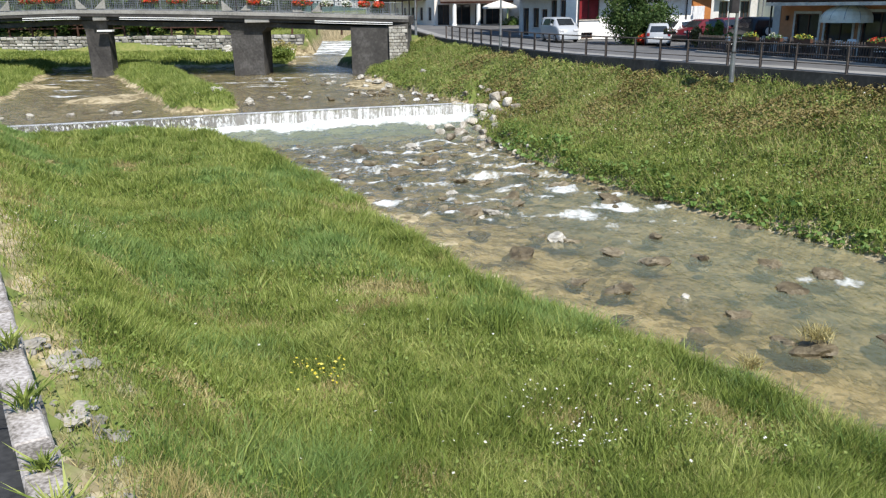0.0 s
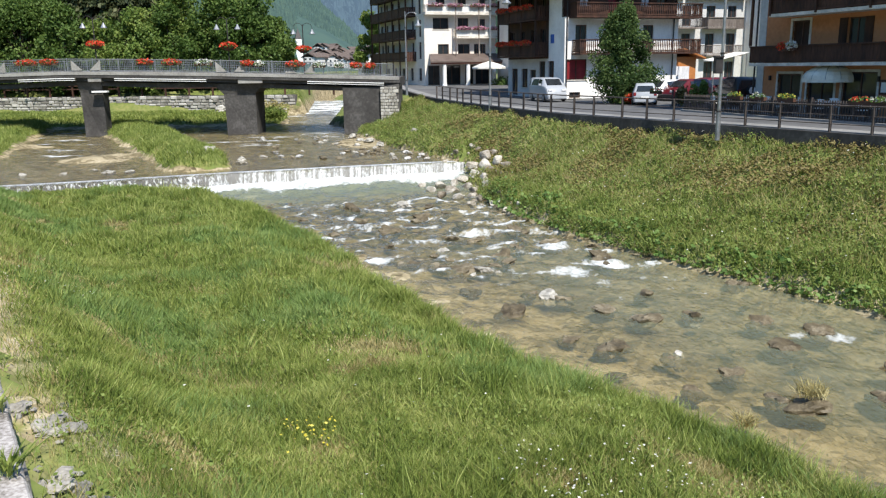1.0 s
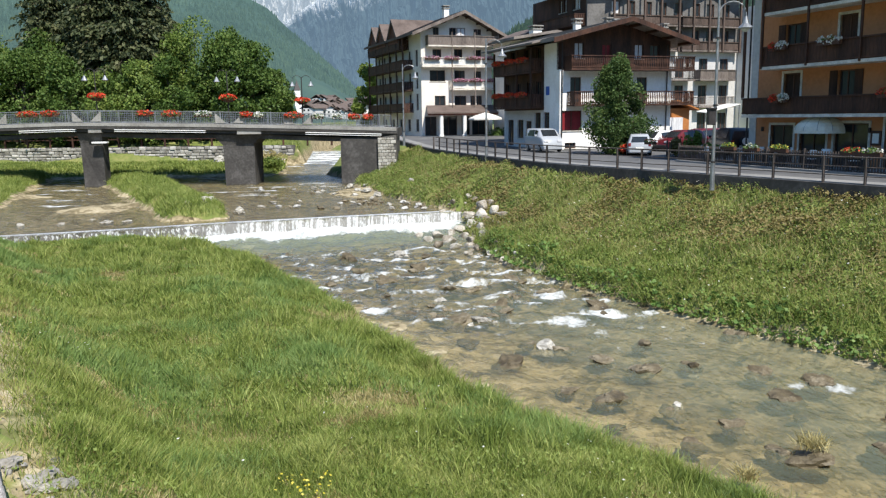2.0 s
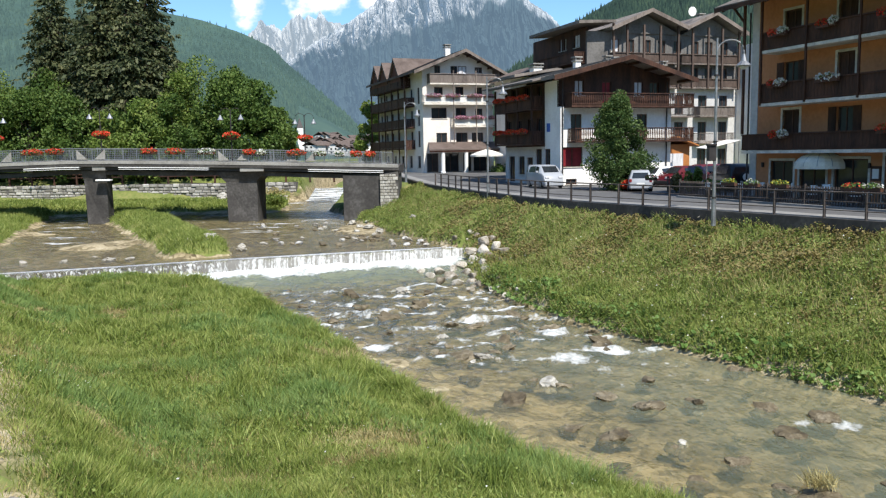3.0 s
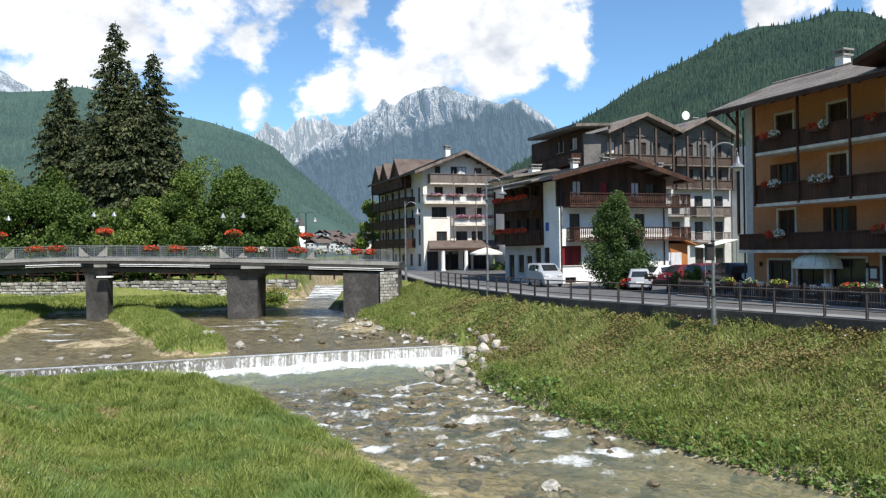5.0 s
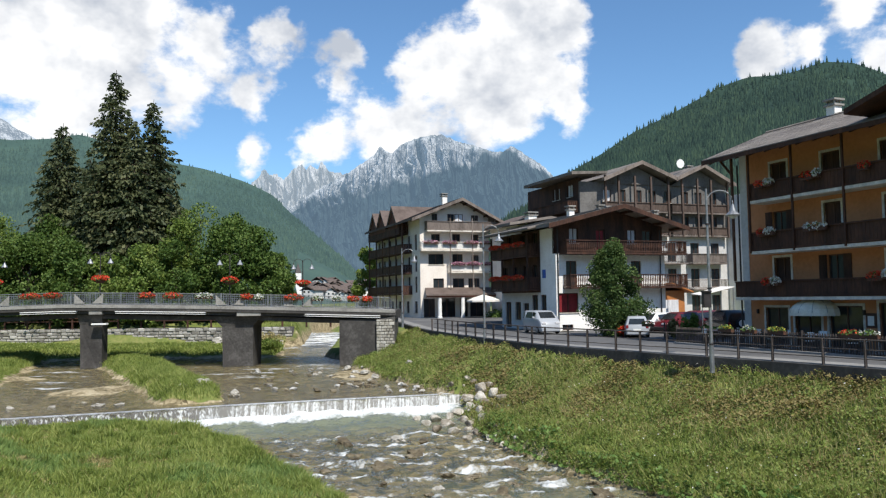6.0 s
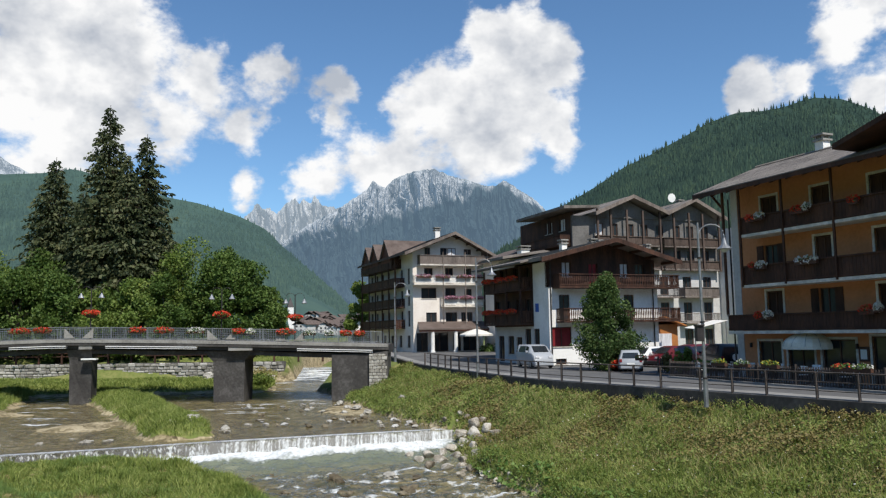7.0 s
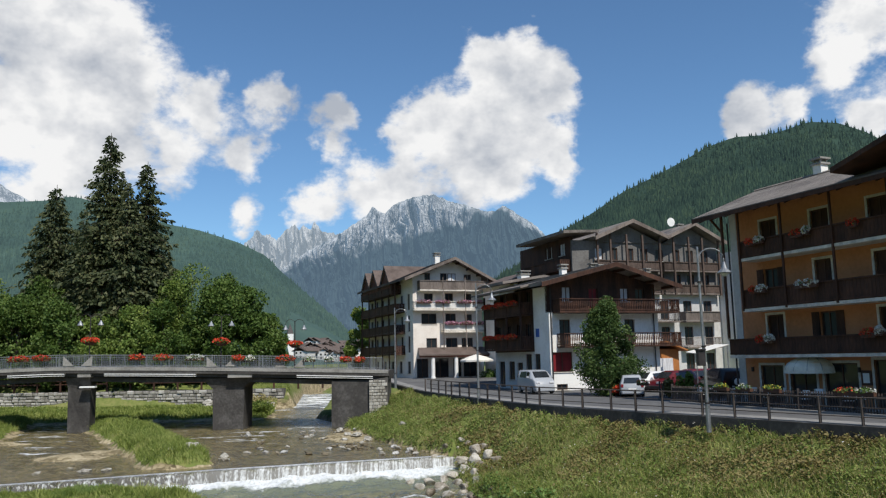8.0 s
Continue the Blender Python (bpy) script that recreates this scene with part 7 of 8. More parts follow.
for i in range(46):
    t = ROCK_RNG.random()
    y = 36.5 + 13.5 * t
    boulder(float(np.interp(y, RIGHT_Y, RIGHT_X)) + ROCK_RNG.uniform(-1.5, 0.9) * (0.35 + 0.65 * t), y, 0.0, ROCK_RNG.uniform(0.1, 0.24), "small pale stone strewn below the boulders")
for x, y, s, k in ((1.4, 27.0, 0.32, "pale"), (1.0, 26.6, 0.14, "pale"), (1.9, 26.8, 0.14, "pale"), (0.6, 26.9, 0.45, "wet"), (3.2, 23.7, 0.3, "pale"), (3.7, 23.6, 0.34, "wet"), (2.7, 24.2, 0.25, "wet"), (-0.05, 30.0, 0.22, "pale"), (4.3, 19.4, 0.42, "wet"), (3.3, 20.1, 0.3, "wet"), (5.9, 18.9, 0.13, "pale"), (5.6, 18.7, 0.2, "wet"),
                   (7.8, 15.7, 0.5, "wet"), (7.3, 16.1, 0.3, "wet"), (5.9, 14.4, 0.35, "wet"), (10.2, 20.3, 0.4, "wet"), (-2.4, 33.5, 0.45, "wet"), (-4.4, 38.5, 0.5, "wet"), (-2.0, 39.3, 0.35, "pale"), (-10.4, 42.3, 0.35, "grey"), (-1.0, 36.5, 0.4, "wet"), (2.3, 37.5, 0.3, "wet"), (5.9, 28.6, 0.5, "wet"), (4.2, 31.2, 0.4, "wet"),
                   (9.6, 24.9, 0.35, "wet"), (6.3, 30.6, 0.16, "pale"), (8.4, 27.2, 0.14, "pale"), (1.9, 22.3, 0.4, "wet"), (8.7, 19.2, 0.4, "wet"), (8.9, 21.2, 0.35, "wet"), (5.7, 21.6, 0.45, "wet"), (5.5, 16.5, 0.25, "wet"), (4.0, 17.7, 0.22, "wet"), (6.8, 17.6, 0.3, "wet"), (10.8, 17.4, 0.4, "wet"), (9.6, 16.2, 0.35, "wet"),
                   (4.8, 22.6, 0.35, "wet"), (7.2, 21.9, 0.3, "wet"), (0.8, 24.6, 0.3, "wet"), (6.3, 24.0, 0.3, "wet"), (2.2, 29.0, 0.4, "wet"), (0.4, 32.0, 0.4, "wet"), (3.0, 33.5, 0.35, "wet"), (-3.8, 36.0, 0.35, "wet"), (0.8, 35.4, 0.3, "wet")):
    stone("river_rock", x, y, s, k, ("pale rock standing out of the stream" if k == "pale" else "wet brown rock lying in the stream"), "stream rocks", 0.2, z=float(low_water(np.array(y))) - (0.1 if k == "pale" else 0.14 + 0.12 * s))
for i in range(170):
    y = ROCK_RNG.uniform(11, 43) if i % 3 == 0 else ROCK_RNG.uniform(26, 42.5)
    xl, xr = float(np.interp(y, LEFT_Y, LEFT_X)), float(np.interp(y, RIGHT_Y, RIGHT_X))
    u = ROCK_RNG.random() ** (1.0 if y > 26 else 1.5)
    s = ROCK_RNG.uniform(0.07, 0.22) * (1.2 if y > 27 else 0.7)
    k = "wet" if ROCK_RNG.random() < 0.94 else "grey"
    stone("river_rock", xl + 0.3 + (xr - xl - 0.6) * u, y, s, k, "small wet stone in the shallow stream", "stream rocks", 0.3, z=float(low_water(np.array(y))) - (0.1 if y > 27 else 0.2))
for x, y, s in ((-14.2, 48.2, 0.55), (-15.2, 47.6, 0.3), (-12.6, 49.5, 0.4), (-13.0, 51.0, 0.35), (-18.5, 46.5, 0.35), (-19.6, 46.2, 0.45), (-22.0, 45.6, 0.3), (-21.0, 47.5, 0.25), (-12.0, 53.0, 0.3), (-16.8, 58.0, 0.4), (-11.8, 56.0, 0.35), (-9.5, 62.0, 0.3), (-5.6, 60.5, 0.5),
                (-6.4, 61.8, 0.35), (-4.6, 58.6, 0.4), (-7.2, 63.5, 0.4), (-6.0, 64.4, 0.3), (-8.0, 60.0, 0.25), (-2.0, 58.4, 0.45), (-10.5, 66.0, 0.35), (-25.5, 44.6, 0.25), (-24.2, 45.4, 0.35), (-26.5, 45.6, 0.3), (-13.8, 66.0, 0.3), (-12.2, 69.5, 0.3)):
    stone("gravel_stone", x, y, s * 0.75, "pale", "pale stone on the gravel bar above the weir", "gravel bar stones", 0.1)
for i in range(70):
    y = 50 + 17 * ROCK_RNG.random()
    x = float(np.interp(y, POOL_Y, POOL_X)) - 0.4 - 9.5 * ROCK_RNG.random() ** 1.3
    stone("gravel_stone", x, y, ROCK_RNG.uniform(0.1, 0.26), ROCK_RNG.choice(("pale", "wet", "grey")), "small river stone in the shallows above the weir", "gravel bar stones", 0.0, z=-3.0)
for x, y, s in ((-26.5, 95.6, 0.7), (-25.0, 95.8, 0.9), (-23.2, 95.4, 0.8), (-21.6, 95.2, 0.9), (-20.0, 94.8, 0.7), (-10.2, 90.0, 0.6), (-9.6, 86.5, 0.7), (-19.0, 94.0, 0.8)):
    stone("boulder", x, y, s, "pale", "pale boulder at the foot of the far bank", "far boulders", 0.1)
for i in range(16):
    stone("bank_stone", 5.8 + ROCK_RNG.uniform(-0.6, 0.6), 37.2 + ROCK_RNG.uniform(-0.35, 0.35), ROCK_RNG.uniform(0.07, 0.17), "pale", "pale stone lying in the bank grass", "bank stones", 0.0)
for i in range(34):
    s = ROCK_RNG.uniform(0.08, 0.3)
    a = ROCK_RNG.uniform(4.0, 11.5)
    o = ROCK_RNG.uniform(0.1, 0.85)
    stone("bank_stone", 0.45 - WALL_S * a + WALL_C * o, WALL_C * a + WALL_S * o, s * 0.55, "rubble", "rough grey stone at the foot of the river wall", "wall foot stones", 0.25)
# tussock on the rock in the stream


def far_wall():
    th = thing("embankment_wall", -30, 98, -2.5, 0, "rough stone embankment wall on the far bank", "wall", kind="structure")
    part("wall_core", prism([(-32, 3.9, 0), (12.4, -1.4, 0), (12.4, -1.4, 2.2), (-32, 3.9, 2.2)], (0.1, 0.8, 0)), M_mortar, th)
    rng = random.Random(17)
    z = 0.0
    while z < 2.1:
        h = rng.uniform(0.3, 0.46)
        x = -32.0
        while x < 12.0:
            w = rng.uniform(0.5, 1.15)
            y = 3.9 - 5.3 * (x + 32) / 44.4
            k = h * rng.uniform(0.75, 1.05)
            part("wall_stone", box(x, y - 0.08 - rng.uniform(0, 0.14), z, x + w - 0.05, y + 0.1, z + k, 0.07), M_rubble, th)
            x += w
        z += h
    return th


far_wall()


def timber_fence():
    th = thing("timber_fence", -55, 101.5, 0.2, 0, "dark timber rail fence above the far embankment", "fence")
    for i in range(15):
        part("post", box(i * 3 - 0.1, -0.1 - i * 0.32, -0.6, i * 3 + 0.1, 0.1 - i * 0.32, 1.1), M_wood, th)
    for z in (0.35, 0.75, 1.0):
        part("rail", prism([(0, -0.05, z), (42, -4.5, z), (42, -4.5, z + 0.14), (0, -0.05, z + 0.14)], (0, 0.06, 0)), M_wood, th)


timber_fence()


# ---- grass and herbs ----
def blades(rng, x, y, z, h, w, lean=0.45):
    """One bent blade per root: a slim four-cornered leaf."""
    n = len(x)
    a = rng.uniform(0, math.tau, n)
    lx, ly = rng.normal(0, lean, n) * h, rng.normal(0, lean, n) * h
    root = np.stack([x, y, z], 1)
    mid = root + np.stack([lx * 0.3, ly * 0.3, h * 0.5], 1)
    tip = root + np.stack([lx, ly, h], 1)
    side = np.stack([np.cos(a) * w, np.sin(a) * w, np.zeros(n)], 1)
    return np.stack([root, mid + side, tip, mid - side], 1).reshape(-1, 3)


def scatter(rng, count, x0, x1, y0, y1, test):
    x, y = rng.uniform(x0, x1, count), rng.uniform(y0, y1, count)
    k = test(x, y)
    return x[k], y[k]


def river_sides(x, y):
    xl, xr = np.interp(y, LEFT_Y, LEFT_X), np.interp(y, RIGHT_Y, RIGHT_X)
    return (xl - x) * 0.87, (x - xr) * 0.87


def on_left(x, y):
    dl, _ = river_sides(x, y)
    z, g = land(x, y)
    return (dl > 0.02) & (left_wall(x, y) > 0.05) & (y < np.interp(x, CREST_X, CREST_Y) - 0.4) & (z > low_water(y) + 0.08)


GR = np.random.RandomState(4)
green, dry, lush = [], [], []
for y0, y1, dens in ((-5, 3, 600), (3, 9, 2400), (9, 15, 1700), (15, 24, 900), (24, 42, 480)):
    xa, xb = -0.62 * y1 - 2, min(0.62 * y1 + 1, 9.5) if y1 > 3 else 12
    x, y = scatter(GR, int(dens * (xb - xa) * (y1 - y0)), xa, xb, y0, y1, on_left)
    z = land(x, y)[0]
    patch = wave_noise(x, y, 0.8, 81) + 0.5 * wave_noise(x, y, 3.0, 82)
    tall = 0.1 + 0.1 * GR.random_sample(len(x)) + 0.17 * np.clip(wave_noise(x, y, 1.7, 83) + 0.2, 0, 1) + 0.2 * np.exp(-((river_sides(x, y)[0] - 0.5) / 0.6) ** 2)
    near_wall_thin = GR.random_sample(len(x)) < np.clip((left_wall(x, y) - 0.15) / 1.7, 0.1, 1)
    isdry = (patch + GR.normal(0, 0.25, len(x)) > 0.5) | (GR.random_sample(len(x)) < 0.07 + 0.45 * np.clip(1.3 - left_wall(x, y), 0, 1))
    wid = 0.0022 + 0.00042 * max(6, (y0 + y1) / 2)
    islush = wave_noise(x, y, 0.45, 84) + 0.6 * np.exp(-((left_wall(x, y) - 2.6) / 1.6) ** 2) + GR.normal(0, 0.18, len(x)) > 0.5
    for sel, out, hh in ((near_wall_thin & ~isdry & ~islush, green, tall), (near_wall_thin & ~isdry & islush, lush, tall * 1.25), (near_wall_thin & isdry, dry, tall * 0.75)):
        out.append(blades(GR, x[sel], y[sel], z[sel] - 0.02, hh[sel], wid * GR.uniform(0.7, 1.4, sel.sum())))
for i in range(800):
    cy = GR.uniform(7, 41)
    edge = float(np.interp(cy, LEFT_Y, LEFT_X))
    cx = edge - (GR.uniform(0.0, 0.9) if i % 2 else GR.uniform(0.5, 11))
    n = GR.randint(25, 60)
    x, y = GR.normal(cx, 0.13, n), GR.normal(cy, 0.13, n)
    k = on_left(x, y)
    if k.sum() > 4:
        green.append(blades(GR, x[k], y[k], land(x[k], y[k])[0] - 0.02, GR.uniform(0.22, 0.55, k.sum()), 0.003 + 0.00045 * cy, 0.4))
x, y = GR.normal(-12.6, 0.7, 1100), GR.normal(39.8, 0.5, 1100)
k = on_left(x, y)
green.append(blades(GR, x[k], y[k], land(x[k], y[k])[0] - 0.02, GR.uniform(0.3, 0.85, k.sum()), 0.022, 0.3))
tagged(quads_object("grass", np.concatenate(green), M_grass), "long bright green meadow grass on the river terrace", "grass", kind="stuff")
tagged(quads_object("lush_grass", np.concatenate(lush), M_lush), "lush blue-green grass in the damper patches of the meadow", "grass", kind="stuff")
tagged(quads_object("dry_grass", np.concatenate(dry), M_dry), "straw-coloured dry grass among the meadow", "grass", kind="stuff")


def left_herbs():
    rng = np.random.RandomState(14)
    x, y = scatter(rng, 90000, -20, 9.5, 4, 42, on_left)
    k = wave_noise(x, y, 1.1, 85) + rng.normal(0, 0.35, len(x)) > 0.25
    x, y = x[k], y[k]
    z = land(x, y)[0] + 0.06 + 0.2 * rng.random_sample(len(x))
    tagged(quads_object("meadow_herbs", leaf_quads(rng, x, y, z, rng.uniform(0.025, 0.07, len(x)), 0.6), M_bankleaf), "small leafy herbs among the meadow grass", "plants", kind="stuff")


def leaf_quads(rng, x, y, z, size, up=0.8):
    """Broad leaves that face mostly upwards."""
    n = len(x)
    nrm = np.stack([rng.normal(0, 1 - up, n), rng.normal(0, 1 - up, n), np.full(n, up)], 1)
    nrm /= np.linalg.norm(nrm, axis=1)[:, None]
    t = rng.uniform(0, math.tau, n)
    a = np.stack([np.cos(t), np.sin(t), np.zeros(n)], 1)
    a -= nrm * (a * nrm).sum(1)[:, None]
    a /= np.linalg.norm(a, axis=1)[:, None]
    b = np.cross(nrm, a)
    c = np.stack([x, y, z], 1)
    s = size[:, None] if hasattr(size, "__len__") else size
    return np.stack([c - a * s * 0.5, c + b * s * 0.42 + a * s * 0.08, c + a * s * 0.55, c - b * s * 0.42 + a * s * 0.08], 1).reshape(-1, 3)


left_herbs()


def on_right(x, y):
    _, dr = river_sides(x, y)
    yc = np.interp(x, CREST_X, CREST_Y)
    low = (y <= yc) & (dr > -0.1)
    high = (y > yc) & (x > np.interp(y, POOL_Y, POOL_X) - 0.05)
    return (low | high) & (x < np.interp(y, RAIL_Y, RAIL_X) - 0.22)


HR = np.random.RandomState(9)
herbs, rust, tallgrass, straw = [], [], [], []
for y0, y1, dens in ((12, 30, 560), (30, 45, 430), (45, 74, 230)):
    x, y = scatter(HR, int(dens * 42 * (y1 - y0)), -12, 30, y0, y1, on_right)
    z = land(x, y)[0]
    rail = (np.interp(y, RAIL_Y, RAIL_X) - x) * 0.87
    hump = np.clip(wave_noise(x, y, 2.1, 91) + 0.25, 0, 1.2) * 0.42
    zz = z + HR.random_sample(len(x)) ** 0.7 * (0.1 + hump)
    upper = 1 / (1 + np.exp((rail - 4.2 + 1.2 * wave_noise(x, y, 0.7, 92)) * 1.3)) * np.where(y < 56, 1.0, 0.35)
    isrust = HR.random_sample(len(x)) < upper * np.clip(0.55 + 1.7 * wave_noise(x, y, 1.0, 93), 0.1, 0.95)
    isblade = (~isrust) & (HR.random_sample(len(x)) < 0.45)
    size = HR.uniform(0.05, 0.13, len(x)) * (1 + 0.25 * (y0 > 40))
    k = (~isrust) & (~isblade)
    herbs.append(leaf_quads(HR, x[k], y[k], zz[k], size[k], 0.6))
    rust.append(leaf_quads(HR, x[isrust], y[isrust], zz[isrust], size[isrust], 0.55))
    faded = isblade & (HR.random_sample(len(x)) < 0.12 + 0.4 * upper)
    isblade &= ~faded
    tallgrass.append(blades(HR, x[isblade], y[isblade], z[isblade], HR.uniform(0.18, 0.42, isblade.sum()) + hump[isblade] * 0.5, 0.012))
    straw.append(blades(HR, x[faded], y[faded], z[faded], HR.uniform(0.15, 0.38, faded.sum()) + hump[faded] * 0.5, 0.011))
tagged(quads_object("bank_herbs", np.concatenate(herbs), M_bankleaf), "low leafy green herbs covering the right bank", "plants", kind="stuff")
tagged(quads_object("rusty_shrubs", np.concatenate(rust), M_rustleaf), "rusty brown and olive ground cover on the steep bank", "plants", kind="stuff")
tagged(quads_object("bank_grass", np.concatenate(tallgrass), M_grass), "tufts of green grass on the right bank", "grass", kind="stuff")
tagged(quads_object("bank_straw", np.concatenate(straw), M_dry), "faded straw-coloured grass on the upper bank", "grass", kind="stuff")
# butterbur at the water's edge
x, y = scatter(HR, 30000, 0, 20, 14, 41, lambda x, y: (river_sides(x, y)[1] > -0.28) & (river_sides(x, y)[1] < 0.75 + 0.3 * np.sin(y * 1.3)))
lift = 0.1 + 0.3 * HR.random_sample(len(x)) * np.clip((river_sides(x, y)[1] + 0.4) / 0.7, 0.2, 1)
zb = np.maximum(land(x, y)[0], low_water(y) + 0.1) + lift
tagged(quads_object("butterbur", leaf_quads(HR, x, y, zb, HR.uniform(0.1, 0.24, len(x)), 0.55), M_bigleaf), "broad butterbur leaves hanging over the water's edge", "plants", kind="stuff")
# turf on island, west bank and meadow above the weir
def on_upper(x, y):
    z, g = land(x, y)
    return (g < 0.3) & (y > np.interp(x, CREST_X, CREST_Y) + 0.3) & (x < np.interp(y, POOL_Y, POOL_X) - 1.0) & (left_wall(x, y) > 0) & (z > pool_surface(x, y) + 0.06)


isle = []
for y0, y1, dens in ((41, 60, 190), (60, 80, 110), (80, 99, 45)):
    x, y = scatter(HR, int(dens * 46 * (y1 - y0)), -54, -8, y0, y1, on_upper)
    isle.append(blades(HR, x, y, land(x, y)[0] - 0.03, HR.uniform(0.2, 0.5, len(x)), 0.018 if y0 < 80 else 0.04))
tagged(quads_object("gravel_bar_grass", np.concatenate(isle), M_grass), "rank green grass on the gravel bars and meadow", "grass", kind="stuff")
# meadow flowers
fx, fy = [], []
for cx, cy, r, n in ((1.7, 9.6, 0.55, 60), (1.2, 10.6, 0.6, 40), (2.9, 10.4, 0.5, 14), (3.4, 10.0, 0.5, 10), (-8.6, 17.2, 0.7, 40), (3.9, 10.2, 0.8, 10), (0, 14, 5, 40), (1, 10, 4, 40)):
    fx.append(HR.normal(cx, r * 0.6, n))
    fy.append(HR.normal(cy, r * 0.5, n))
fx, fy = np.concatenate(fx), np.concatenate(fy)
k = on_left(fx, fy)
fx, fy = fx[k], fy[k]
tagged(quads_object("white_meadow_flowers", leaf_quads(HR, fx, fy, land(fx, fy)[0] + HR.uniform(0.15, 0.32, len(fx)), HR.uniform(0.02, 0.06, len(fx)), 0.75), M_flower_white), "small white meadow flower heads in the grass", "flowers", kind="stuff")
fx, fy = HR.normal(-2.1, 0.25, 60), HR.normal(11.2, 0.25, 60)
tagged(quads_object("yellow_meadow_flowers", leaf_quads(HR, fx, fy, land(fx, fy)[0] + HR.uniform(0.15, 0.3, 60), HR.uniform(0.03, 0.07, 60), 0.7), M_flower_yellow), "small yellow meadow flowers in the grass", "flowers", kind="stuff")
# white flower specks on the right bank
x, y = scatter(HR, 900, 2, 22, 20, 46, on_right)
tagged(quads_object("bank_flowers", leaf_quads(HR, x, y, land(x, y)[0] + 0.3, HR.uniform(0.03, 0.09, len(x)), 0.7), M_flower_white), "scattered pale flower heads on the bank", "flowers", kind="stuff")


def tuft(name, x, y, z, n, h, w, mat, label, category, lean=0.6):
    r = HR.uniform(0, w, n)
    a = HR.uniform(0, math.tau, n)
    ob = quads_object(name, blades(HR, r * np.cos(a), r * np.sin(a), np.zeros(n), HR.uniform(0.6, 1.0, n) * h, 0.014, lean), mat)
    ob.location = (x, y, z)
    return tagged(ob, label, category)


tuft("grass_tussock", 7.8, 15.75, -4.2, 260, 0.32, 0.34, M_dry, "straw-coloured tussock on a rock in the stream", "grass")
tuft("grass_tussock", 5.9, 14.4, -4.25, 140, 0.34, 0.22, M_dry, "straw-coloured tussock at the water's edge", "grass")
for s, hgt, n in ((5.55, 0.34, 60), (7.5, 0.3, 50), (6.35, 0.16, 50), (9.0, 0.3, 40)):
    tuft("wall_fern", 0.45 - WALL_S * s - WALL_C * 0.12, WALL_C * s - WALL_S * 0.12, -0.6, n, hgt, 0.09, M_grass, "small yellow-green fern growing from the wall", "fern", 0.75)


# ---- trees ----
def spruce(x, y, z, height, radius, seed, label):
    rng = np.random.RandomState(seed)
    th = thing("spruce", x, y, z, rng.uniform(0, 360), label, "tree", "spruces by the bridge")
    part("trunk", tube([(0, 0, -0.5), (0, 0, height * 0.5), (0, 0, height * 0.99)], [height * 0.014, height * 0.009, 0.03], 8), M_bark, th)
    quads, limbs = [], bmesh.new()
    layers = int(height * 2.1)
    for i in range(layers):
        f = i / layers
        zc = height * (0.06 + 0.93 * f)
        reach = radius * (1 - f) ** 0.72 * (0.75 + 0.5 * rng.random_sample()) + 0.12
        for k in range(int(8 + 8 * (1 - f))):
            a = rng.uniform(0, math.tau)
            r = reach * rng.uniform(0.7, 1.15)
            droop = 0.28 + 0.3 * (1 - f)
            n = max(6, int(r * 9))
            t = rng.uniform(0.12, 1.0, n)
            spread = r * 0.2 * (1.15 - t) + 0.12
            side = rng.normal(0, 1, n) * spread
            px = np.cos(a) * t * r - np.sin(a) * side
            py = np.sin(a) * t * r + np.cos(a) * side
            pz = zc - droop * r * t ** 1.4 + 0.1 * r * t ** 3 - rng.uniform(0, 0.35, n) - 0.15 * np.abs(side)
            ln = rng.uniform(0.5, 1.05, n) * (0.6 + 0.4 * (1 - f))
            dx, dy = np.cos(a) * 0.6 + rng.normal(0, 0.4, n), np.sin(a) * 0.6 + rng.normal(0, 0.4, n)
            d = np.stack([dx, dy, rng.uniform(-0.9, -0.1, n)], 1)
            d /= np.linalg.norm(d, axis=1)[:, None]
            sd = np.cross(d, rng.normal(size=(n, 3)))
            sd /= np.linalg.norm(sd, axis=1)[:, None]
            c = np.stack([px, py, pz], 1)
            w = (ln * 0.26)[:, None]
            quads.append(np.stack([c, c + d * ln[:, None] * 0.5 + sd * w, c + d * ln[:, None], c + d * ln[:, None] * 0.5 - sd * w], 1).reshape(-1, 3))
            if k % 3 == 0 and f < 0.8:
                add_tube(limbs, [(0, 0, zc), (np.cos(a) * r * 0.5, np.sin(a) * r * 0.5, zc - droop * r * 0.38), (np.cos(a) * r * 0.9, np.sin(a) * r * 0.9, zc - droop * r * 0.8)], [0.06, 0.04, 0.015], 4)
    part("limb_frame", limbs, M_bark, th)
    quads_object("crown", np.concatenate(quads), M_spruce, th)
    return th


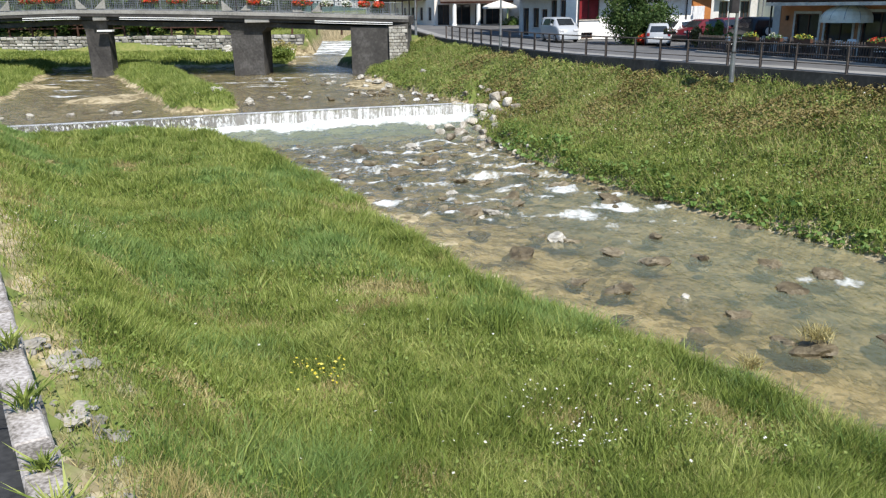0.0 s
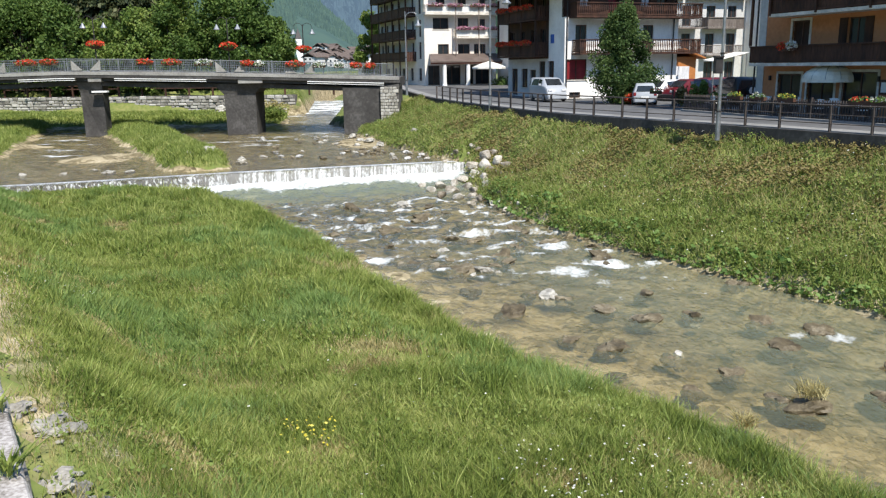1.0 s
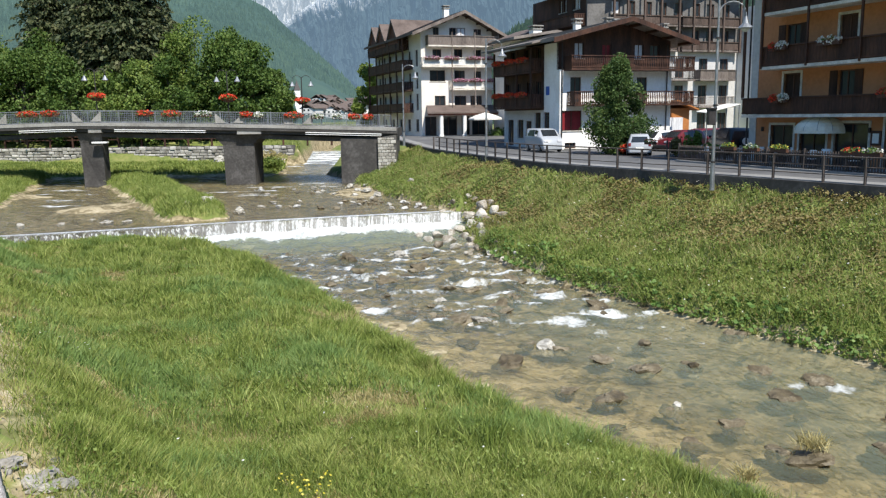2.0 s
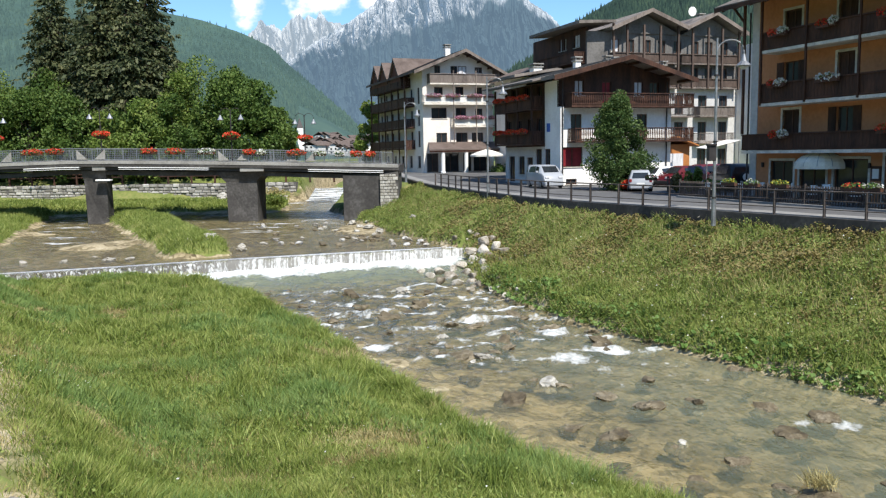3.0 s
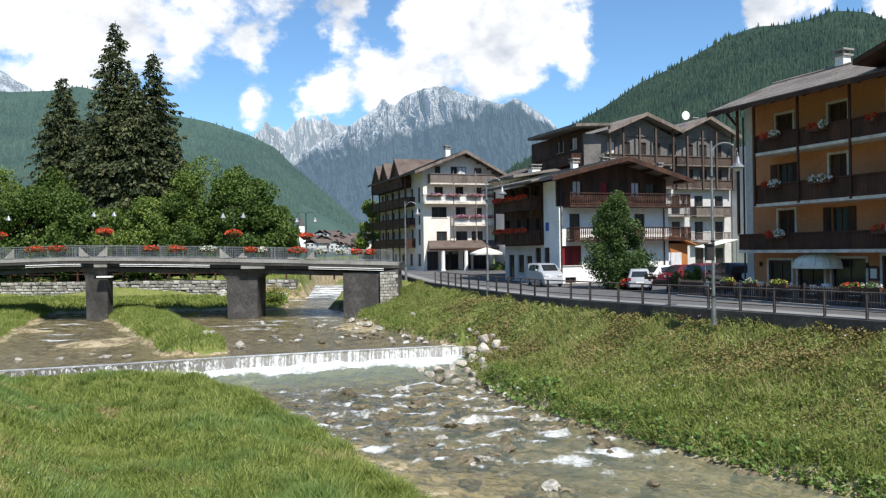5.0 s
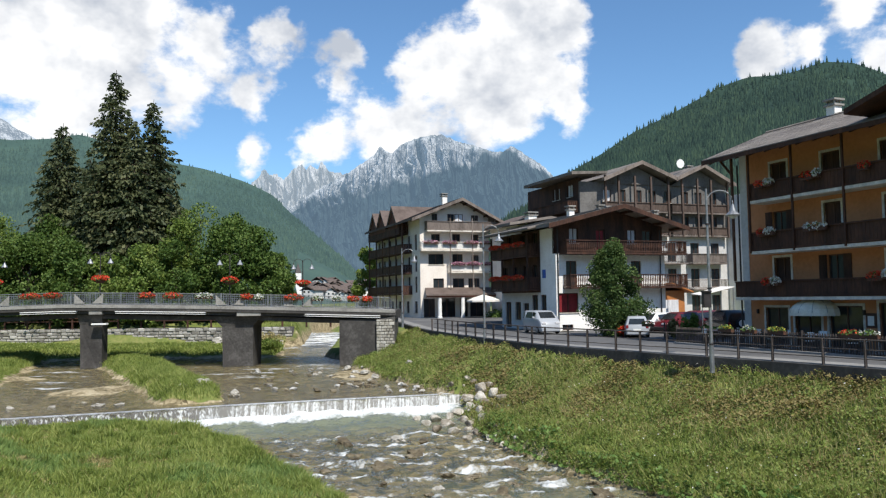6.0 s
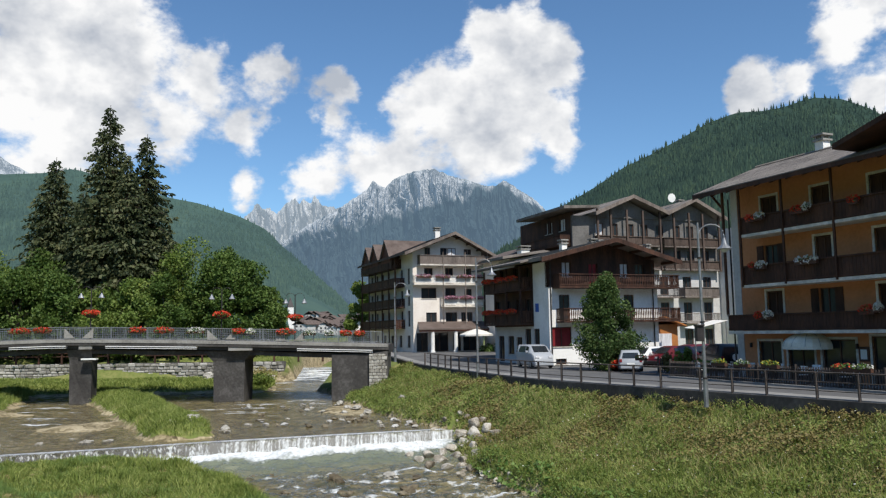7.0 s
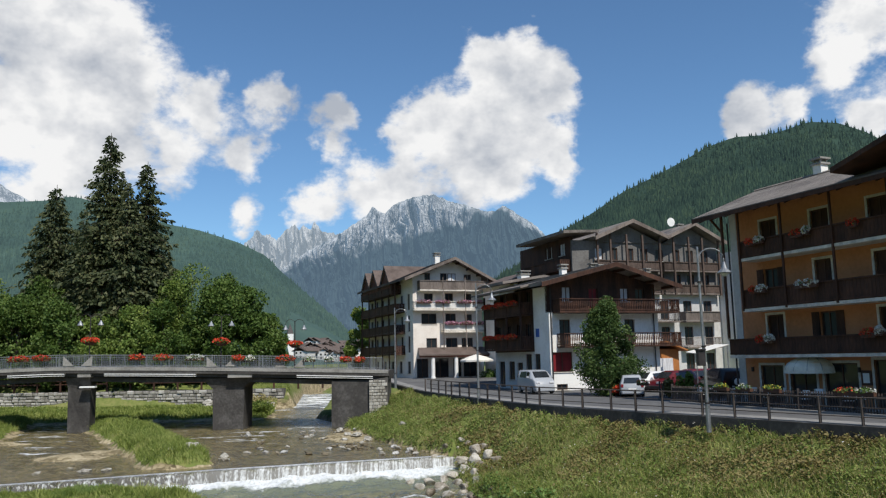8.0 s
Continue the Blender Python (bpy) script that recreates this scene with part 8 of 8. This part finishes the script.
def broadleaf(name, x, y, z, height, radius, seed, mat, label, group, leaves=9000, size=0.3, low=0.15, clumps=26, cone=False):
    """Trunk, limbs and a crown of many leaves in uneven clumps."""
    rng = np.random.RandomState(seed)
    th = thing(name, x, y, z, 0, label, "tree", group)
    part("trunk", tube([(0, 0, -0.4), (0.05, 0, height * 0.25), (0.1, 0.05, height * 0.6)], [radius * 0.07 + 0.05, radius * 0.055 + 0.03, 0.05], 8), M_bark, th)
    limbs, quads = bmesh.new(), []
    for i in range(clumps):
        f = rng.random_sample()
        a = rng.uniform(0, math.tau)
        prof = math.sin(math.pi * min(1, 0.12 + 0.88 * f) ** 0.8) ** 0.6
        if cone:
            f = f ** 1.25
            prof = 1.02 * (1 - f) ** 0.6 * min(1.0, 0.5 + 2.2 * f) + 0.06
        r = radius * prof * rng.uniform(0.35, 0.92)
        c = np.array([math.cos(a) * r, math.sin(a) * r, height * (low + (0.95 - low) * f)])
        rr = radius * rng.uniform(0.22, 0.42) * (0.6 + 0.4 * (1 - f) if cone else 1.0)
        quads.append(leaf_cloud(rng, c, (rr, rr, rr * 0.85), leaves // clumps, size))
        if i % 2 == 0:
            add_tube(limbs, [(0.05, 0, height * (low + 0.5 * f * (0.8 - low))), tuple(c * [0.6, 0.6, 0.95]), tuple(c)], [0.08, 0.05, 0.02], 5)
    part("limb_frame", limbs, M_bark, th)
    quads_object("crown", np.concatenate(quads), mat, th)
    return th


def place(az, ahead):
    return math.tan(radians(az)) * ahead, ahead


for az, ahead, hgt, rad, sd in ((-22.1, 109, 35.5, 7.6, 1), (-19.7, 110, 31.5, 7.0, 2), (-25.3, 113, 29.0, 7.4, 3), (-20.9, 106, 27.5, 5.6, 4), (-23.6, 118, 25.0, 6.0, 5)):
    px, py = place(az, ahead)
    spruce(px, py, 0.2, hgt, rad, sd, "tall dark green spruce with drooping boughs")
for az, ahead, hgt, rad, sd, m in ((-29.8, 103, 12.0, 5.6, 11, M_tree), (-27.2, 104, 11.5, 5.4, 12, M_tree), (-24.8, 103, 10.6, 5.0, 13, M_tree), (-22.4, 103, 8.6, 4.2, 14, M_lighttree), (-20.2, 102, 9.6, 4.4, 15, M_lighttree), (-18.2, 103, 10.4, 4.6, 16, M_tree), (-16.8, 108, 17.0, 5.4, 17, M_lighttree),
                                   (-14.6, 103, 13.4, 5.0, 18, M_tree), (-12.9, 102, 12.2, 4.5, 19, M_tree), (-11.8, 103, 9.0, 3.6, 20, M_tree), (-32.0, 104, 12.6, 5.6, 21, M_tree), (-18.4, 111, 15.5, 5.4, 22, M_lighttree), (-26, 109, 14.5, 5.4, 23, M_tree), (-14.2, 110, 14.5, 5.0, 24, M_tree), (-29, 112, 15, 6, 25, M_lighttree), (-21.6, 104, 9.5, 4.6, 26, M_tree)):
    px, py = place(az, ahead)
    broadleaf("broadleaf_tree", px, py, 0.1, hgt, rad, sd, m, ("light green leafy tree behind the bridge" if m is M_lighttree else "dense green leafy tree behind the bridge"), "trees behind the bridge", 13000, 0.36, 0.06, 44)
broadleaf("small_tree", 12.7, 57.0, 0.0, 7.0, 2.5, 31, M_birch, "slim leafy green tree before the white chalet", "", 26000, 0.16, 0.07, 130, cone=True)
px, py = place(-4.9, 120)
broadleaf("broadleaf_tree", px, py, 0.4, 10, 3.6, 41, M_lighttree, "yellow-green leafy tree beside the cream hotel", "trees behind the bridge", 7000, 0.4, 0.1, 24)
px, py = place(-3.9, 135)
broadleaf("broadleaf_tree", px, py, 0.4, 11, 3.2, 42, M_lighttree, "yellow-green leafy tree beside the cream hotel", "trees behind the bridge", 6000, 0.4, 0.1, 24)
for x, y, r, hgt, m, lab in ((15.6, 52.4, 0.6, 1.2, M_rustleaf, "rust-coloured shrub beside the parking bays"), (16.6, 51.6, 0.5, 1.6, M_lighttree, "yellow-green shrub beside the parking bays"), (13.2, 55.6, 0.8, 0.7, M_flower_red, "low bed of red flowers under the tree"), (17.6, 51.0, 0.5, 0.8, M_bigleaf, "green shrub beside the parking bays"),
                             (7.6, 96.4, 1.2, 1.4, M_bigleaf, "clipped green shrub by the parasol"), (9.4, 95.6, 1.2, 1.3, M_tree, "clipped green shrub by the parasol"), (-8.8, 84.0, 1.6, 1.7, M_lighttree, "green bush on the bank beyond the bridge"), (-7.4, 88.0, 1.8, 2.0, M_dry, "yellowish bush on the bank beyond the bridge"),
                             (-17.8, 84.0, 1.6, 1.5, M_lighttree, "green bush on the bank beyond the bridge"), (-18.6, 89.0, 1.8, 1.8, M_dry, "yellowish bush on the bank beyond the bridge")):
    zz = float(land(np.array(x), np.array(y))[0]) if y > 80 and x < 0 else 0.05
    sh = thing("shrub", x, y, zz, 0, lab, "shrub", "shrubs")
    part("stem", tube([(0, 0, -0.1), (0, 0, hgt * 0.6)], [0.06, 0.03], 6), M_bark, sh)
    rg = np.random.RandomState(int(x * 10) % 97 + 3)
    quads_object("foliage", np.concatenate([leaf_cloud(rg, (rg.normal(0, r * 0.35), rg.normal(0, r * 0.35), hgt * rg.uniform(0.3, 0.75)), (r * 0.5, r * 0.5, hgt * 0.33), 130, 0.2) for _ in range(8)]), m, sh)
